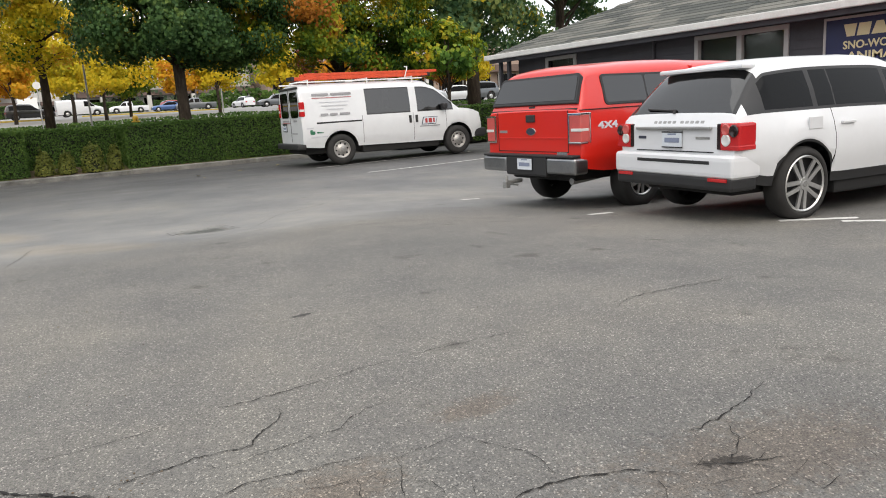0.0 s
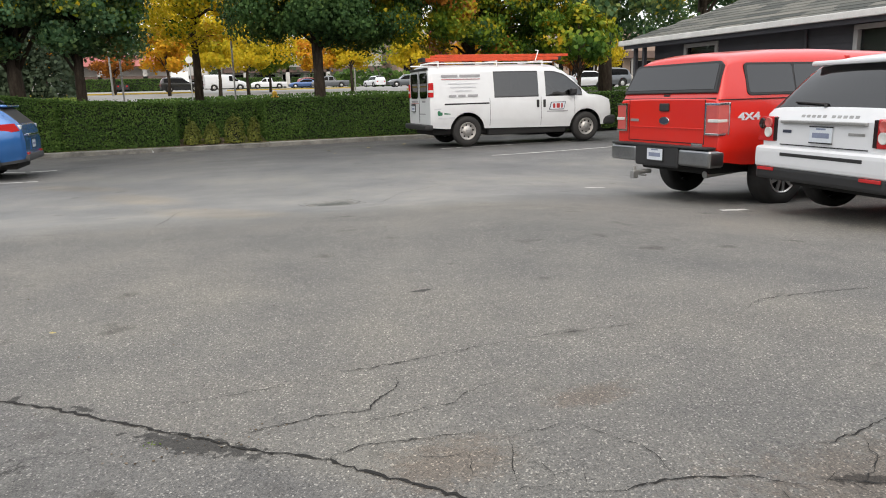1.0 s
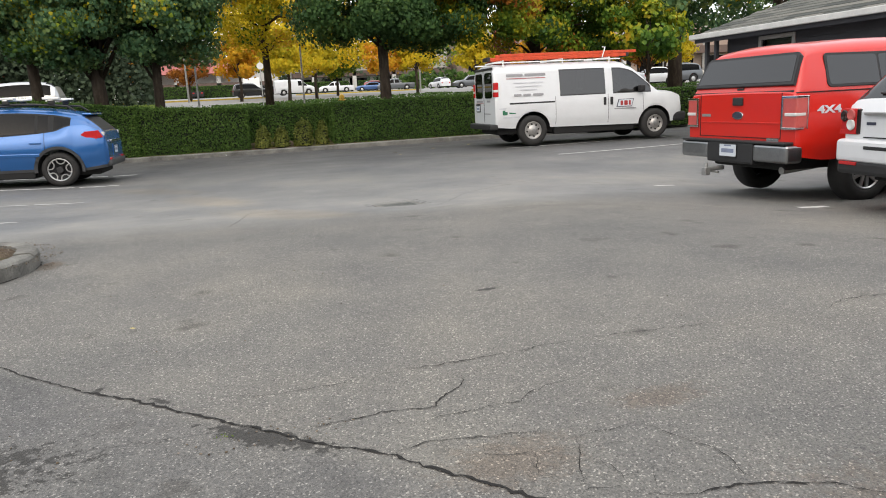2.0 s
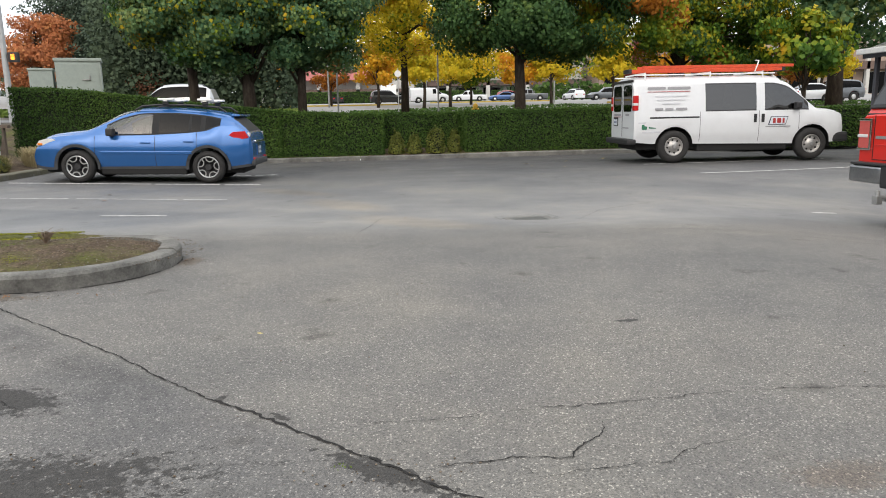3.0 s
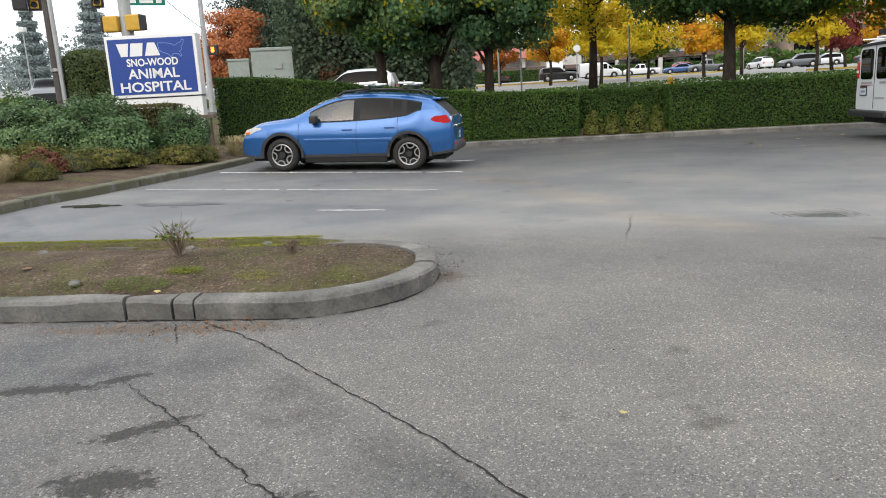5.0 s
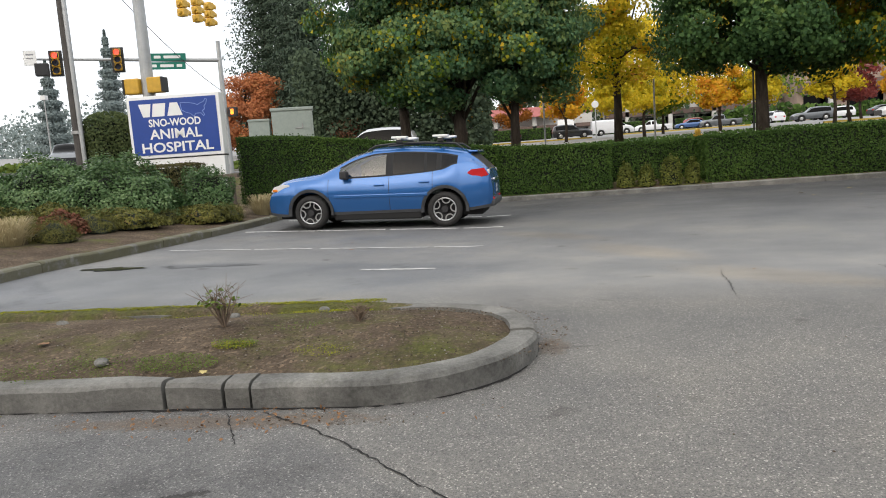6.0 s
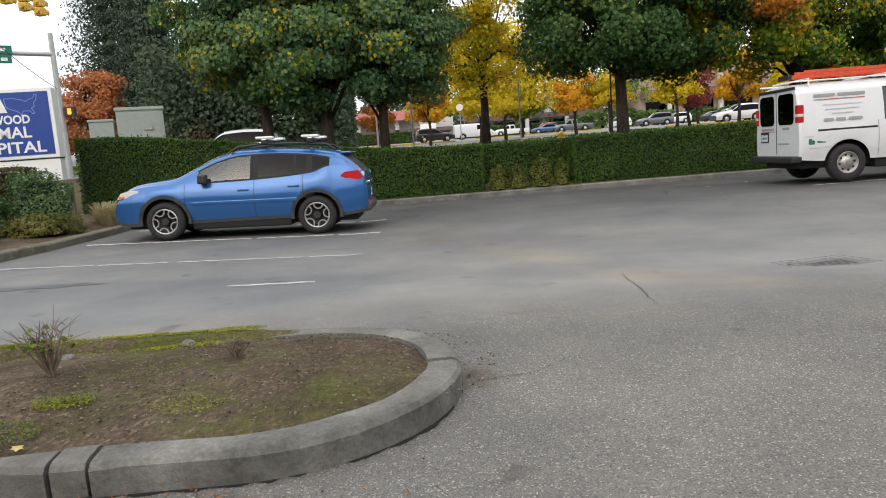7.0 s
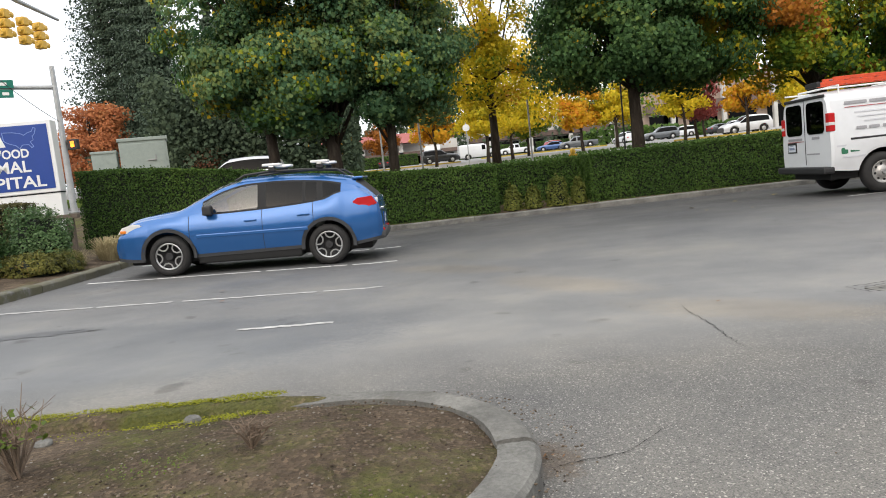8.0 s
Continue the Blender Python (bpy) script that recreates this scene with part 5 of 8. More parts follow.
# -- white cargo van --
VAN = [(-1.0, 0.97, 1.20, 0.955, 1.82, 0.86, 2.01), (-0.94, 0.99, 1.21, 0.975, 1.86, 0.87, 2.06), (0, 1.0, 1.21, 0.98, 1.88, 0.87, 2.09),
       (1.5, 1.0, 1.21, 0.98, 1.88, 0.87, 2.09), (2.4, 1.0, 1.21, 0.97, 1.87, 0.86, 2.08), (2.75, 0.99, 1.21, 0.96, 1.80, 0.84, 2.0), (3.1, 0.99, 1.21, 0.95, 1.58, 0.84, 1.73),
       (3.45, 0.99, 1.2, 0.94, 1.31, 0.86, 1.37), (3.6, 0.98, 1.19, 0.93, 1.22, 0.84, 1.27), (3.95, 0.97, 1.16, 0.91, 1.18, 0.80, 1.23), (4.12, 0.95, 1.12, 0.88, 1.14, 0.78, 1.18), (4.2, 0.92, 1.07, 0.86, 1.08, 0.74, 1.1), (4.24, 0.88, 0.92, 0.82, 0.94, 0.66, 0.95)]
van = thing("cargo_van", pose(8.24, 18.17, 0.03, 0, 0, -4.5) @ Matrix.Scale(1.03, 4), "white cargo van with a ladder rack beside the hedge", "van")
sv = Shell(VAN, [(-1.0, 0.5), (-0.6, 0.46), (3.0, 0.4), (4.0, 0.42), (4.24, 0.5)], [(0, 0.47, 0.39), (3.43, 0.47, 0.39)], (0.62, 2.08, 3.08), 0.72, 0.05, band=0.06)
sv.build(van, zoner([("side_door", 0.62, 2.08), ("front_door", 2.08, 3.08)], [(0.72, 1.98), (2.2, 3.3)], (2.66, 3.5), (-9, -8), clad=False, cuts=(0.62, 2.08, 3.08)),
         {"body": "van_white", "side_door": "van_white", "front_door": "van_white", "roof": "van_white", "door_gap": "gap", "side_window": "privacy_glass", "window_trim": "black", "pillar": "van_white", "windscreen": "glass"},
         {"body": "white painted van body", "side_window": "dark side window"})
sv.cap(van, "rear", "van_white", "rear_door", "white rear doors")
sv.cap(van, "front", "black", "grille")
under(van, -0.9, 4.05, 0.74, 0.3, 0.75)
part("shade_pan", rbox(0.6, -0.9, 0.25, 2.85, 0.9, 0.45, 0.03), "gap", van)
part("bulkhead", rbox(0.55, -0.85, 0.7, 0.6, 0.85, 1.85, 0.01), "seat", van)
for xc in (0, 3.43):
    for s in (1, -1):
        add_wheel(van, xc, s * 0.87, 0.385, 0.245, 0.225, "steel", s)
for s in (1, -1):
    part("rear_window", outline(rounded(0.66, 0.64, 0.1), 0.012, facing(-1.222, s * 0.43, 1.56, "-x")), "tint", van, "dark rear door window")
    part("tail_light", rbox(-1.24, s * 0.84, 1.26, -1.12, s * 0.985, 1.62, 0.02), "tail", van, "red tail light")
    part("reverse_light", rbox(-1.243, s * 0.85, 1.38, -1.13, s * 0.988, 1.44, 0.008), "lens", van)
    mirror(van, 2.98, 1.3, sv, s, "black")
    for hx in (1.98, 2.17):
        part("door_handle", rbox(hx - 0.035, s * 0.985, 0.93, hx + 0.035, s * 1.02, 1.13, 0.012), "black", van, "black upright door handle")
    part("headlight", rbox(4.3, s * 0.5, 0.78, 4.46, s * 0.86, 0.95, 0.02), "lens", van)
    part("marker_light", rbox(4.2, s * 0.84, 0.7, 4.4, s * 0.93, 0.78, 0.02), "amber", van)
part("door_seam", rbox(-1.23, -0.006, 0.62, -1.215, 0.006, 1.98, 0), "gap", van)
part("rear_bumper", rbox(-1.38, -0.97, 0.44, -1.15, 0.97, 0.58, 0.04), "black", van, "black rear bumper")
part("front_bumper", rbox(4.2, -0.96, 0.42, 4.58, 0.96, 0.66, 0.06), "black", van)
part("roof_edge", rbox(-1.25, -0.8, 1.94, -1.2, 0.8, 2.0, 0.02), "black", van)
add_plate(van, -1.235, 0.55, 0.98)
part("plate_recess", rbox(-1.236, 0.36, 0.88, -1.222, 0.74, 1.1, 0.01), "black", van)
part("slide_rail", rbox(-0.62, -1.005, 1.06, 0.6, -0.965, 1.1, 0.008), "black", van, "black sliding door rail")


def stripes(parent, bars, m0, material, name="lettering"):
    """Unreadable writing as plain bars: each (u, v, length, height)."""
    for u, v, w, h in bars:
        part(name, outline(rounded(w, h, min(w, h) * 0.2, 2), 0.003, m0 @ Matrix.Translation((u, v, 0))), material, parent)


flank = facing(-0.15, -0.985, 1.5, "-y")
flank = Matrix.Translation((-0.15, -0.957, 1.5)) @ pose(0, 0, 0, 90 - 9.5, 0, 0)
stripes(van, [(-0.3, 0.285, 0.44, 0.06), (0.25, 0.285, 0.56, 0.06)], flank, "grey_ink")
stripes(van, [(0.0, 0.2, 1.05, 0.014)], flank, "red_ink")
stripes(van, [(0.05, 0.09, 0.8, 0.022), (0.05, 0.0, 0.7, 0.022), (0.05, -0.09, 0.45, 0.022)], flank, "faint_ink")
stripes(van, [(-0.25, -0.22, 0.2, 0.055), (0.0, -0.22, 0.2, 0.055), (0.3, -0.22, 0.28, 0.055)], flank, "grey_ink")
low_flank = Matrix.Translation((-0.7, -1.0, 0.86)) @ pose(0, 0, 0, 88, 0, 0)
stripes(van, [(0.05, 0.1, 0.5, 0.035), (0.12, -0.12, 0.45, 0.03)], low_flank, "faint_ink")
stripes(van, [(-0.05, 0.0, 0.13, 0.12), (0.15, 0.0, 0.18, 0.07)], low_flank, "green_ink")
door_flank = Matrix.Translation((2.55, -1.004, 0.96)) @ pose(0, 0, 0, 89, 0, 0)
stripes(van, [(0, -0.14, 0.62, 0.025)], door_flank, "grey_ink")
logo = outline([(-0.25, -0.1), (0.19, -0.1), (0.25, 0.1), (-0.19, 0.1)], 0.003, door_flank)
part("door_emblem", logo, "ink", van, "dark slanted emblem panel")
part("door_emblem", outline([(-0.22, -0.085), (0.18, -0.085), (0.23, 0.085), (-0.17, 0.085)], 0.003, door_flank @ Matrix.Translation((0, 0, 0.003))), "plate", van)
stripes(van, [(-0.1, 0, 0.07, 0.12), (0.02, 0, 0.1, 0.12), (0.13, 0, 0.05, 0.12)], door_flank @ Matrix.Translation((0, 0, 0.005)), "red_ink")
back = facing(-1.224, 0, 1.12, "-x")
stripes(van, [(-0.42, 0.04, 0.6, 0.05), (0.42, 0.04, 0.3, 0.05), (0.3, -0.28, 0.5, 0.03)], back, "grey_ink", "rear_writing")
stripes(van, [(-0.4, -0.01, 0.7, 0.012)], back, "red_ink", "rear_writing")
add_seats(van, [(1.75, 2)], 0.8, 0.75, "seat", 0.62)
part("dashboard", rbox(2.75, -0.85, 0.95, 3.25, 0.85, 1.2, 0.06), "seat", van)
for ob in van.children:
    kind_ = ob.name.split(".")[0]
    if kind_ in ("rear_window", "tail_light", "reverse_light", "door_seam", "rear_bumper", "roof_edge", "number_plate", "plate_recess", "rear_writing"):
        ob.matrix_basis = Matrix.Translation((0.222, 0, 0))
    elif kind_ in ("headlight", "marker_light", "front_bumper"):
        ob.matrix_basis = Matrix.Translation((-0.22, 0, 0))
rack = thing("ladder_rack", van.matrix_world.copy(), "white steel ladder rack on the van roof", "roof rack")
for x in (-0.7, 0.9, 2.2):
    r_ = rod((x, -0.78, 2.14), (x, 0.78, 2.14), 0.02)
    for s in (1, -1):
        rod((x, s * 0.78, 1.98), (x, s * 0.78, 2.16), 0.018, bm=r_)
    part("cross_bar", r_, "sign_white", rack)
for s in (1, -1):
    part("side_rail", rod((-1.0, s * 0.78, 2.1), (2.5, s * 0.78, 2.1), 0.016), "sign_white", rack)
part("retaining_arm", tube([(2.0, -0.78, 2.14), (2.05, -0.8, 2.3), (2.1, -0.75, 2.4), (2.12, -0.55, 2.42)], [0.014] * 4), "sign_white", rack)
ladder = thing("extension_ladder", van.matrix_world @ pose(0, -0.5, 2.2), "orange fibreglass extension ladder tied on a van rack", "ladder")
for lay, (xa, xb) in enumerate(((-1.05, 2.75), (-0.75, 3.0))):
    for s in (1, -1):
        rail = rbox(xa, s * 0.2 - 0.015, lay * 0.085 - 0.034, xb, s * 0.2 + 0.015, lay * 0.085 + 0.034, 0.006)
        part("ladder_rail", rail, "orange", ladder)
    x = xa + 0.15
    while x < xb:
        part("rung", rod((x, -0.2, lay * 0.085), (x, 0.2, lay * 0.085), 0.016, seg=8), "dull_metal", ladder)
        x += 0.305
for x in (-1.05, 2.75):
    part("end_boot", rbox(x - 0.04, -0.23, -0.05, x + 0.04, 0.23, 0.05, 0.015), "black", ladder)

# -- red pickup with a matching canopy --
PICKUP = [(-1.12, 0.97, 1.30, 0.94, 1.32, 0.91, 1.34), (-1.08, 0.985, 1.33, 0.945, 1.39, 0.9, 1.41), (-0.88, 0.99, 1.34, 0.935, 1.75, 0.82, 1.86), (-0.68, 0.99, 1.34, 0.935, 1.79, 0.80, 1.91),
          (1.0, 0.99, 1.33, 0.93, 1.83, 0.79, 1.96), (1.35, 0.99, 1.31, 0.92, 1.82, 0.78, 1.95), (2.3, 0.99, 1.29, 0.92, 1.79, 0.76, 1.93), (2.7, 0.99, 1.26, 0.91, 1.65, 0.78, 1.78), (3.2, 0.99, 1.23, 0.90, 1.27, 0.82, 1.32),
          (3.35, 0.99, 1.21, 0.90, 1.23, 0.80, 1.26), (4.2, 0.98, 1.14, 0.87, 1.16, 0.74, 1.19), (4.55, 0.94, 1.0, 0.84, 1.02, 0.7, 1.05), (4.66, 0.88, 0.8, 0.8, 0.82, 0.66, 0.84)]
truck = thing("pickup_truck", pose(7.72, 7.42, lot_z(7.72, 7.42), 0, 0, 0.5) @ Matrix.Diagonal((1, 1, 1.03, 1)), "red pickup truck with a matching red canopy", "pickup")
st = Shell(PICKUP, [(-1.12, 0.62), (-0.7, 0.56), (0.6, 0.5), (3.0, 0.46), (4.2, 0.5), (4.66, 0.55)], [(0, 0.5, 0.4), (3.68, 0.5, 0.4)], (1.28, 2.35, 3.3), 0.78, 0.06, band=0.05)
st.build(truck, zoner([("rear_door", 1.28, 2.35), ("front_door", 2.35, 3.3)], [(1.5, 2.25), (2.4, 3.1)], (2.4, 3.2), (-9, -8), clad=False, cuts=(1.28, 2.35, 3.3)),
         {"body": "red", "rear_door": "red", "front_door": "red", "roof": "red", "door_gap": "gap", "side_window": "car_tint", "window_trim": "black", "pillar": "red", "windscreen": "glass", "rear_window": "car_tint"},
         {"body": "bright red painted body", "side_window": "dark side window", "rear_window": "dark canopy rear window"})
st.cap(truck, "rear", "red", "tailgate", "red tailgate")
st.cap(truck, "front", "black", "grille")
under(truck, -0.95, 4.4, 0.66, 0.42, 0.85)
part("shade_pan", rbox(0.6, -0.88, 0.29, 3.05, 0.88, 0.51, 0.03), "gap", truck)
part("canopy_seam", rbox(-1.1, -0.95, 1.332, 1.2, 0.95, 1.342, 0.002), "gap", truck)
for k, (a, b) in enumerate(((-0.96, 0.965),)):
    part("canopy_gasket", rbox(-1.01, -0.9, 1.335, -0.975, 0.9, 1.365, 0.008), "black", truck)
for xc in (0, 3.68):
    for s in (1, -1):
        add_wheel(truck, xc, s * 0.855, 0.395, 0.275, 0.235, "five", s)
for s in (1, -1):
    lamp = part("tail_light", rbox(-1.045, s * 0.775, 0.93, -0.86, s * 0.995, 1.3, 0.03), "pale_tail", truck, "red tail light in a chrome bezel")
    bz = rbox(-1.05, s * 0.765, 1.275, -0.86, s * 0.999, 1.305, 0.006)
    rbox(-1.05, s * 0.765, 0.925, -0.92, s * 0.999, 0.95, 0.006, bm=bz)
    rbox(-0.89, s * 0.985, 0.93, -0.868, s * 1.003, 1.3, 0.006, bm=bz)
    rbox(-1.05, s * 0.765, 0.93, -1.03, s * 0.792, 1.3, 0.006, bm=bz)
    part("bezel", bz, "chrome", lamp)
    part("reverse_light", rbox(-1.052, s * 0.82, 1.075, -0.9, s * 0.997, 1.115, 0.01), "lens", lamp)
    handle(truck, 2.45, 1.08, st, s, "red")
    handle(truck, 1.42, 1.1, st, s, "red")
    mirror(truck, 2.98, 1.3, st, s, "black")
    part("bumper_end", rbox(-1.25, s * 0.42, 0.54, -1.0, s * 0.985, 0.75, 0.05, 4), "bumper_chrome", truck, "chrome bumper end")
part("rear_bumper", rbox(-1.25, -0.43, 0.5, -1.02, 0.43, 0.77, 0.03), "black", truck, "black bumper centre step")
part("step_pad", rbox(-1.26, -0.95, 0.755, -1.03, 0.95, 0.785, 0.012), "black", truck)
add_plate(truck, -1.262, 0.0, 0.66)
hitch = rod((-1.15, 0.22, 0.42), (-1.42, 0.22, 0.42), 0.03)
rbox(-1.46, 0.18, 0.34, -1.38, 0.26, 0.44, 0.01, bm=hitch)
rod((-1.42, 0.22, 0.44), (-1.42, 0.22, 0.5), 0.03, 0.025, bm=hitch)
rod((-1.3, 0.12, 0.38), (-1.3, 0.32, 0.38), 0.015, bm=hitch)
part("tow_hitch", hitch, "dull_metal", truck)
part("exhaust_pipe", rod((-0.95, -0.6, 0.42), (-0.4, -0.6, 0.46), 0.045, seg=16), "dull_metal", truck)
part("tailgate_handle", rbox(-1.045, -0.09, 1.2, -1.01, 0.09, 1.3, 0.015), "black", truck)
part("tailgate_emblem", outline([(0.1 * math.cos(a), 0.05 * math.sin(a)) for a in np.linspace(0, 2 * math.pi, 24, endpoint=False)], 0.012, facing(-1.022, 0, 1.08, "-x"), 0.004), "chrome", truck, "oval chrome emblem")
part("tailgate_emblem", outline([(0.085 * math.cos(a), 0.038 * math.sin(a)) for a in np.linspace(0, 2 * math.pi, 24, endpoint=False)], 0.004, facing(-1.034, 0, 1.08, "-x")), "ink", truck)
stripes(truck, [(-0.62, 0.08, 0.18, 0.035)], facing(-1.022, 0, 1.0, "-x"), "dull_metal", "tailgate_badge")
stripes(truck, [(0.62, -0.2, 0.2, 0.03)], facing(-1.022, 0, 1.0, "-x"), "chrome", "tailgate_badge")
part("tailgate_crease", rbox(-1.03, -0.72, 0.985, -1.012, 0.72, 1.0, 0.004), "red", truck)
part("tailgate_gap", rbox(-1.024, -0.745, 0.82, -1.016, -0.735, 1.34, 0, bm=rbox(-1.024, 0.735, 0.82, -1.016, 0.745, 1.34, 0, bm=rbox(-1.024, -0.745, 0.81, -1.016, 0.745, 0.82, 0))), "gap", truck)
lettering("4X4", 0.12, Matrix.Translation((-0.64, -st.side_y(-0.64, 1.13) - 0.004, 1.13)) @ pose(0, 0, 0, 86, 0, 0), "plate", truck, "lettering", 0.36, 0.004)
part("canopy_vent", rbox(1.18, -0.8, 1.5, 1.26, 0.8, 1.85, 0.02), "red", truck)
part("canopy_handle", rbox(-1.0, -0.06, 1.38, -0.965, 0.06, 1.41, 0.01), "black", truck)
part("sticker", outline([(0.05 * math.cos(a), 0.05 * math.sin(a)) for a in np.linspace(0, 2 * math.pi, 16, endpoint=False)], 0.003, Matrix.Translation((-0.94, 0.74, 1.46)) @ pose(0, 0, 0, 0, 24, 0) @ facing(0, 0, 0, "-x")), "plate", truck)
for s in (1, -1):
    y0, y1 = st.side_y(0.16, 1.42), st.side_y(0.16, 1.72)
    slab = Matrix.Translation((0.17, s * (y0 + y1) / 2, 1.57)) @ pose(0, 0, 0, 0, 0, 0 if s < 0 else 180) @ pose(0, 0, 0, 90 - math.degrees(math.atan2(y0 - y1, 0.3)), 0, 0)
    frame_ = part("canopy_window", outline(rounded(1.62, 0.4, 0.06), 0.012, slab, 0.004), "black", truck, "black framed canopy side window")
    part("pane", outline(rounded(0.76, 0.34, 0.04), 0.014, slab @ Matrix.Translation((-0.395, 0, 0))), "privacy_glass", frame_)
    part("pane", outline(rounded(0.76, 0.34, 0.04), 0.014, slab @ Matrix.Translation((0.395, 0, 0))), "privacy_glass", frame_)
rake = Matrix.Translation((-0.955, 0, 1.58)) @ pose(0, 0, 0, 0, math.degrees(math.atan2(0.2, 0.45)), 0) @ facing(0, 0, 0, "-x")
hatch = part("canopy_hatch", outline([(-0.89, -0.2), (0.89, -0.2), (0.82, 0.16), (0.77, 0.2), (-0.77, 0.2), (-0.82, 0.16)], 0.075, rake, 0.006), "black", truck, "black framed canopy rear window")
part("pane", outline([(-0.84, -0.16), (0.84, -0.16), (0.78, 0.14), (0.75, 0.165), (-0.75, 0.165), (-0.78, 0.14)], 0.079, rake), "privacy_glass", hatch, "dark rear window glass")
for ob in truck.children:
    if ob.name.split(".")[0] in ("tail_light", "tailgate_handle", "tailgate_emblem", "tailgate_crease", "tailgate_gap", "canopy_gasket", "tailgate_badge", "canopy_handle", "sticker", "brake_light"):
        ob.matrix_basis = Matrix.Translation((-0.1, 0, 0))
add_seats(truck, [(2.35, 2), (1.5, 2)], 0.8, 0.85, "seat", 0.6)

# -- white sport utility --
SUV = [(-0.95, 0.87, 0.98, 0.85, 1.00, 0.81, 1.02), (-0.90, 0.91, 1.08, 0.865, 1.10, 0.82, 1.12), (-0.78, 0.935, 1.11, 0.87, 1.22, 0.79, 1.29), (-0.50, 0.95, 1.12, 0.87, 1.46, 0.71, 1.58),
       (-0.40, 0.955, 1.12, 0.87, 1.51, 0.70, 1.64), (0.5, 0.96, 1.12, 0.87, 1.55, 0.69, 1.69), (1.2, 0.96, 1.11, 0.87, 1.54, 0.69, 1.69), (1.7, 0.96, 1.10, 0.87, 1.47, 0.71, 1.62), (2.2, 0.96, 1.09, 0.87, 1.25, 0.78, 1.34),
       (2.45, 0.96, 1.08, 0.86, 1.12, 0.80, 1.16), (3.2, 0.95, 1.05, 0.83, 1.07, 0.72, 1.1), (3.65, 0.90, 0.95, 0.78, 0.97, 0.66, 0.99), (3.83, 0.8, 0.7, 0.7, 0.72, 0.6, 0.74)]
suv = thing("sport_utility", pose(7.58, 4.88, lot_z(7.58, 4.88) + 0.005, 0, 0, -8.0) @ Matrix.Diagonal((1, 1, 1.035, 1)), "white luxury sport utility with black glass", "car")
ss = Shell(SUV, [(-0.95, 0.48), (-0.5, 0.4), (0.6, 0.36), (2.2, 0.36), (3.4, 0.34), (3.83, 0.4)], [(0, 0.43, 0.38), (2.745, 0.43, 0.38)], (0.42, 1.42, 2.3), 0.72, 0.07, band=0.1)
ss.build(suv, zoner([("rear_door", 0.42, 1.42), ("front_door", 1.42, 2.3)], [(-0.55, 0.18), (0.24, 0.5), (0.53, 1.36), (1.46, 2.25)], (1.55, 2.45), (-0.885, -0.5), cuts=(0.42, 1.42, 2.3), dark=(-0.89, 2.3)),
         {"body": "white", "rear_door": "white", "front_door": "white", "roof": "white", "cladding": "black", "door_gap": "gap", "side_window": "car_tint", "window_trim": "black", "pillar": "black", "windscreen": "glass", "rear_window": "privacy_glass"},
         {"body": "white painted body", "side_window": "dark privacy glass", "rear_window": "dark rear window"})
ss.cap(suv, "rear", "white", "tailgate")
ss.cap(suv, "front", "black", "grille")
under(suv, -0.75, 3.6, 0.66, 0.3, 0.7)
part("shade_pan", rbox(0.55, -0.86, 0.22, 2.2, 0.86, 0.43, 0.03), "gap", suv)
for xc in (0, 2.745):
    for s in (1, -1):
        add_wheel(suv, xc, s * 0.815, 0.38, 0.265, 0.292, "five", s)
for s in (1, -1):
    lamp = part("tail_light", rbox(-0.962, s * 0.66, 0.78, -0.72, s * 0.942, 1.05, 0.03), "tail", suv, "red and clear tail light cluster")
    for k, (yy, zz, mm) in enumerate(((0.78, 0.985, "pale_tail"), (0.78, 0.885, "lens"), (0.88, 0.975, "dark_tail"))):
        part("lamp_ring", lathe([(0.02, 0), (0.055, 0.0), (0.06, 0.012), (0.05, 0.02), (0.015, 0.012), (0.0, 0.012)], 18, m=Matrix.Translation((-0.962, s * yy, zz)) @ pose(0, 0, 0, 0, 0, 90)), mm, lamp)
    part("lamp_edge", rbox(-0.966, s * 0.655, 0.79, -0.9, s * 0.705, 1.045, 0.01), "dark_tail", lamp)
    part("lower_lens", rbox(-0.968, s * 0.71, 0.785, -0.73, s * 0.946, 0.835, 0.012), "tail", lamp)
    handle(suv, 0.62, 0.97, ss, s, "white")
    handle(suv, 1.55, 0.96, ss, s, "white")
    mirror(suv, 2.05, 1.17, ss, s, "white")
    part("rear_reflector", rbox(-1.035, s * 0.6, 0.475, -1.0, s * 0.85, 0.51, 0.008), "tail", suv)
    part("headlight", rbox(3.5, s * 0.45, 0.75, 3.75, s * 0.72, 0.92, 0.04), "lens", suv)
part("rear_bumper", rbox(-1.03, -0.93, 0.5, -0.62, 0.93, 0.74, 0.06, 3), "white", suv, "white rear bumper")
part("bumper_step", rbox(-1.036, -0.62, 0.645, -1.0, 0.5, 0.68, 0.006), "black", suv)
part("rear_valance", rbox(-1.02, -0.9, 0.38, -0.65, 0.9, 0.53, 0.04), "black", suv, "black lower valance")
part("rear_spoiler", rbox(-0.6, -0.62, 1.565, -0.4, 0.62, 1.615, 0.025), "white", suv)
part("tailgate_trim", rbox(-0.985, -0.58, 0.985, -0.93, 0.58, 1.015, 0.008), "dull_metal", suv)
part("tailgate_gap", rbox(-0.958, -0.6, 0.755, -0.948, 0.6, 0.765, 0), "gap", suv)
stripes(suv, [(-0.3 + 0.075 * k, 0, 0.05, 0.03) for k in range(5)] + [(0.12 + 0.075 * k, 0, 0.05, 0.03) for k in range(5)], Matrix.Translation((-0.928, 0, 1.06)) @ pose(0, 0, 0, 0, 22, 0) @ facing(0, 0, 0, "-x"), "dull_metal")
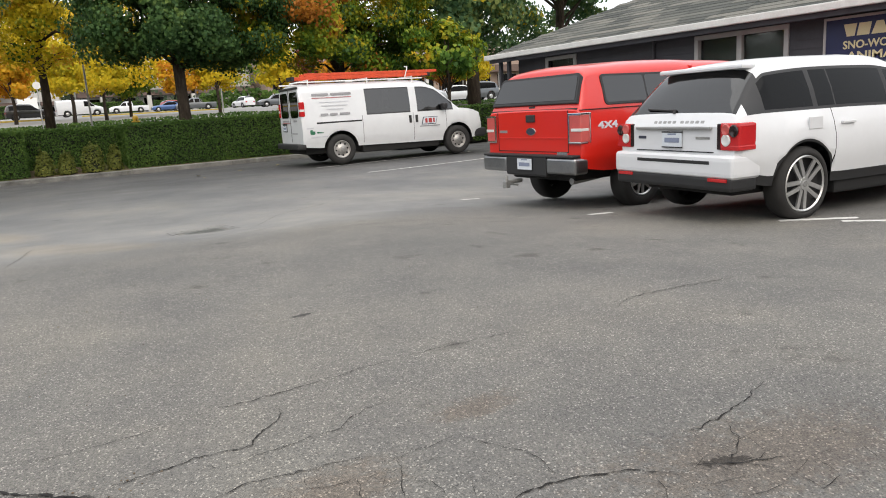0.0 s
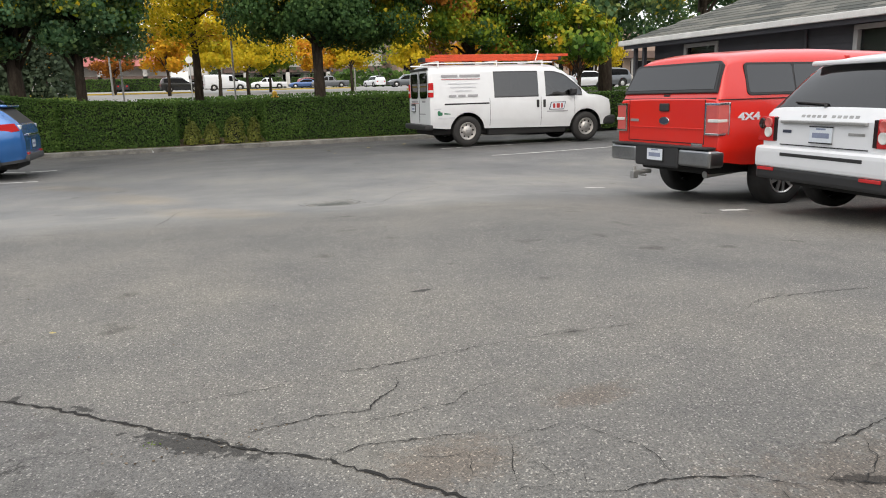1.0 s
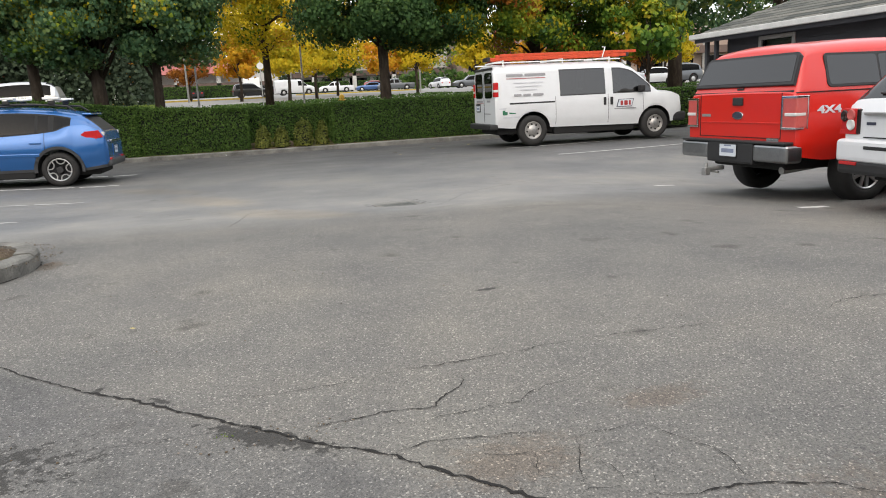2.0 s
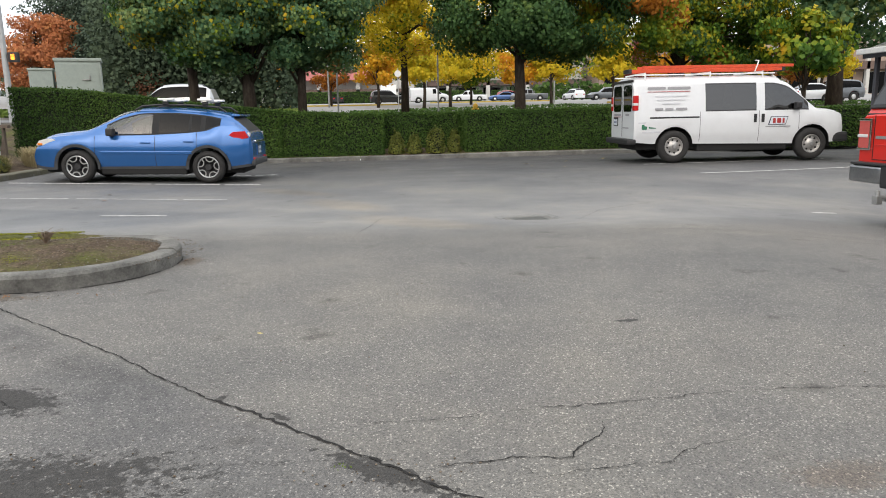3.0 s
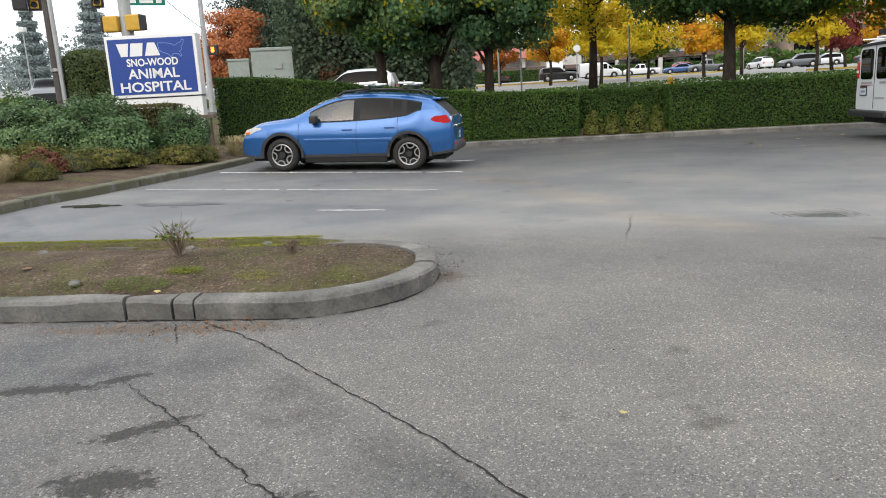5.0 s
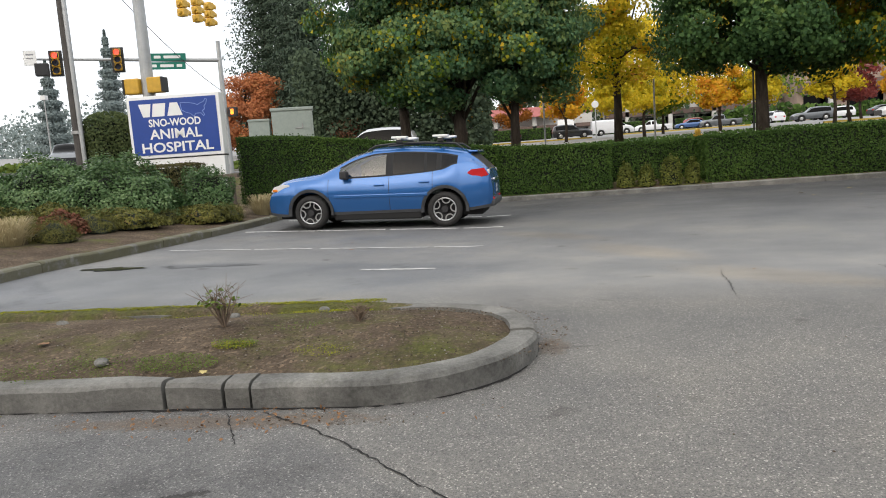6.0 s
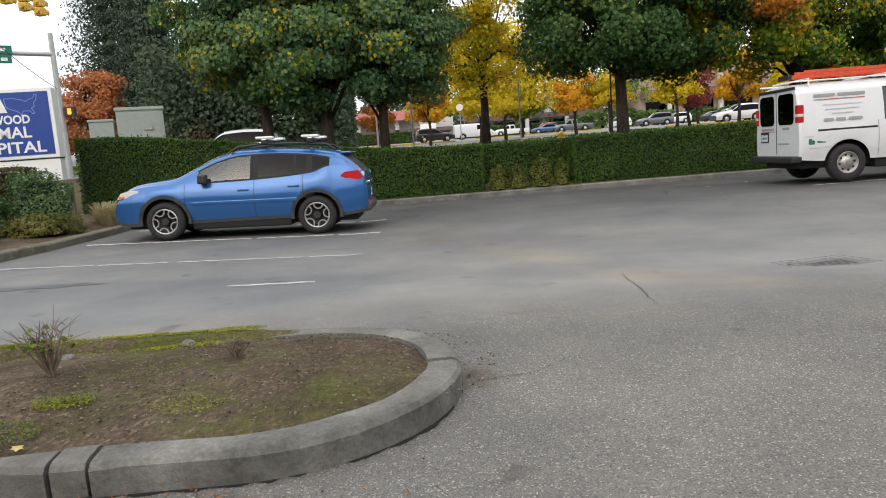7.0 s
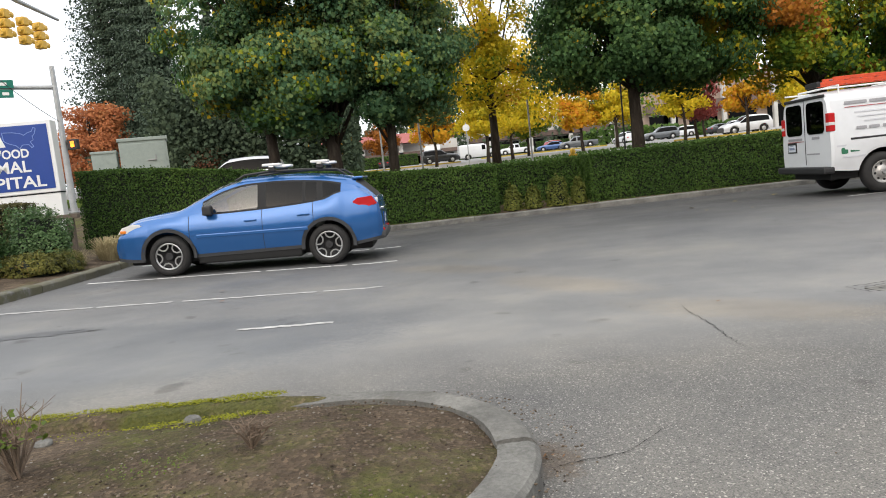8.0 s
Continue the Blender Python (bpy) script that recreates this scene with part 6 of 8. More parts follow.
stripes(suv, [(-0.5, 0, 0.13, 0.03)], facing(-0.953, 0, 0.9, "-x"), "ink")
stripes(suv, [(0.45, 0, 0.2, 0.025)], facing(-0.953, 0, 0.9, "-x"), "dull_metal")
add_plate(suv, -0.96, 0.0, 0.88)
part("wiper", rod((-0.875, 0.05, 1.18), (-0.86, 0.5, 1.2), 0.012, bm=rod((-0.885, 0.05, 1.15), (-0.875, 0.05, 1.19), 0.02)), "black", suv)
part("fuel_flap", rbox(0.0, -0.962, 0.93, 0.2, -0.952, 1.05, 0.004), "white", suv)
add_seats(suv, [(1.35, 2), (0.35, 2)], 0.75, 0.65, "seat", 0.62)

# ---- plants ----
KITE = ((0.0, 0.0), (0.3, 0.45), (0.0, 1.0), (-0.3, 0.45))
MAPLE = ((0.0, 0.0), (0.42, 0.12), (0.3, 0.4), (0.5, 0.62), (0.18, 0.68), (0.0, 1.0), (-0.18, 0.68), (-0.5, 0.62), (-0.3, 0.4), (-0.42, 0.12))
PALM = ((0.0, 0.0), (0.5, 0.3), (0.3, 0.62), (0.0, 1.0), (-0.3, 0.62), (-0.5, 0.3))
NEEDLE = ((-0.05, 0.0), (0.05, 0.0), (0.02, 1.0), (-0.02, 1.0))


def leaf_mesh(name, at, out, size, shape, material, rs, droop=0.3, spread=0.6, parent=None, label="", fold=0.12):
    """Many flat leaves as one mesh: at their places, facing roughly along out."""
    at, out = np.asarray(at, float), np.asarray(out, float)
    n, k = len(at), len(shape)
    nrm = out / np.maximum(np.linalg.norm(out, axis=1, keepdims=True), 1e-6) + rs.normal(0, spread, (n, 3))
    nrm /= np.maximum(np.linalg.norm(nrm, axis=1, keepdims=True), 1e-6)
    up = rs.normal(0, 0.6, (n, 3))
    up[:, 2] -= droop
    v = up - nrm * (up * nrm).sum(1, keepdims=True)
    v /= np.maximum(np.linalg.norm(v, axis=1, keepdims=True), 1e-6)
    u = np.cross(v, nrm)
    s = size * rs.uniform(0.65, 1.25, (n, 1))
    pts = np.empty((n, k, 3))
    for j, (a, b) in enumerate(shape):
        pts[:, j] = at + s * (a * u + (b - 0.4) * v + fold * abs(a) * nrm)
    me = bpy.data.meshes.new(name)
    me.vertices.add(n * k)
    me.vertices.foreach_set("co", pts.reshape(-1))
    me.loops.add(n * k)
    me.loops.foreach_set("vertex_index", np.arange(n * k, dtype=np.int32))
    me.polygons.add(n)
    me.polygons.foreach_set("loop_start", np.arange(0, n * k, k, dtype=np.int32))
    me.update(calc_edges=True)
    me.materials.append(M[material])
    ob = new(name, me)
    if parent:
        ob.parent = parent
    if label:
        ob["label"] = label
    return ob


def ball_points(rs, n, shell=0.0):
    p = rs.normal(0, 1, (n, 3))
    p /= np.linalg.norm(p, axis=1, keepdims=True)
    return p * (shell + (1 - shell) * rs.random((n, 1)) ** (1 / 3))


def tree(name, x, y, height, trunk_r, lobes, material, leaf, count, seed, label, clumps=60, clump_r=0.55, first=0.3, lean=0.0, shape=PALM, category="tree", group="", bark="bark", limbs=16, accents=()):
    """A tapered trunk with limbs to clumps of leaves; lobes: (dx, dy, z, rx, ry, rz) that the crown fills."""
    rs = np.random.RandomState(seed)
    z0 = ground_z(x, y)
    t = thing(name, pose(x, y, z0 - 0.05), label, category, group)
    if y < 35:
        lobes = [(dx, dy, z - 0.85, rx, ry, rz) for dx, dy, z, rx, ry, rz in lobes]
    cl, owner = [], []
    weight = np.array([l[3] * l[4] * l[5] for l in lobes]) ** 0.75
    for k, n in enumerate(np.maximum(2, (clumps * weight / weight.sum()).astype(int))):
        dx, dy, z, rx, ry, rz = lobes[k]
        p = ball_points(rs, n, 0.45) * (rx, ry, rz) + (dx, dy, z)
        cl.append(p)
    cl = np.concatenate(cl)
    mid = np.array([np.mean([l[0] for l in lobes]), np.mean([l[1] for l in lobes]), np.mean([l[2] for l in lobes])])
    top = max(l[2] + l[5] * 0.6 for l in lobes)
    line = [(0, 0, 0)]
    for f in (0.25, 0.5, 0.75, 1.0):
        line.append((lean * f * top + rs.normal(0, 0.05), rs.normal(0, 0.05), f * top))
    bm = tube(line, [trunk_r * q for q in (1.25, 0.95, 0.8, 0.5, 0.12)], 12)
    for c in cl[rs.permutation(len(cl))[:limbs]]:
        f = rs.uniform(first, 0.7)
        base = Vector((lean * f * top, 0, f * top * 0.9))
        c = Vector(c)
        if c.z < base.z + 0.15:
            base.z = max(0.9 * first * top, c.z - 0.6)
        m1 = base.lerp(c, 0.45) + Vector((rs.normal(0, 0.12), rs.normal(0, 0.12), 0.25))
        tube([base, m1, c], [trunk_r * 0.36, trunk_r * 0.2, 0.015], 6, bm)
    part("trunk", bm, bark, t, "dark ridged bark" if bark == "bark" else "", smooth=True)

    def foliage(centres, n, mat, nm, lab):
        own = rs.randint(0, len(centres), n)
        p = ball_points(rs, n, 0.25) * (clump_r * 1.25, clump_r * 1.25, clump_r * 0.8) * rs.uniform(0.7, 1.3, (n, 1))
        at = centres[own] + p
        out = p + 0.35 * (centres[own] - mid) + (0, 0, 0.25 * clump_r)
        ob = leaf_mesh(nm, at, out, leaf, shape, mat, rs, 0.5, 0.45, t, lab)
        if nm == "crown_patch":
            ob["kind"] = "stuff"

    foliage(cl, count, material, "crown", "")
    for mat, n, share, lab in accents:
        pick = cl[rs.permutation(len(cl))[: max(1, int(share * len(cl)))]]
        foliage(pick, n, mat, "crown_patch", lab)
    return t


# three dark maples behind the blue car
tree("maple_tree", -4.95, 25.0, 9, 0.17, [(-0.5, -0.2, 5.2, 1.5, 1.9, 1.6), (-0.2, 0, 7.0, 2.5, 2.3, 2.4), (0.9, -0.3, 4.9, 1.6, 1.8, 1.5)], "maple", 0.12, 50000, 11, "large dark green maple with a few yellowing leaves", 110, 0.5, 0.24, -0.02, accents=(("yellow", 2800, 0.15, "yellowing leaves"), ("turning", 5000, 0.25, "olive turning leaves")), limbs=30)
tree("maple_tree", -3.2, 25.2, 9, 0.21, [(-0.3, -0.4, 4.8, 1.8, 1.8, 1.5), (0.3, 0, 6.8, 2.7, 2.3, 2.6)], "maple", 0.12, 50000, 12, "large dark green maple behind a clipped hedge", 100, 0.5, 0.24, 0.0, accents=(("yellow", 2600, 0.14, "yellow leaf clusters"), ("turning", 3500, 0.2, "olive turning leaves")), limbs=28)
tree("maple_tree", -1.52, 25.3, 9, 0.15, [(0.5, -0.3, 4.7, 1.8, 1.8, 1.5), (0.4, 0, 6.8, 2.4, 2.2, 2.6)], "maple", 0.12, 46000, 13, "large dark green maple with drooping lower branches", 90, 0.5, 0.24, 0.02, accents=(("yellow", 1300, 0.12, "yellow leaf clusters"), ("turning", 3000, 0.2, "olive turning leaves")), limbs=28)
# slim yellow tree, broad green maple, and the turning maples over the van
tree("yellow_tree", 2.35, 30.0, 9, 0.15, [(-0.1, 0, 4.6, 1.7, 1.6, 1.7), (0.1, 0, 7.0, 1.9, 1.7, 2.2)], "yellow", 0.115, 12500, 14, "slim tree with sparse yellow autumn leaves", 75, 0.42, 0.35, 0.0, limbs=36, accents=(("turning", 3000, 0.4, "yellow-green leaves"), ("amber_tree", 900, 0.15, "orange leaves")))
tree("maple_tree", 6.15, 25.4, 9, 0.19, [(-1.0, -0.3, 5.2, 2.4, 2.0, 1.5), (1.5, -0.2, 5.1, 2.4, 2.0, 1.5), (0.3, 0, 7.0, 3.4, 2.6, 2.0)], "green_maple", 0.12, 60000, 15, "broad green maple on a stout straight trunk", 120, 0.55, 0.36, 0.0, accents=(("yellow", 700, 0.08, "scattered yellow leaves"), ("turning", 1800, 0.1, "olive turning leaves")), limbs=28)
tree("maple_tree", 12.6, 26.6, 9, 0.2, [(-2.0, -0.6, 4.7, 2.6, 2.0, 1.4), (1.4, -0.4, 4.3, 2.8, 2.0, 1.5), (0, 0, 6.8, 4.0, 2.6, 2.0)], "turning", 0.135, 54000, 16, "maple turning from green to yellow and orange", 130, 0.55, 0.33, 0.0, accents=(("green_maple", 6000, 0.25, "still green leaves"), ("rusty_maple", 1800, 0.1, "orange leaf sprays")), limbs=28)
tree("maple_tree", 14.2, 28.6, 9, 0.16, [(-3.9, -4.2, 4.75, 1.5, 0.9, 0.5), (-3.6, -3.2, 6.0, 2.0, 1.2, 0.8), (-3.4, -0.4, 7.6, 2.4, 1.8, 1.6), (0, 0, 7.5, 2.0, 1.8, 1.5)], "rusty_maple", 0.125, 18000, 17, "maple with rusty orange autumn leaves", 60, 0.55, 0.4, 0.0)
tree("slim_tree", 16.3, 24.4, 6, 0.08, [(0, 0, 4.1, 1.3, 1.2, 1.1)], "turning", 0.2, 1900, 18, "slim young tree with yellow-green leaves by the building", 30, 0.4, 0.4)
tree("dark_tree", 21.5, 30.0, 12, 0.3, [(0, 0, 5.5, 4.0, 3.0, 2.6), (-1, 0, 9, 4.2, 3.2, 3.5)], "maple", 0.22, 30000, 19, "tall dark tree behind the clinic roof", 90, 0.7, 0.3, accents=(("yellow", 500, 0.08, "yellow sprays"),))
tree("dark_tree", 30.0, 33.0, 12, 0.3, [(0, 0, 6.5, 4.5, 3.0, 3.6), (0, 0, 10, 4.2, 3.2, 3.5)], "maple", 0.22, 26000, 20, "tall dark tree beyond the clinic", 80, 0.75, 0.3)


def conifer(x, y, height, radius, seed, material="conifer", count=9000, leaf=0.3, label="tall dark conifer across the street"):
    rs = np.random.RandomState(seed)
    t = thing("conifer", pose(x, y, ground_z(x, y) - 0.1), label, "tree", "far conifers")
    part("trunk", rod((0, 0, 0), (0, 0, height * 0.97), radius * 0.1, 0.03), "bark", t)
    tiers = int(height * 2.2)
    tz = rs.uniform(0.08, 1.0, count)
    ang = rs.randint(0, 11, count) * (2 * math.pi / 11) + rs.normal(0, 0.16, count) + np.floor(tz * tiers) * 1.7
    rr = radius * (1.02 - tz) * (0.25 + 0.75 * rs.random(count)) * (0.75 + 0.25 * np.sin(np.floor(tz * tiers) * 2.1))
    at = np.stack([rr * np.cos(ang), rr * np.sin(ang), height * tz - 0.22 * rr], -1)
    leaf_mesh("crown", at, np.stack([np.cos(ang), np.sin(ang), 0.6 + 0 * ang], -1), leaf, KITE, material, rs, 0.6, 0.5, t)
    return t


conifer(-16.6, 55.0, 16, 3.6, 31)
conifer(-14.0, 60.0, 15, 4.0, 32)
conifer(-20.6, 68.0, 27, 6.0, 33, count=26000)
conifer(-27.5, 77.0, 37, 7.0, 37, count=40000)
conifer(-24.0, 74.0, 30, 6.5, 38, count=32000)
conifer(-12.5, 56.0, 13, 3.8, 34)
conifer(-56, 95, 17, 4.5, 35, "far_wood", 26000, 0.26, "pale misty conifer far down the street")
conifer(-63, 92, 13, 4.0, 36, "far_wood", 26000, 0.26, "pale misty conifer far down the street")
tree("flame_tree", -26.5, 67.0, 9, 0.25, [(0, 0, 3.6, 3.2, 2.4, 2.6), (0.8, 0, 6.0, 2.4, 1.8, 2.6)], "flame", 0.22, 16000, 41, "flame orange autumn tree across the street", 70, 0.8, 0.2)
tree("amber_shrub_tree", -12.3, 47.5, 5, 0.12, [(0, 0, 1.8, 0.9, 0.9, 0.8)], "rust", 0.12, 2200, 42, "low russet tree behind a grey cabinet", 30, 0.6, 0.2)

# small autumn trees in rows across the far car park
FAR_TREES = [(2.4, 63, "amber_tree"), (5.6, 55, "yellow"), (8.3, 60, "yellow"), (12.0, 72, "turning"), (14.7, 62.4, "amber_tree"), (17.2, 61, "yellow"), (21.6, 58, "yellow"), (24.4, 62, "crimson"), (26.4, 57.5, "amber_tree"), (29.8, 56, "yellow"), (33.5, 58, "yellow"), (38.5, 60, "rusty_maple"), (44, 62, "yellow"), (-2.0, 78, "rusty_maple"), (-6.5, 64, "amber_tree"), (31, 75, "crimson"), (51, 60, "amber_tree"), (36, 52, "yellow")]
made_trees = {}
for k, (x, y, mat) in enumerate(FAR_TREES):
    if mat not in made_trees:
        made_trees[mat] = tree("street_tree", x, y, 6, 0.12, [(0, 0, 3.0, 1.7, 1.7, 1.0), (0, 0, 4.5, 1.3, 1.3, 1.2)], mat, 0.24, 3000, 50 + k, "small " + {"yellow": "yellow", "amber_tree": "amber", "crimson": "crimson", "turning": "yellow-green", "rusty_maple": "russet"}[mat] + " autumn tree in the far car park", 34, 0.5, 0.38, category="tree", group="far car park trees", limbs=10)
    else:
        copy_thing(made_trees[mat], pose(x, y, ground_z(x, y) - 0.05, 0, 0, 47 * k))


def wood(name, x0, x1, y0, y1, z_top, count, leaf, material, seed, label, base=0.0):
    """A mass of far foliage with an uneven skyline."""
    rs = np.random.RandomState(seed)
    n = count
    x = rs.uniform(x0, x1, n)
    y = rs.uniform(y0, y1, n)
    sky_line = np.array([z_top * (0.72 + 0.4 * noise.noise((xx * 0.07 + seed, seed * 3.1, 0)) + 0.22 * noise.noise((xx * 0.4, yy * 0.2, seed))) for xx, yy in zip(x, y)])
    z = np.array([ground_z(a, b) for a, b in zip(x, y)]) + base + rs.random(n) ** 0.8 * sky_line
    at = np.stack([x, y, z], -1)
    out = np.stack([rs.normal(0, 0.5, n), -np.ones(n), 0.5 + 0 * x], -1)
    return tagged(leaf_mesh(name, at, out, leaf, PALM, material, rs, 0.3, 0.7), label, "woodland", "", "stuff")


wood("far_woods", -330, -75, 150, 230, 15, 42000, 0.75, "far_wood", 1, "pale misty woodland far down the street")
wood("far_woods", -70, 140, 150, 190, 13, 30000, 0.8, "shadow_wood", 2, "distant mixed woodland behind the shops")
wood("shaded_thicket", -15.5, -3.2, 46.0, 53, 9.5, 23000, 0.26, "shadow_wood", 3, "dark thicket behind the maples")
wood("autumn_grove", 0.5, 17, 66, 70, 12, 11000, 0.26, "yellow", 23, "yellow autumn trees massed across the street", 2.6)
wood("autumn_grove", 2, 30, 72, 76, 13, 14000, 0.28, "turning", 24, "yellow-green autumn trees behind the far car park", 2.6)
wood("far_hedge", 30, 62, 118, 119, 3, 900, 0.8, "hedge", 4, "far dark hedge by the shops")
wood("roadside_shrubs", 0, 40, 45.2, 46.4, 0.42, 7000, 0.12, "hedge", 5, "low mixed shrubs along the far pavement")
wood("roadside_shrubs", -45, -18, 41.5, 44, 0.7, 2500, 0.4, "weed", 6, "bright green verge plants across the street")
wood("bank_plants", -9, -3, 41.5, 45, 0.5, 900, 0.3, "weed", 7, "green bank plants across the street")


# ---- clipped hedges ----
def hedge(name, x0, x1, y0, y1, tops, seed, material, leaf, density, label, base=0.1, turn=0.0, at=None, rough=0.05):
    """A clipped hedge: a core painted near-black as inner shade, in a coat of small leaves; tops: heights from x0 to
    x1.
    """
    rs = np.random.RandomState(seed)
    h = thing(name, at or pose(0, 0, 0), label, "hedge")

    def top(x):
        return np.interp(x, np.linspace(x0, x1, len(tops)), tops)

    n = 24
    xs = np.linspace(x0 + 0.08, x1 - 0.08, n)
    ring = lambda x, i: [(x, y0 + 0.1, base), (x, y0 + 0.1, top(x) - 0.1), (x, y1 - 0.1, top(x) - 0.1), (x, y1 - 0.1, base)]
    verts, faces = [], []
    for i, x in enumerate(xs):
        verts += ring(x, i)
    for i in range(n - 1):
        for j in range(3):
            a = 4 * i + j
            faces.append((a, a + 4, a + 5, a + 1))
    faces += [(0, 1, 2, 3), tuple(4 * (n - 1) + j for j in (3, 2, 1, 0))]
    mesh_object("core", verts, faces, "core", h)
    L, W, H = x1 - x0, y1 - y0, float(np.mean(tops)) - base
    pts, outs = [], []
    for area, kind in ((L * H, "front"), (L * W, "top"), (W * H, "left"), (W * H, "right")):
        m = int(area * density)
        u, v, d = rs.random(m), rs.random(m), np.abs(rs.normal(0, rough, m))
        x = x0 + u * L
        if kind == "front":
            wav = 0.05 * np.array([noise.noise((a * 1.3, b * 2.5, seed)) for a, b in zip(x, v)])
            p = np.stack([x, y0 + d + wav, base + v * (top(x) - base)], -1)
            o = np.tile((0, -1, 0.25), (m, 1))
        elif kind == "top":
            p = np.stack([x, y0 + v * W, top(x) - d + 0.05 * np.array([noise.noise((a * 1.1, b, seed)) for a, b in zip(x, v)])], -1)
            o = np.tile((0, -0.15, 1), (m, 1))
        else:
            xx = x0 if kind == "left" else x1
            p = np.stack([xx + (d if kind == "left" else -d), y0 + u * W, base + v * (top(xx) - base)], -1)
            o = np.tile((-1 if kind == "left" else 1, 0, 0.2), (m, 1))
        pts.append(p)
        outs.append(o)
    stray = rs.randint(0, sum(map(len, pts)), int(0.03 * sum(map(len, pts))))
    P, O = np.concatenate(pts), np.concatenate(outs)
    P[stray] += O[stray] * rs.uniform(0.02, 0.09, (len(stray), 1))
    leaf_mesh("foliage", P, O, leaf, KITE, material, rs, -0.2, 0.75, h)
    return h


hedge("clipped_hedge", -2.05, 1.12, 22.25, 23.5, [1.55, 1.46, 1.4], 61, "hedge", 0.062, 1575, "clipped dark green box hedge along the kerb")
hedge("clipped_hedge", 1.1, 3.7, 23.35, 24.2, [1.42, 1.42], 62, "hedge", 0.062, 1575, "recessed stretch of clipped green hedge")
hedge("clipped_hedge", 3.66, 12.0, 22.3, 23.6, [1.42, 1.45, 1.5, 1.45], 63, "hedge", 0.062, 1575, "long clipped dark green hedge along the kerb")
hedge("clipped_hedge", 12.05, 17.5, 21.0, 22.0, [1.35, 1.35], 64, "hedge", 0.09, 600, "clipped hedge beyond the parked van")
hedge("clipped_hedge", -9.6, -2.0, 22.2, 23.6, [2.35, 2.25, 2.0, 1.75, 1.55], 65, "hedge", 0.062, 1487, "tall clipped hedge stepping down behind the blue car")
hedge("low_hedge", -12.9, -9.4, 18.95, 19.75, [1.62, 1.66, 1.62], 66, "boxwood", 0.06, 1300, "low clipped brownish hedge before the sign", 0.5)


def bush(name, x, y, rx, ry, z, h, count, leaf, material, seed, label, shape=KITE, clumps=26, category="shrub"):
    rs = np.random.RandomState(seed)
    z0 = max(ground_z(x, y), z)
    t = thing(name, pose(x, y, z0), label, category)

    def lump(d):
        return 1 + 0.42 * np.array([noise.noise((a * 2.3 + seed, b * 2.3, c * 2.3)) for a, b, c in d])

    d = rs.normal(0, 1, (count, 3))
    d[:, 2] = np.abs(d[:, 2]) * 0.9 - 0.12
    d /= np.linalg.norm(d, axis=1, keepdims=True)
    depth = 1 - np.abs(rs.normal(0, 0.07, count)) + 0.1 * (rs.random(count) ** 6)
    at = d * (lump(d) * depth)[:, None] * (rx, ry, h * 0.92) + (0, 0, 0.04)
    at[:, 2] = np.maximum(at[:, 2], 0.02)
    # near-black core stands for the shade inside the bush
    bm = bmesh.new()
    bmesh.ops.create_icosphere(bm, subdivisions=2, radius=1.0)
    for v in bm.verts:
        q = v.co.normalized()
        k = 0.84 * float(lump([q])[0])
        v.co = Vector((q.x * rx * k, q.y * ry * k, max(-0.03, q.z * h * 0.92 * k)))
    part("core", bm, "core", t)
    leaf_mesh("foliage", at, d + (0, 0, 0.35), leaf, shape, material, rs, -0.1, 0.5, t)
    return t


bush("laurel_bush", -9.75, 15.95, 1.25, 1.0, 0.2, 1.2, 17000, 0.075, "rhodo", 71, "broad glossy green laurel bush in the bed")
bush("laurel_bush", -11.5, 16.3, 1.2, 1.05, 0.2, 1.1, 15000, 0.075, "rhodo", 75, "full glossy green laurel bush in a row of laurels")
bush("laurel_bush", -8.4, 17.25, 0.64, 0.6, 0.2, 1.18, 9000, 0.06, "rhodo", 73, "rounded green shrub beside a timber post")
bush("laurel_bush", -13.3, 15.7, 1.3, 1.1, 0.2, 1.0, 14000, 0.075, "rhodo", 74, "glossy green laurel bush at the bed's edge")
bush("laurel_bush", -10.6, 17.3, 1.0, 0.9, 0.2, 1.15, 11000, 0.075, "rhodo", 72, "rounded green laurel bush before a low hedge")
for k, (x, y, r, mat, lab) in enumerate(((-8.1, 16.2, 0.62, "heather", "low olive heather mound in the bed"), (-7.75, 16.7, 0.4, "heather", "low olive heather mound by the kerb"), (-8.9, 14.8, 0.75, "heather", "spreading brown-green heather on bare soil"), (-8.75, 15.6, 0.5, "heather", "spreading brown-green heather on bare soil"),
                                         (-9.35, 13.5, 0.45, "rust", "russet heather mound by the kerb"), (-9.1, 14.0, 0.5, "heather", "green heather mound by the kerb"), (-10.3, 13.4, 0.6, "heather", "green heather mound in the bed"), (-8.95, 12.7, 0.42, "heather", "low heather creeping to the kerb"), (-10.2, 14.5, 0.6, "heather", "low heather under the laurel"))):
    bush("heather_mound", x, y, r, r * 0.8, 0.1, 0.36, 3000, 0.065, mat, 80 + k, lab, NEEDLE if k % 2 else KITE, 20)
for k, (x, y, h, r) in enumerate(((1.5, 22.42, 0.7, 0.24), (2.06, 22.38, 0.62, 0.22), (2.72, 22.42, 0.82, 0.29), (3.32, 22.44, 0.66, 0.2))):
    bush("small_shrub", x, y, r, r * 0.8, 0.1, h, 1300, 0.075, "olive", 95 + k, "small sparse shrub in the hedge recess", KITE, 12)


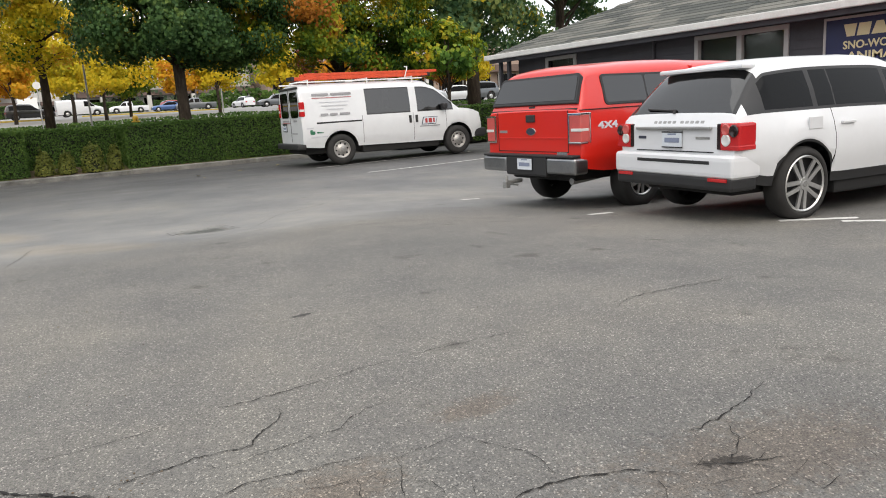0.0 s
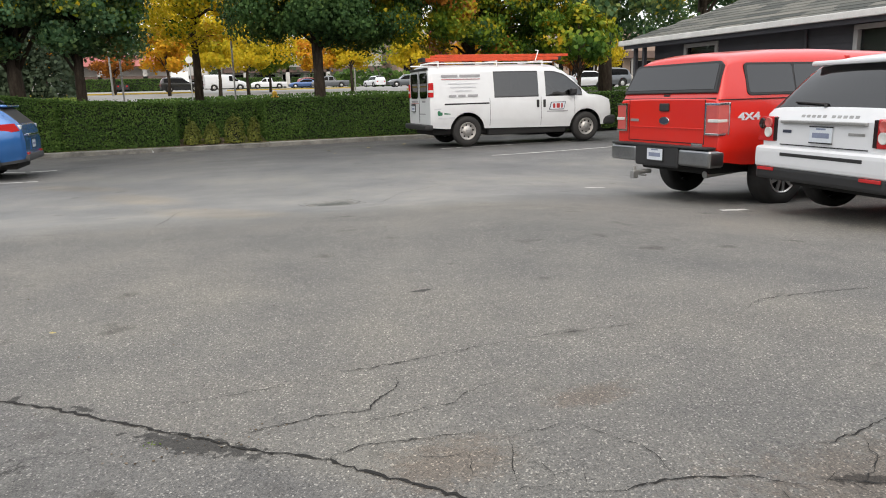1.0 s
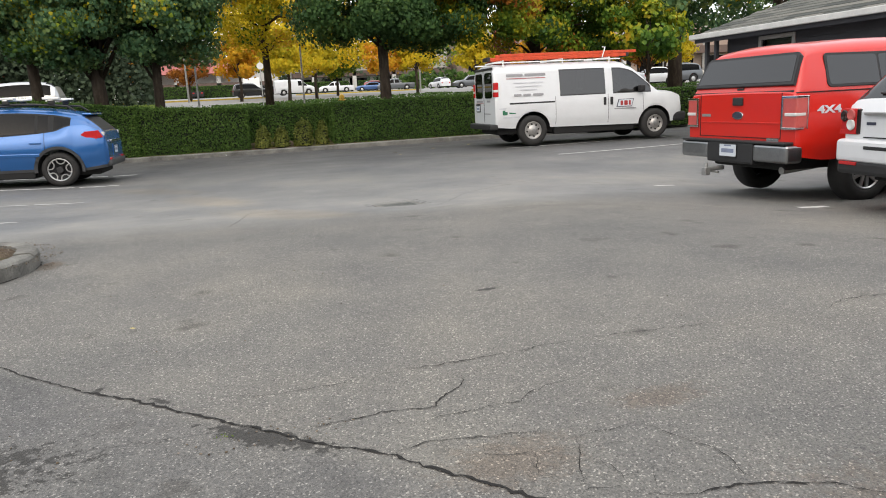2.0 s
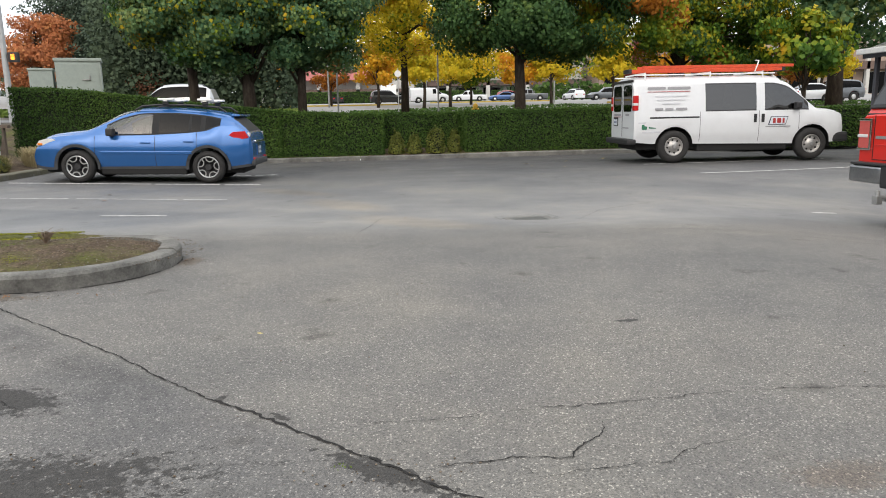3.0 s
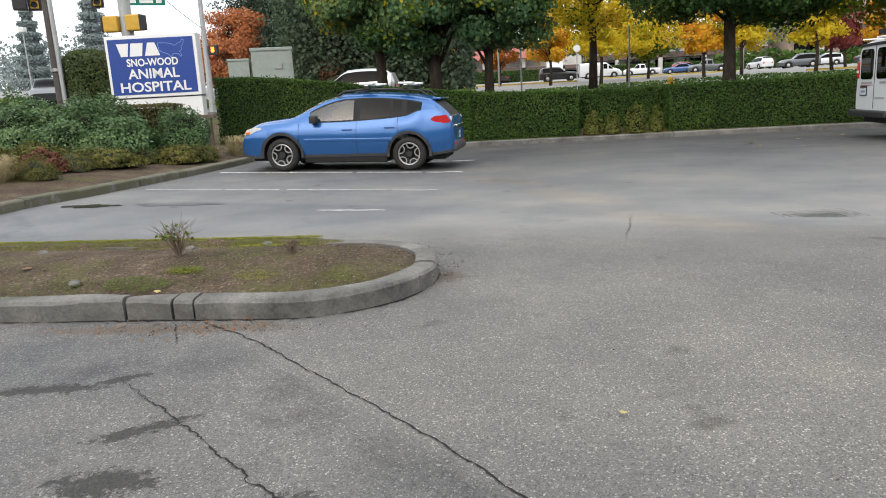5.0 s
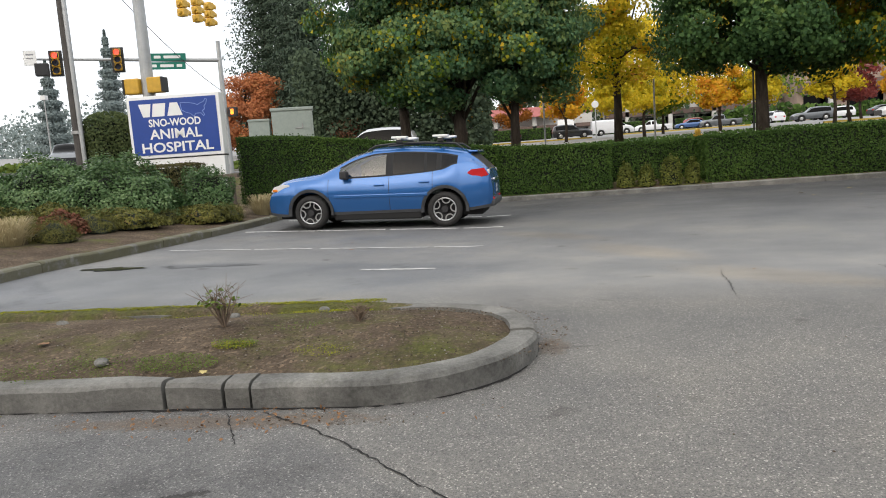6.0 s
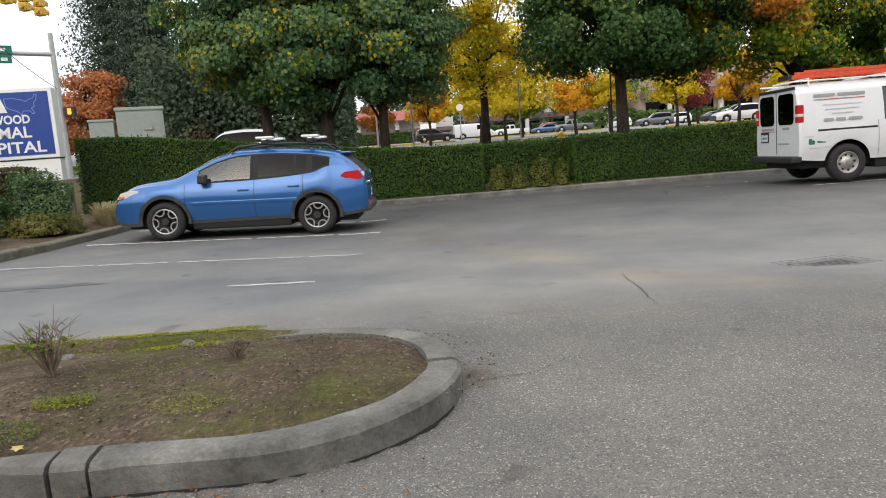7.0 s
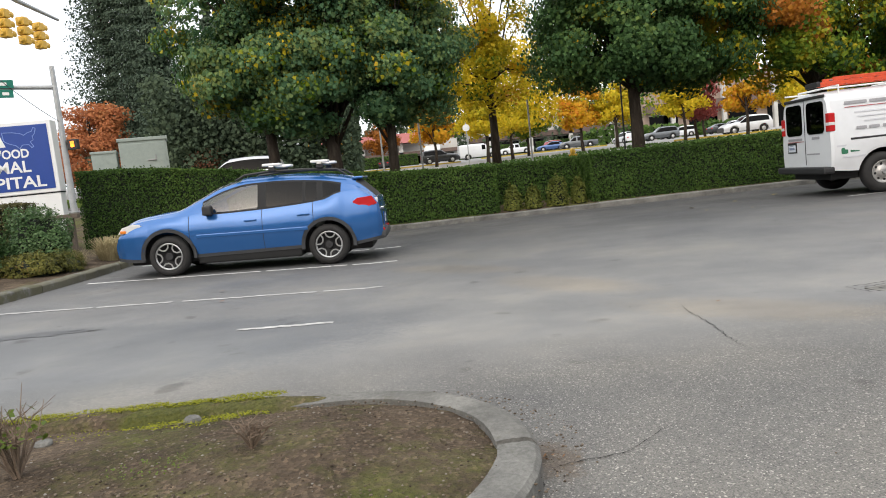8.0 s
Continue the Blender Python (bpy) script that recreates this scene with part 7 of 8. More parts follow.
def tuft(name, x, y, z, r, h, n, material, seed, label, category="grass"):
    """Arching blades from one root."""
    rs = np.random.RandomState(seed)
    verts, faces = [], []
    for k in range(n):
        a, out, top = rs.uniform(0, 2 * math.pi), rs.random() ** 0.6 * r, h * rs.uniform(0.45, 1.05)
        c, s, w = math.cos(a), math.sin(a), rs.uniform(0.003, 0.006)
        b = len(verts)
        for f, ww in ((0.0, 1.0), (0.4, 0.9), (0.75, 0.6), (1.0, 0.1)):
            d, zz = 0.3 * out * (1 - f) + out * f**1.25, top * (1 - (1 - f) ** 1.7) * (1 - 0.25 * f**3)
            verts += [(c * d - s * w * ww, s * d + c * w * ww, zz), (c * d + s * w * ww, s * d - c * w * ww, zz)]
        faces += [(b + 2 * j, b + 2 * j + 1, b + 2 * j + 3, b + 2 * j + 2) for j in range(3)]
    t = mesh_object(name, verts, faces, material)
    t.matrix_world = pose(x, y, z)
    return tagged(t, label, category)


tuft("ornamental_grass", -7.65, 18.6, 0.18, 0.5, 0.7, 900, "straw", 1, "dry straw-coloured ornamental grass by the kerb")
tuft("ornamental_grass", -7.9, 17.6, 0.18, 0.4, 0.5, 600, "straw", 2, "dry straw-coloured ornamental grass clump")
tuft("ornamental_grass", -9.35, 12.15, 0.24, 0.6, 0.75, 1100, "straw", 3, "pale dry ornamental grass clump in the bed")
col = thing("columnar_yew", pose(-14.7, 24.3, ground_z(-14.7, 24.3)), "tall clipped columnar evergreen by the street", "shrub")
rs_ = np.random.RandomState(5)
nn_ = 9000
zz_, aa_ = rs_.random(nn_), rs_.uniform(0, 2 * math.pi, nn_)
rad_ = np.where(zz_ > 0.86, np.sqrt(np.maximum(0.0, 1 - ((zz_ - 0.86) / 0.145) ** 2)), 0.92 + 0.08 * zz_) * 0.78
rad_ = rad_ * (1 - np.abs(rs_.normal(0, 0.05, nn_)))
leaf_mesh("foliage", np.stack([rad_ * np.cos(aa_), rad_ * np.sin(aa_), zz_ * 2.9], -1), np.stack([np.cos(aa_), np.sin(aa_), 0.4 + 0 * aa_], -1), 0.11, KITE, "yew", rs_, -0.5, 0.6, col)
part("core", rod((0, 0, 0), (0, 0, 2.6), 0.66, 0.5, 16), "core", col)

# ---- what grows and lies on the island ----


def dead_shrub(x, y, z, h, n, seed, leafy, label):
    rs = np.random.RandomState(seed)
    t = thing("bare_shrub", pose(x, y, z), label, "shrub")
    bm, tips = None, []
    for k in range(n):
        a, r = rs.uniform(0, 2 * math.pi), rs.uniform(0.15, 0.7) * h
        top = Vector((r * math.cos(a), r * math.sin(a), h * rs.uniform(0.5, 1.0)))
        midp = top * 0.5 + Vector((rs.normal(0, 0.03), rs.normal(0, 0.03), 0.05))
        bm = tube([(top.x * 0.08, top.y * 0.08, 0), midp, top], [0.006, 0.004, 0.0015], 5, bm)
        tips += [top, midp.lerp(top, 0.6)]
        for j in range(2):
            q = midp.lerp(top, rs.uniform(0.2, 0.8))
            bm = tube([q, q + Vector((rs.normal(0, 0.06), rs.normal(0, 0.06), rs.uniform(0.04, 0.12) * min(1.0, h / 0.2)))], [0.0025, 0.001], 4, bm)
    part("stem", bm, "twig", t)
    if leafy:
        p = np.array([tips[i] for i in rs.randint(0, len(tips), leafy)]) + rs.normal(0, 0.02, (leafy, 3))
        sprig = leaf_mesh("sprout", p, np.tile((0, -0.3, 1.0), (leafy, 1)), 0.035, KITE, "weed", rs, 0, 0.6, t)
        sprig["kind"] = "stuff"
    return t


dead_shrub(-3.2, 6.05, island_z(-3.2, 6.05), 0.22, 22, 3, 70, "bare twiggy shrub with a few yellow-green sprouts on the island")
dead_shrub(-2.36, 6.05, island_z(-2.36, 6.05), 0.07, 16, 4, 0, "small dead twig clump on the island")
dead_shrub(-6.4, 6.3, island_z(-6.4, 6.3), 0.34, 24, 5, 40, "bare twiggy shrub farther along the island")


def ground_cover(name, spots, leaf, material, seed, label, lift=0.01):
    rs = np.random.RandomState(seed)
    pts = []
    for x, y, r, n, z in spots:
        a, d = rs.uniform(0, 2 * math.pi, n), r * np.sqrt(rs.random(n))
        px, py = x + d * np.cos(a) * (2.3 if z < 0 else 1.4), y + d * np.sin(a) * 0.7
        pz = np.array([island_z(u, v) for u, v in zip(px, py)]) if z > 0.12 else abs(z) + np.array([lot_z(u, v) for u, v in zip(px, py)])
        pts.append(np.stack([px, py, pz + lift * 0.6 + 0.014 * rs.random(n)], -1))
    p = np.concatenate(pts)
    return tagged(leaf_mesh(name, p, np.tile((0, 0, 1.0), (len(p), 1)), leaf, KITE, material, rs, 0.0, 0.45), label, "plants", "", "stuff")


ground_cover("weeds", [(-3.21, 5.45, 0.16, 1300, 0.15), (-3, 5.71, 0.1, 384, 0.18), (-3.77, 5.39, 0.3, 1300, 0.14), (-2.7, 5.97, 0.12, 144, 0.19), (-4.71, 5.39, 0.5, 912, 0.14), (-5.56, 5.49, 0.5, 720, 0.16), (0.1, 2.21, 0.03, 14, 0.0), (2.0, 22.22, 0.6, 1500, 0.1), (2.9, 22.22, 0.6, 1500, 0.1)], 0.011, "weed", 6, "patches of small green weeds on soil")
ground_cover("dead_leaves", [(-2.83, 4.97, 0.32, 80, 0.0), (-2.48, 4.99, 0.22, 70, 0.0), (-3.34, 4.97, 0.4, 20, 0.0), (-1.89, 5.01, 0.3, 6, 0.0), (-1.24, 6.1, 0.07, 14, 0.0)], 0.022, "brown_leaf", 7, "brown leaf litter against the island kerb")
moss = tagged(new("moss_strip"), "bright green moss along the inner kerb edge", "moss", "", "structure")
ribbon("moss", [(-6.3, 5.3), (-4.6, 5.15), (-4.0, 5.1)], 0.14, 0.006, "moss", 0.4, True, 6, 0.05, moss)
pad_v, pad_f = [], []
for k in range(131):
    x = -6.9 + 4.95 * k / 130
    yo = float(np.interp(x, [-6.8, -3.4, -2.24, -1.95], [7.25, 7.0, 6.925, 6.885]))
    swell = ease(x, -6.9, -6.2) * (1 - ease(x, -2.75, -1.96)) * (0.92 + 0.16 * noise.noise((x * 3.1, 0, 5)))
    for u, h in ((-0.005, 0.09), (0.01, 0.15), (0.05, 0.165), (0.11, 0.165), (0.17, 0.16), (0.23, 0.15), (0.29, 0.1)):
        uu = u * (0.5 + 0.12 * swell + 0.1 * noise.noise((x * 2.3, 1, 5))) if u > 0.06 else u
        z = 0.09 + (h - 0.09) * min(1.15, 0.55 + 0.6 * swell) + (0.012 * noise.noise((x * 14, u * 20, 2)) + 0.006 * noise.noise((x * 45, u * 60, 8)) if h > 0.1 else 0.0)
        pad_v.append((x, yo - uu, lot_z(x, yo) + (z if swell > 0.02 else 0.08)))
pad_f = [(7 * k + j, 7 * k + j + 1, 7 * k + j + 8, 7 * k + j + 7) for k in range(130) for j in range(6)]
M["rim_soil"] = soil_material("rim_soil", 0.47)
mesh_object("rim_soil", pad_v, pad_f, "rim_soil", moss, "mossy soil lapping over the kerb", smooth=True)
ground_cover("moss_tufts", [(-6.6 + 0.27 * k, 7.205 - 0.0199 * k + 0.008 * math.sin(3 * k), 0.075 + 0.02 * math.sin(1.7 * k), 1300, -0.16) for k in range(16)] + [(-6.2 + 0.42 * k, 6.86 - 0.025 * k + 0.05 * math.sin(5 * k), 0.12 + 0.08 * abs(math.sin(2.1 * k)), 130, 0.15) for k in range(9)] + [(-2.75, 6.62, 0.16, 700, 0.15), (-2.55, 6.72, 0.1, 300, 0.15), (-3.0, 5.7, 0.09, 500, 0.15), (-2.45, 5.55, 0.12, 250, 0.15)], 0.011, "moss_leaf", 12, "bright yellow-green moss along the island's back edge", 0.004)
for k, (x, y, z, s, mat) in enumerate(((-0.37, 3.8, 0.006, 0.04, "fallen"), (4.66, 18.4, 0.006, 0.16, "fallen"), (4.6, 17.5, 0.006, 0.1, "fallen"), (5.3, 17.0, 0.006, 0.1, "fallen"), (5.9, 18.9, 0.006, 0.1, "fallen"), (-3.64, 5.5, 0.1, 0.07, "brown_leaf"), (-4.24, 5.84, 0.1, 0.09, "brown_leaf"), (-3.02, 5.35, 0.1, 0.06, "fallen"), (-4.1, 13.0, 0.006, 0.09, "brown_leaf"), (-3.9, 12.1, 0.006, 0.08, "brown_leaf"), (0.8, 9.0, 0.006, 0.05, "brown_leaf"), (7.2, 19.6, 0.006, 0.1, "fallen"))):
    rs = np.random.RandomState(k)
    lf = leaf_mesh("fallen_leaf", [(0, 0, 0)], [(0, 0, 1)], s, MAPLE, mat, rs, 0, 0.1)
    lf.matrix_world = pose(x, y, (island_z(x, y) if z > 0.05 else lot_z(x, y) + z) + 0.01, 0, 0, 50 * k)
    tagged(lf, "small yellow fallen leaf on the ground" if mat == "fallen" else "dry brown fallen leaf on the ground", "leaf", "fallen leaves")
for k, (x, y) in enumerate(((-3.66, 5.49), (-3.34, 6.54), (-4.54, 6.45), (-2.74, 6.62), (-5.22, 6.1))):
    bm = bmesh.new()
    bmesh.ops.create_icosphere(bm, subdivisions=2, radius=0.04)
    for v in bm.verts:
        v.co *= 1 + 0.35 * noise.noise(v.co * 20 + Vector((k, 0, 0)))
        v.co.z *= 0.6
    s = part("stone", bm, "concrete")
    s.matrix_world = pose(x, y, island_z(x, y) + 0.012, 0, 0, 40 * k)
    tagged(s, "small pale stone lying on island soil", "stone", "stones")


def scatter(name, spots, size, material, seed, label, category):
    """Many small rough stones or clods as one mesh."""
    rs = np.random.RandomState(seed)
    base = bmesh.new()
    bmesh.ops.create_icosphere(base, subdivisions=1, radius=1.0)
    bv = np.array([v.co for v in base.verts])
    bf = [[v.index for v in f.verts] for f in base.faces]
    base.free()
    verts, faces = [], []
    for x, y, rx, ry, z, n in spots:
        for _ in range(n):
            a, d = rs.uniform(0, 2 * math.pi), math.sqrt(rs.random())
            s = size * rs.uniform(0.35, 1.0) ** 1.5
            p = bv * (s, s * rs.uniform(0.6, 1), s * 0.6) * rs.uniform(0.75, 1.2, (len(bv), 1)) + (x + rx * d * math.cos(a), y + ry * d * math.sin(a), z + lot_z(x + rx * d * math.cos(a), y + ry * d * math.sin(a)) if z < 0.1 else island_z(x + rx * d * math.cos(a), y + ry * d * math.sin(a)))
            k = len(verts)
            verts += [tuple(v) for v in p]
            faces += [tuple(k + i for i in f) for f in bf]
    return tagged(mesh_object(name, verts, faces, material), label, category, "", "stuff")


clod = Nodes("soil_clod", 0.95, 0, 0.2)
clod.color(clod.ramp(clod.random(island=True), [(0.0, (0.045, 0.034, 0.024)), (0.6, (0.14, 0.11, 0.08)), (0.9, (0.19, 0.155, 0.12)), (1.0, (0.28, 0.26, 0.23))]))
M["clod"] = clod.bump(clod.noise(60, 4), 0.6, 0.01).mat
scatter("soil_clods", [(-2.23, 6.07, 1.1, 0.85, 0.175, 2600), (-3.85, 6.1, 1.6, 0.85, 0.2, 2200), (-5.9, 6.15, 1.6, 0.85, 0.2, 500)], 0.0075, "clod", 31, "crumbly soil clods and pebbles on the island", "soil")
scatter("loose_grit", [(-2.66, 4.95, 1.3, 0.08, 0.004, 160), (-1.24, 6.05, 0.03, 0.18, 0.004, 25), (0.25, 2.15, 0.35, 0.1, 0.004, 60), (-1.12, 2.27, 0.7, 0.25, 0.004, 110), (0.51, 4.45, 3.0, 2.5, 0.003, 90), (4.0, 12.0, 6.0, 5.0, 0.004, 50)], 0.006, "clod", 32, "loose grit scattered on worn asphalt", "gravel")

# ---- monument sign ----
sign = thing("monument_sign", pose(-10.68, 20.8, 0, 0, 0, 6.8), "blue and white monument sign of an animal hospital", "sign")
part("cabinet", rbox(-1.26, 0, 1.86, 1.26, 0.42, 3.54, 0.02), "sign_white", sign, "white sign cabinet")
part("base", rbox(-1.2, 0.03, 0.4, 1.24, 0.4, 1.84, 0.02), "sign_white", sign, "white sign plinth")
part("shadow_joint", rbox(-1.22, 0.02, 1.835, 1.25, 0.41, 1.865, 0), "gap", sign)
face = part("face_panel", rbox(-1.18, -0.012, 1.95, 1.17, 0.01, 3.45, 0.004), "sign_blue", sign, "blue sign face")
fw = facing(0, -0.013, 0, "-y")
# the maker's mark stands as plain white blocks beside a pale map outline
mark = outline([(-0.94, 3.33), (-0.6, 3.33), (-0.66, 2.98), (-0.84, 2.98)], 0.004, fw)
outline([(-0.54, 3.33), (-0.2, 3.33), (-0.26, 2.98), (-0.6, 2.98)], 0.004, fw, bm=mark)
outline([(-0.08, 3.33), (0.12, 3.33), (0.24, 2.98), (-0.18, 2.98)], 0.004, fw, bm=mark)
part("emblem", mark, "sign_white", face)
MAP = [(0.2, 3.31), (0.42, 3.3), (0.6, 3.26), (0.66, 3.22), (0.74, 3.27), (0.84, 3.3), (0.88, 3.38), (0.93, 3.36), (0.9, 3.25), (0.84, 3.18), (0.85, 3.1), (0.78, 3.06), (0.84, 2.95), (0.8, 2.92), (0.74, 3.0), (0.6, 3.0), (0.54, 2.92), (0.46, 3.0), (0.3, 3.06), (0.22, 3.12)]
line_map = None
for (a, b), (c, d) in zip(MAP, MAP[1:] + MAP[:1]):
    line_map = rod(fw @ Vector((a, b, 0.002)), fw @ Vector((c, d, 0.002)), 0.008, seg=6, bm=line_map)
part("map_outline", line_map, "pale_blue", face)
for text, size, zz, w in (("SNO-WOOD", 0.28, 2.8, 1.42), ("ANIMAL", 0.37, 2.49, 1.42), ("HOSPITAL", 0.37, 2.13, 1.95)):
    lettering(text, size, facing(0.0, -0.014, zz, "-y"), "sign_white", face, "lettering", w, 0.007)
rail_f = thing("timber_rail", pose(-9.15, 20.55, 0), "weathered grey timber post and rail beside the sign", "fence")
part("post", rbox(-0.07, -0.07, 0.2, 0.07, 0.07, 1.2, 0.012), "timber", rail_f)
part("post", rbox(-0.62, -0.07, 0.2, -0.5, 0.07, 1.2, 0.012), "timber", rail_f)
part("rail", rbox(-0.75, -0.09, 1.2, 0.2, 0.09, 1.3, 0.015), "timber", rail_f)
# banner lettering on the building
bw = Matrix.Translation((-0.032, 0, 0)) @ facing(0, 0, 0, "-x")
bm_ = outline([(-0.6, 0.3), (-0.36, 0.3), (-0.4, 0.08), (-0.54, 0.08)], 0.004, bw)
outline([(-0.32, 0.3), (-0.1, 0.3), (-0.14, 0.08), (-0.36, 0.08)], 0.004, bw, bm=bm_)
outline([(-0.02, 0.3), (0.1, 0.3), (0.18, 0.08), (-0.1, 0.08)], 0.004, bw, bm=bm_)
part("emblem", bm_, "cream", banner)
lettering("SNO-WOOD", 0.2, bw @ Matrix.Translation((-0.05, -0.08, 0.002)), "cream", banner, "lettering", 1.1, 0.004)
lettering("ANIMAL", 0.2, bw @ Matrix.Translation((-0.05, -0.28, 0.002)), "cream", banner, "lettering", 0.95, 0.004)


# ---- poles, signals and wires ----
def signal_head(name, m, lit=None, body="signal", back=False, label="", size=1.0, n=3):
    s = thing(name, m @ Matrix.Scale(size, 4), label, "traffic light")
    plate = rbox(-0.3, -0.02, -0.62, 0.3, 0.02, 0.62, 0.03)
    if not back:
        part("back_plate", plate, "black", s)
    else:
        plate.free()
    for k in range(n):
        z = (n - 1) / 2 * 0.36 - k * 0.36
        sec = part("section", rbox(-0.18, -0.2, z - 0.17, 0.18, 0.12 if back else -0.02, z + 0.17, 0.05), body, s)
        if back:
            part("bulge", rod((0, 0.1, z), (0, 0.2, z), 0.14, 0.08, 14), body, sec)
        part("lens", rod((0, -0.205, z), (0, -0.19, z), 0.14, seg=18), "lamp_red" if lit == k else "ink", sec)
        hood = rod((0, -0.2, z + 0.02), (0, -0.42, z), 0.165, 0.16, 16)
        bmesh.ops.delete(hood, geom=[f for f in hood.faces if len(f.verts) > 4 or f.calc_center_median().z < z - 0.08], context="FACES")
        part("visor", hood, body if back else "black", sec)
    return s


up = thing("utility_pole", pose(-15.4, 23.7, 0.9), "tall weathered utility pole with a pale conduit", "pole")
part("shaft", rod((0, 0, 0), (0.0, 0, 10.5), 0.17, 0.12, 14), "pole_wood", up)
part("conduit", rod((0.17, -0.1, 0), (0.14, -0.1, 10), 0.07, seg=10), "galv", up)
part("band", rod((0, 0, 2.0), (0, 0, 2.1), 0.205, seg=14), "dull_metal", up)
mp = thing("signal_pole", pose(-14.4, 26.6, 1.0), "tapered galvanised steel traffic signal pole", "pole")
part("shaft", rod((0, 0, 0), (0, 0, 9.6), 0.24, 0.17, 16), "galv", mp)
part("mast_arm", tube([(0, 0, 8.4), (-0.05, 2.0, 8.35), (-0.2, 5, 8.3), (-0.3, 8.6, 8.4)], [0.12, 0.11, 0.09, 0.06], 12), "galv", mp)
part("bracket", rod((-0.5, 0, 3.55), (0.5, 0, 3.55), 0.05), "galv", mp)
for k, (x, y, z) in enumerate(((-14.75, 30.7, 8.3), (-14.72, 32.0, 8.3), (-14.7, 33.2, 8.35))):
    signal_head("traffic_light", pose(x, y, z, 0, 0, 168), None, "signal", True, "yellow traffic light seen from behind on its arm", 0.95)
for s in (-1, 1):
    q = thing("pedestrian_signal", pose(-14.4 + s * 0.42 - 0.05, 26.5, 4.6), "yellow boxed pedestrian signal on a steel pole", "traffic light")
    part("housing", rbox(-0.27, -0.2, -0.27, 0.27, 0.2, 0.27, 0.05), "signal", q)
    part("visor", rbox(-0.33 if s < 0 else 0.26, -0.22, -0.26, -0.26 if s < 0 else 0.33, 0.22, 0.26, 0.02), "black", q)
fp = thing("signal_pole", pose(-15.6, 36.0, 1.3), "galvanised signal pole with a long mast arm", "pole")
part("shaft", rod((0, 0, 0), (0, 0, 6.4), 0.15, 0.1, 14), "galv", fp)
part("mast_arm", tube([(0, 0, 5.5), (-2.0, -1.0, 5.55), (-4.5, -2.4, 5.6), (-7.3, -4.0, 5.65)], [0.1, 0.09, 0.07, 0.05], 12), "galv", fp)
arm_turn = 28
for k, (x, y, z) in enumerate(((-21.7, 32.5, 6.72), (-19.5, 33.75, 6.85))):
    signal_head("traffic_light", pose(x, y, z, 0, 0, 22), 0, "signal", False, "traffic light showing red on a mast arm", 0.92)
part_sign = thing("street_sign", pose(-17.6, 34.75, 6.95, 0, 0, arm_turn), "green street name sign on a mast arm", "sign", "street name signs")
part("blade", rbox(-0.82, -0.03, -0.17, 0.82, -0.01, 0.17, 0.02), "green_sign", part_sign)
stripes(part_sign, [(-0.45, 0, 0.3, 0.13), (0.2, 0, 0.75, 0.13)], facing(0, -0.031, 0, "-y"), "sign_white")
ss2 = thing("street_sign", pose(-17.7, 34.7, 6.55, 0, 0, arm_turn), "green street name sign hung under another", "sign", "street name signs")
part("blade", rbox(-0.88, -0.03, -0.17, 0.88, -0.01, 0.17, 0.02), "green_sign", ss2)
stripes(ss2, [(-0.55, 0, 0.3, 0.13), (0.05, 0, 0.6, 0.13), (0.6, 0, 0.25, 0.13)], facing(0, -0.031, 0, "-y"), "sign_white")
stop_light = thing("pedestrian_signal", pose(-15.2, 36.0, 4.3), "pedestrian signal showing an amber stop symbol", "traffic light")
part("housing", rbox(-0.22, -0.12, -0.22, 0.22, 0.12, 0.22, 0.03), "black", stop_light)
palm = outline(rounded(0.17, 0.15, 0.05), 0.01, facing(0, -0.122, -0.05, "-y"))
for k in range(4):
    outline(rounded(0.03, 0.12, 0.014, 2), 0.01, facing(-0.066 + 0.044 * k, -0.122, 0.08, "-y"), bm=palm)
part("symbol", palm, "lamp_amber", stop_light)
ws = thing("road_sign", pose(-22.5, 31.9, 6.95, 0, 0, 28), "small white road sign on the mast arm", "sign")
part("blade", rbox(-0.25, -0.02, -0.33, 0.25, 0.0, 0.33, 0.03), "sign_white", ws)
stripes(ws, [(0, 0.14, 0.3, 0.06), (0, -0.02, 0.26, 0.05)], facing(0, -0.021, 0, "-y"), "grey_ink")
bb = thing("camera_box", pose(-22.2, 32.2, 6.45, 0, 0, 28), "dark boxed detector hanging from a mast arm", "detector")
part("housing", rbox(-0.28, -0.2, -0.27, 0.28, 0.2, 0.27, 0.04), "black", bb)
for k, (a, b, sag) in enumerate((((-15.4, 23.7, 9.6), (-15.6, 36, 5.3), 0.5), ((-15.4, 23.7, 10.6), (40, 27, 12.5), 1.4), ((-15.4, 23.7, 10.9), (-90, 60, 14.0), 1.2))):
    a, b = Vector(a), Vector(b)
    pts = [a.lerp(b, f) - Vector((0, 0, sag * 4 * f * (1 - f))) for f in np.linspace(0, 1, 14)]
    wire = part("overhead_wire", tube(pts, [0.014] * 14, 5), "black")
    tagged(wire, "thin black overhead wire hung between poles", "cable", "overhead wires")
cab = thing("utility_cabinet", pose(-10.45, 30.4, 1.15, 0, 0, 16), "large grey-green metal utility cabinet behind the hedge", "cabinet")
part("body", rbox(-0.8, -0.5, 0, 0.8, 0.5, 2.5, 0.02), "cabinet", cab)
part("lid", rbox(-0.84, -0.54, 2.48, 0.84, 0.54, 2.6, 0.02), "cabinet", cab)
part("door", rbox(-0.72, -0.52, 0.15, 0.72, -0.5, 2.4, 0.01), "cabinet", cab)
part("door_handle", rbox(0.1, -0.55, 1.75, 0.4, -0.52, 1.8, 0.01, bm=rbox(0.36, -0.55, 1.75, 0.4, -0.52, 1.95, 0.01)), "dull_metal", cab)
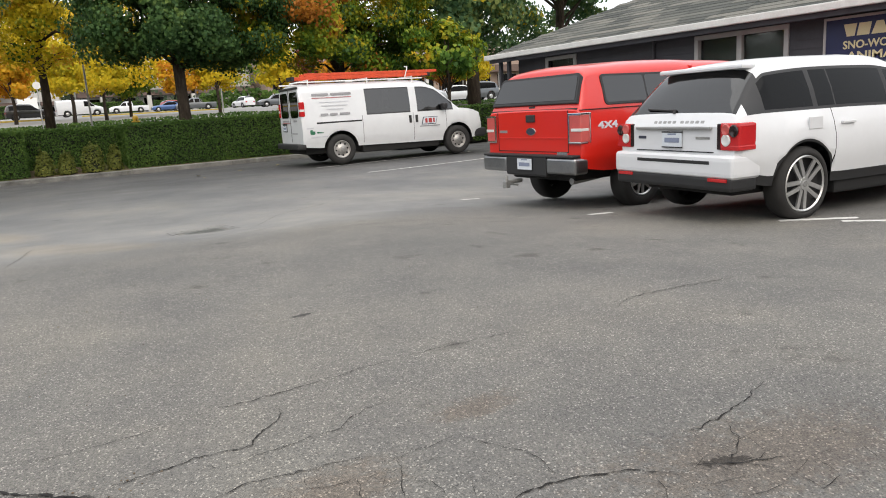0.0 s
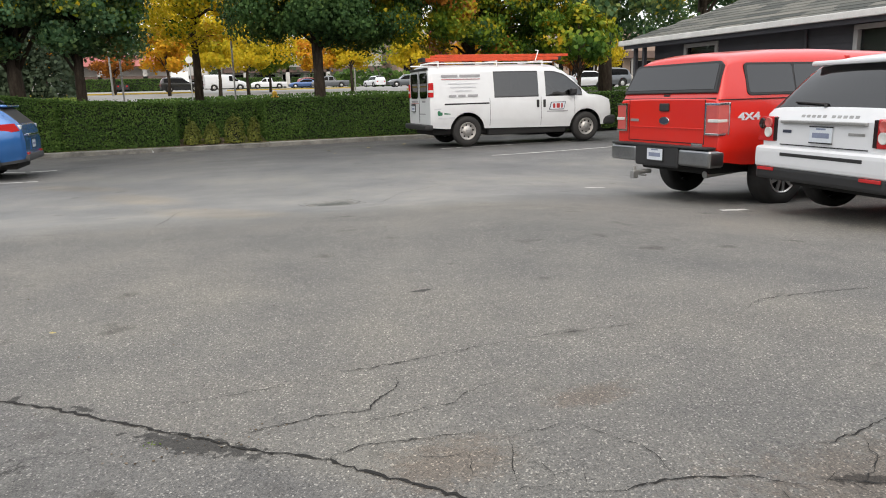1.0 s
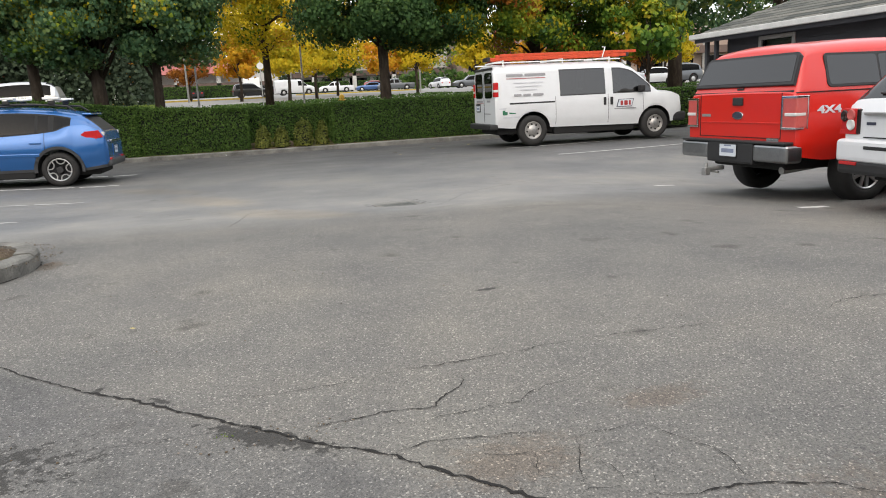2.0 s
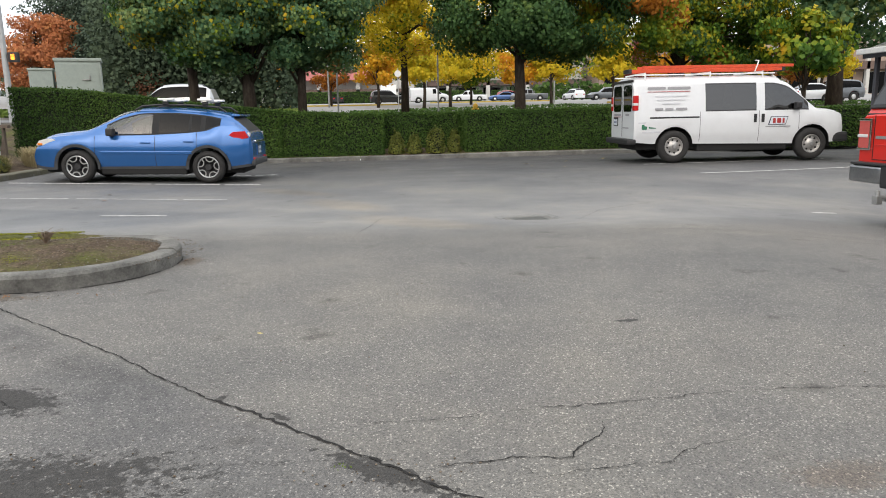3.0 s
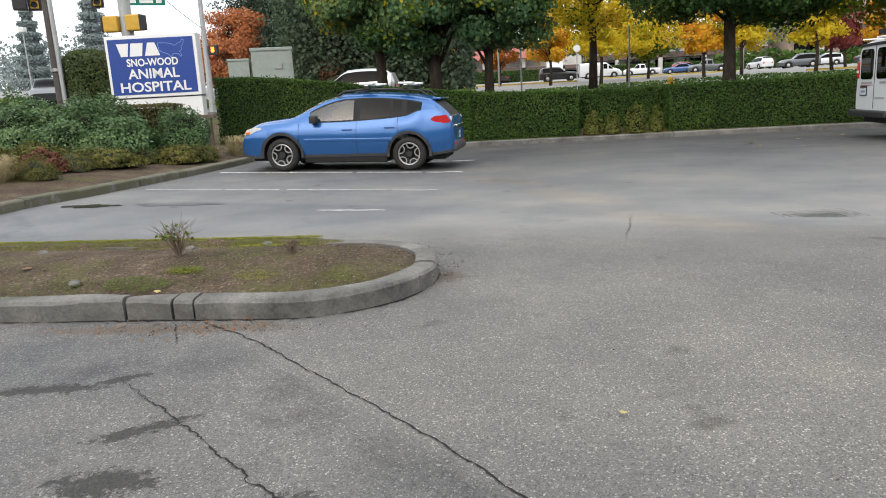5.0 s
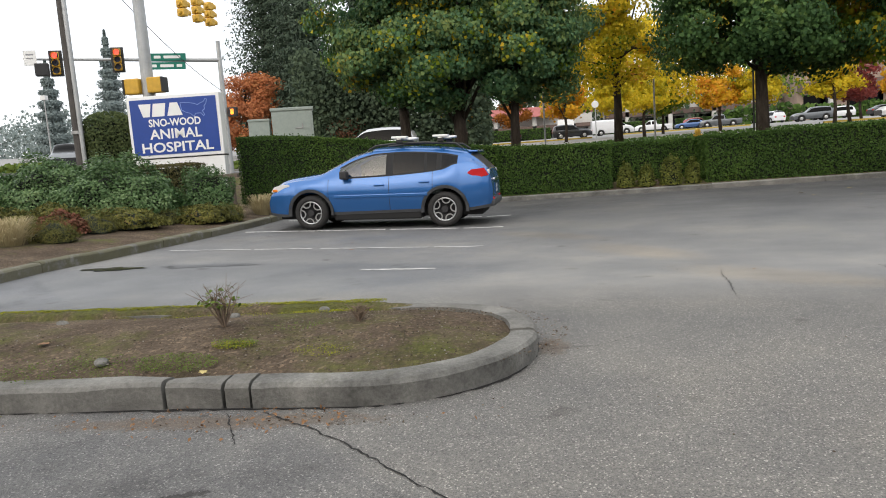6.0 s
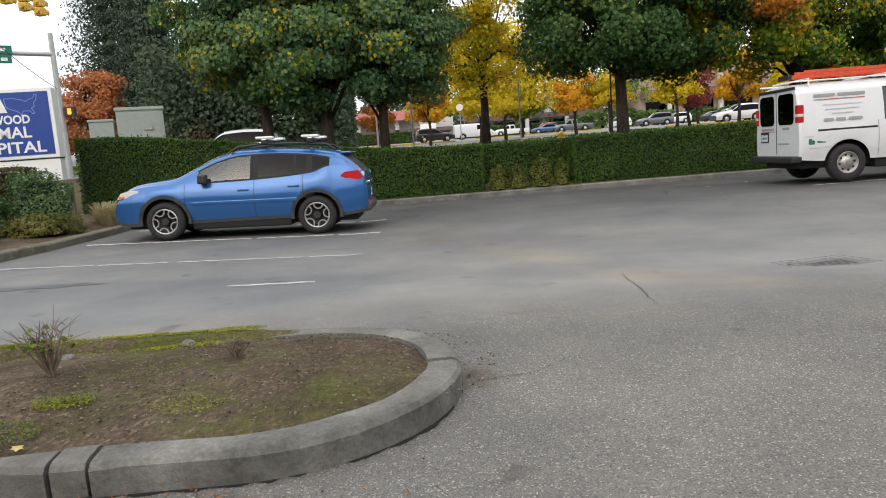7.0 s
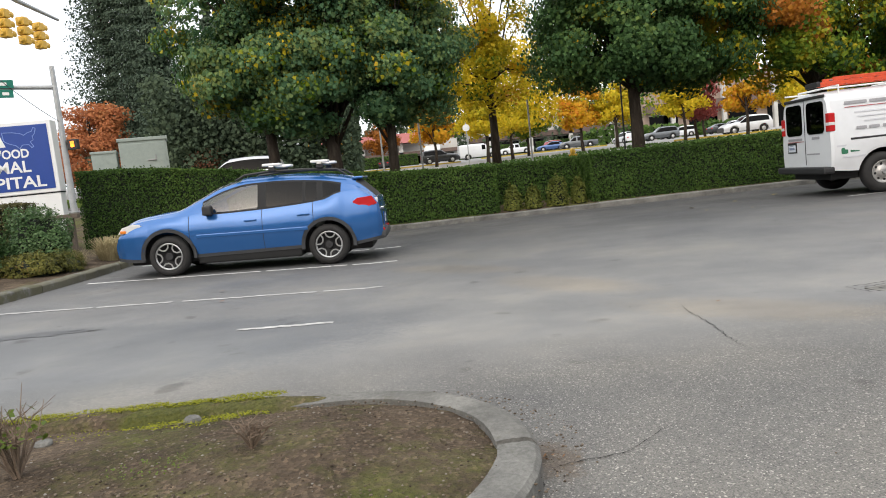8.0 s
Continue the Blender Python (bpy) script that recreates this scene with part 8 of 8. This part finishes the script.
cab2 = thing("utility_cabinet", pose(-11.75, 30.1, 1.15, 0, 0, 16), "smaller grey-green cabinet beside a larger one", "cabinet")
part("body", rbox(-0.4, -0.45, 0, 0.42, 0.45, 2.15, 0.02), "cabinet", cab2)
part("lid", rbox(-0.43, -0.48, 2.13, 0.44, 0.48, 2.22, 0.02), "cabinet", cab2)
hy = thing("fire_hydrant", pose(5.4, 30.6, ground_z(5.4, 30.6)) @ Matrix.Scale(0.8, 4), "yellow fire hydrant behind the clipped hedge", "hydrant")
part("barrel", rod((0, 0, 0), (0, 0, 0.55), 0.12, seg=16), "hydrant", hy)
part("bonnet", lathe([(0.15, 0), (0.15, 0.04), (0.12, 0.14), (0.05, 0.2), (0.0, 0.22)], 16, m=Matrix.Translation((0, 0, 0.55)) @ pose(0, 0, 0, 90, 0, 0)), "hydrant", hy)
part("nozzle", rod((-0.2, 0, 0.42), (0.2, 0, 0.42), 0.06, seg=12), "hydrant", hy)
for k, (x, y, h) in enumerate(((3.8, 30.5, 2.6), (7.6, 31, 4.5), (-0.4, 30.4, 2.4))):
    p_ = thing("sign_post", pose(x, y, ground_z(x, y)), "thin dark metal post by the pavement", "post", "pavement posts")
    part("shaft", rod((0, 0, 0), (0, 0, h), 0.035, seg=8), "dull_metal" if k != 1 else "black", p_)
disc = thing("road_sign", pose(3.0, 44.5, ground_z(3, 44.5)), "round white road sign across the street", "sign")
part("shaft", rod((0, 0, 0), (0, 0, 2.7), 0.03, seg=8), "galv", disc)
part("blade", rod((0, -0.03, 2.4), (0, -0.05, 2.4), 0.2, seg=24), "sign_white", disc)

# kerbs and markings along the street
for y, lab in ((31.0, "near"), (40.5, "far")):
    k_ = tagged(new("street_kerb"), "concrete kerb along the street", "kerb", "", "structure")
    xs_ = [-60, -45, -30, -15, 0, 15, 30, 60]
    vs_, fs_ = [], []
    for x in xs_:
        z = ground_z(x, y)
        vs_ += [(x, y - 0.08, z - 0.05), (x, y - 0.08, z + 0.15), (x, y + 0.08, z + 0.15), (x, y + 0.08, z - 0.05)]
    for i in range(len(xs_) - 1):
        fs_ += [(4 * i + j, 4 * i + j + 1, 4 * i + j + 5, 4 * i + j + 4) for j in range(3)]
    mesh_object("kerb_block", vs_, fs_, "concrete", k_)
for x0, x1, y in ((-14, 6, 78), (10, 26, 92), (24, 44, 66)):
    vs_ = [(x, y + dy, ground_z(x, y) + dz) for x in (x0, x1) for dy, dz in ((-0.1, 0), (-0.1, 0.2), (0.1, 0.2), (0.1, 0))]
    tagged(mesh_object("lot_kerb", vs_, [(0, 1, 5, 4), (1, 2, 6, 5), (2, 3, 7, 6)], "yellow_line"), "faded yellow kerb in the far car park", "kerb", "", "structure")

# ---- far and passing cars ----
SMALL = {}
SMALL["sedan"] = ([(-0.9, 0.75, 0.8, 0.72, 0.82, 0.68, 0.84), (-0.7, 0.86, 0.95, 0.8, 0.97, 0.72, 1.0), (-0.2, 0.88, 0.95, 0.82, 1.1, 0.64, 1.2), (0.4, 0.89, 0.93, 0.82, 1.32, 0.58, 1.42), (1.2, 0.89, 0.92, 0.82, 1.34, 0.58, 1.44), (2.1, 0.88, 0.9, 0.8, 0.98, 0.7, 1.0), (3.2, 0.85, 0.8, 0.72, 0.82, 0.64, 0.86), (3.6, 0.72, 0.6, 0.62, 0.62, 0.5, 0.64)], 2.7, 0.32, (0.0, 2.0))
SMALL["suv"] = ([(-0.9, 0.84, 0.95, 0.82, 1.0, 0.76, 1.02), (-0.75, 0.9, 1.05, 0.85, 1.35, 0.7, 1.45), (-0.4, 0.92, 1.05, 0.86, 1.5, 0.66, 1.64), (0.6, 0.92, 1.04, 0.86, 1.55, 0.65, 1.7), (1.4, 0.92, 1.02, 0.86, 1.5, 0.67, 1.66), (2.2, 0.92, 1.0, 0.85, 1.08, 0.76, 1.12), (3.2, 0.9, 0.95, 0.8, 0.98, 0.7, 1.02), (3.7, 0.78, 0.7, 0.68, 0.72, 0.58, 0.74)], 2.75, 0.36, (-0.55, 2.0))
SMALL["pickup"] = ([(-1.2, 0.92, 1.05, 0.9, 1.06, 0.88, 1.06), (1.0, 0.95, 1.06, 0.9, 1.07, 0.86, 1.07), (1.15, 0.95, 1.1, 0.9, 1.6, 0.72, 1.76), (2.2, 0.95, 1.1, 0.9, 1.62, 0.7, 1.78), (3.0, 0.95, 1.08, 0.88, 1.14, 0.8, 1.18), (4.0, 0.92, 1.02, 0.84, 1.04, 0.74, 1.08), (4.5, 0.82, 0.8, 0.74, 0.82, 0.62, 0.84)], 3.5, 0.39, (1.2, 2.7))
SMALL["van"] = ([(-1.1, 0.95, 1.2, 0.93, 1.8, 0.85, 2.0), (0, 0.98, 1.2, 0.95, 1.85, 0.86, 2.05), (2.3, 0.98, 1.2, 0.95, 1.82, 0.84, 2.02), (3.1, 0.97, 1.15, 0.92, 1.3, 0.84, 1.36), (4.0, 0.92, 1.0, 0.86, 1.02, 0.76, 1.05), (4.3, 0.85, 0.75, 0.78, 0.77, 0.66, 0.78)], 3.3, 0.37, (2.0, 3.0))
for nm_, c_, mt_ in (("silver", (0.45, 0.46, 0.47), 0.7), ("black", (0.015, 0.016, 0.018), 0.2), ("grey", (0.12, 0.13, 0.14), 0.5), ("deep_red", (0.3, 0.02, 0.02), 0.3), ("mid_blue", (0.06, 0.12, 0.28), 0.4), ("pale_gold", (0.4, 0.38, 0.32), 0.5)):
    M[nm_] = paint(nm_ + "_paint", c_, mt_, 0.35, 0.2)
built = {}


def far_car(kind, colour, x, y, turn, z=None, label=""):
    table, base, r, (w0, w1) = SMALL[kind]
    z = ground_z(x, y) + 0.05 if z is None else z
    name = {"sedan": "parked_car", "suv": "parked_suv", "pickup": "parked_pickup", "van": "parked_van"}[kind]
    word = {"sedan": "saloon car", "suv": "sport utility", "pickup": "pickup truck", "van": "panel van"}[kind]
    label = label or colour.replace("_", " ").replace("deep ", "dark ").replace("mid ", "") + " " + word + " parked across the street"
    if (kind, colour) in built:
        c = copy_thing(built[kind, colour], pose(x, y, z, 0, 0, turn))
        return tagged(c, label)
    c = thing(name, pose(x, y, z, 0, 0, turn), label, "car")
    s = Shell(table, [(-2, 0.3), (5, 0.28)], [(0, r + 0.07, r), (base, r + 0.07, r)], (), 0.62, 0.06, 0.16)
    x_end = table[0][0]
    wins = [(w0, (w0 + w1) / 2 - 0.04), ((w0 + w1) / 2 + 0.04, w1 + 0.1)]
    screen = (w1 - 0.6 if kind != "van" else 2.35, w1 + (0.25 if kind != "sedan" else 0.15))
    s.build(c, zoner([], wins, screen, (x_end + 0.1, w0 + 0.15) if kind in ("suv", "sedan") else (-9, -8), clad=False, trims=False), {"body": colour, "roof": colour, "pillar": colour, "side_window": "tint", "windscreen": "tint", "rear_window": "tint"})
    s.cap(c, "rear", colour, "rear_panel")
    s.cap(c, "front", "black", "grille")
    part("underbody", rbox(x_end + 0.2, -0.6, 0.25, base + 0.6, 0.6, 0.6, 0.03), "gap", c)
    for xc in (0, base):
        for q in (1, -1):
            wh = part("wheel", lathe([(0.2, -0.1), (r, -0.1), (r, 0.1), (0.2, 0.1), (0.2, -0.1)], 20), "rubber", c)
            wh.matrix_basis = pose(xc, q * 0.8, r, 0, 0, 0 if q > 0 else 180)
            part("rim", lathe([(0.0, 0.09), (0.08, 0.095), (0.2, 0.06), (0.21, 0.1)], 16), "alloy", wh)
    for q in (1, -1):
        part("tail_light", rbox(x_end - 0.01, q * 0.5, 0.72, x_end + 0.12, q * 0.76, 0.9, 0.02), "tail", c)
        part("headlight", rbox(table[-1][0] - 0.3, q * 0.42, 0.55, table[-1][0] - 0.08, q * 0.66, 0.7, 0.03), "lens", c)
    built[kind, colour] = c
    return c


far_car("suv", "silver", -7.2, 36.2, 180, None, "silver sport utility waiting on the street")
for kind, colour, x, y, turn in (("suv", "black", 3.3, 88.7, 4), ("van", "white", 9.1, 99.1, 2), ("pickup", "white", 21.5, 121.4, 175), ("suv", "deep_red", 25.4, 120.1, 15), ("sedan", "mid_blue", 25.4, 114.3, 178), ("pickup", "grey", 28.9, 109.7, 172), ("suv", "white", 34.5, 108.3, 100),
                                  ("sedan", "white", 38.9, 104.9, 95), ("suv", "grey", 35.4, 94.7, 176), ("suv", "white", 44.1, 109.0, 176), ("sedan", "black", 45.8, 104.2, 10), ("suv", "white", 50.9, 106.8, 174), ("sedan", "deep_red", 57.2, 102.8, 8), ("suv", "silver", 62.8, 103.5, 175),
                                  ("sedan", "silver", 28.6, 45.6, 176), ("sedan", "white", 34.0, 49.0, 170), ("suv", "grey", 38.5, 52.5, 178), ("suv", "white", 33.0, 68.0, 178), ("sedan", "grey", -11.1, 121.4, 90), ("sedan", "pale_gold", 64.8, 86.9, 170), ("pickup", "black", -2.1, 121.4, 88)):
    far_car(kind, colour, x, y, turn)
far_car("suv", "grey", -29.2, 43.8, 300, None, "dark grey car coming along the side street")

# ---- far shops ----


def far_block(name, x0, x1, y, depth, h, wall_mat, label, posts=0, band=None, glazed=0, roof_mat=None):
    z = ground_z((x0 + x1) / 2, y) - 0.3
    b = thing(name, pose(0, 0, z), label, "building")
    part("wall", rbox(x0, y, 0, x1, y + depth, h, 0.02), wall_mat, b)
    part("parapet", rbox(x0 - 0.2, y - 0.15, h, x1 + 0.2, y + depth + 0.2, h + 0.35, 0.03), roof_mat or wall_mat, b)
    if band:
        part("canopy", rbox(x0, y - 2.4, h * 0.46, x1, y, h * 0.6, 0.05), band, b)
    for k in range(posts):
        x = x0 + (k + 0.5) * (x1 - x0) / posts
        part("column", rbox(x - 0.4, y - 2.4, 0, x + 0.4, y - 1.6, h * 0.95, 0.04), "wall_pale", b)
    for k in range(glazed):
        x = x0 + (k + 0.5) * (x1 - x0) / glazed
        w = 0.36 * (x1 - x0) / glazed
        wd = part("window", rbox(x - w, y - 0.06, 0.6, x + w, y - 0.02, h * 0.42, 0.01), "tint", b)
        part("window_frame", rbox(x - w - 0.1, y - 0.1, h * 0.42, x + w + 0.1, y, h * 0.42 + 0.12, 0.01), "wall_pale", wd)
    return b


far_block("shop_building", 52, 128, 149, 28, 12.4, "wall_tan", "long tan shop building across the car park", 7, "wall_dark", 9)
far_block("shop_building", 16, 50, 154, 22, 7.8, "wall_pale", "low pale shop building across the car park", 4, "wall_dark", 6)
far_block("shop_building", -17, 12.4, 143, 16, 5.0, "wall_pale", "low white shop with a red awning roof", 4, "wall_dark", 5, "roof_red")
awn = thing("shop_awning", pose(0, 0, ground_z(0, 140) + 4.4), "faded red sloping awning along a low shop", "awning")
av = bmesh.new()
q_ = [av.verts.new(v) for v in ((-15, 139.2, 0), (5.5, 139.2, 0), (5.5, 142.9, 2.0), (-15, 142.9, 2.0), (-15, 142.9, 0), (5.5, 142.9, 0))]
for f in ((0, 1, 2, 3), (0, 3, 4), (1, 5, 2), (0, 4, 5, 1)):
    av.faces.new([q_[i] for i in f])
part("slope", av, "roof_red", awn)
bt = thing("box_trailer", pose(6.8, 134.0, ground_z(6.8, 134)), "white box trailer parked by the shops", "trailer")
part("box", rbox(-1.4, -1.2, 0.6, 1.4, 1.2, 3.2, 0.04), "sign_white", bt)
for s in (-0.8, 0.8):
    part("wheel", rod((s, -1.2, 0.4), (s, -1.0, 0.4), 0.4, seg=16), "rubber", bt)
for x0, x1, y in ((-7.5, 3.5, 122), (11.5, 23.5, 130), (26, 32, 133)):
    hedge("far_hedge", x0, x1, y, y + 1.2, [1.9, 1.9], int(90 + x0), "hedge", 0.3, 60, "clipped dark hedge in the far car park", 0.0, at=pose(0, 0, ground_z((x0 + x1) / 2, y)))
for k, (x, y, h) in enumerate(((-52, 75, 6.5), (20, 70, 8.5), (-2, 70, 8.5))):
    lp = thing("street_lamp", pose(x, y, ground_z(x, y)), "slim far street lamp on a metal post", "street lamp", "far lamps")
    part("shaft", rod((0, 0, 0), (0, 0, h), 0.09, 0.06, 8), "dull_metal", lp)
    part("lantern", rbox(-0.3, -0.3, h, 0.3, 0.3, h + 0.5, 0.06), "lens", lp)

# ---- unseen woods and wall, added to close the place so that glass reflects darker ----
wood("woods_behind", -45, 45, -34, -26, 10, 9000, 1.1, "shadow_wood", 21, "dark trees closing the car park behind")
wood("woods_behind", -48, -36, -30, 8, 9, 4500, 1.1, "shadow_wood", 22, "dark trees closing the car park's side")
back_wall = tagged(part("unseen_wall", rbox(-40, -25.3, 0, 40, -25.0, 3.2, 0), "siding"), "plain dark wall closing the car park", "wall", "", "structure")
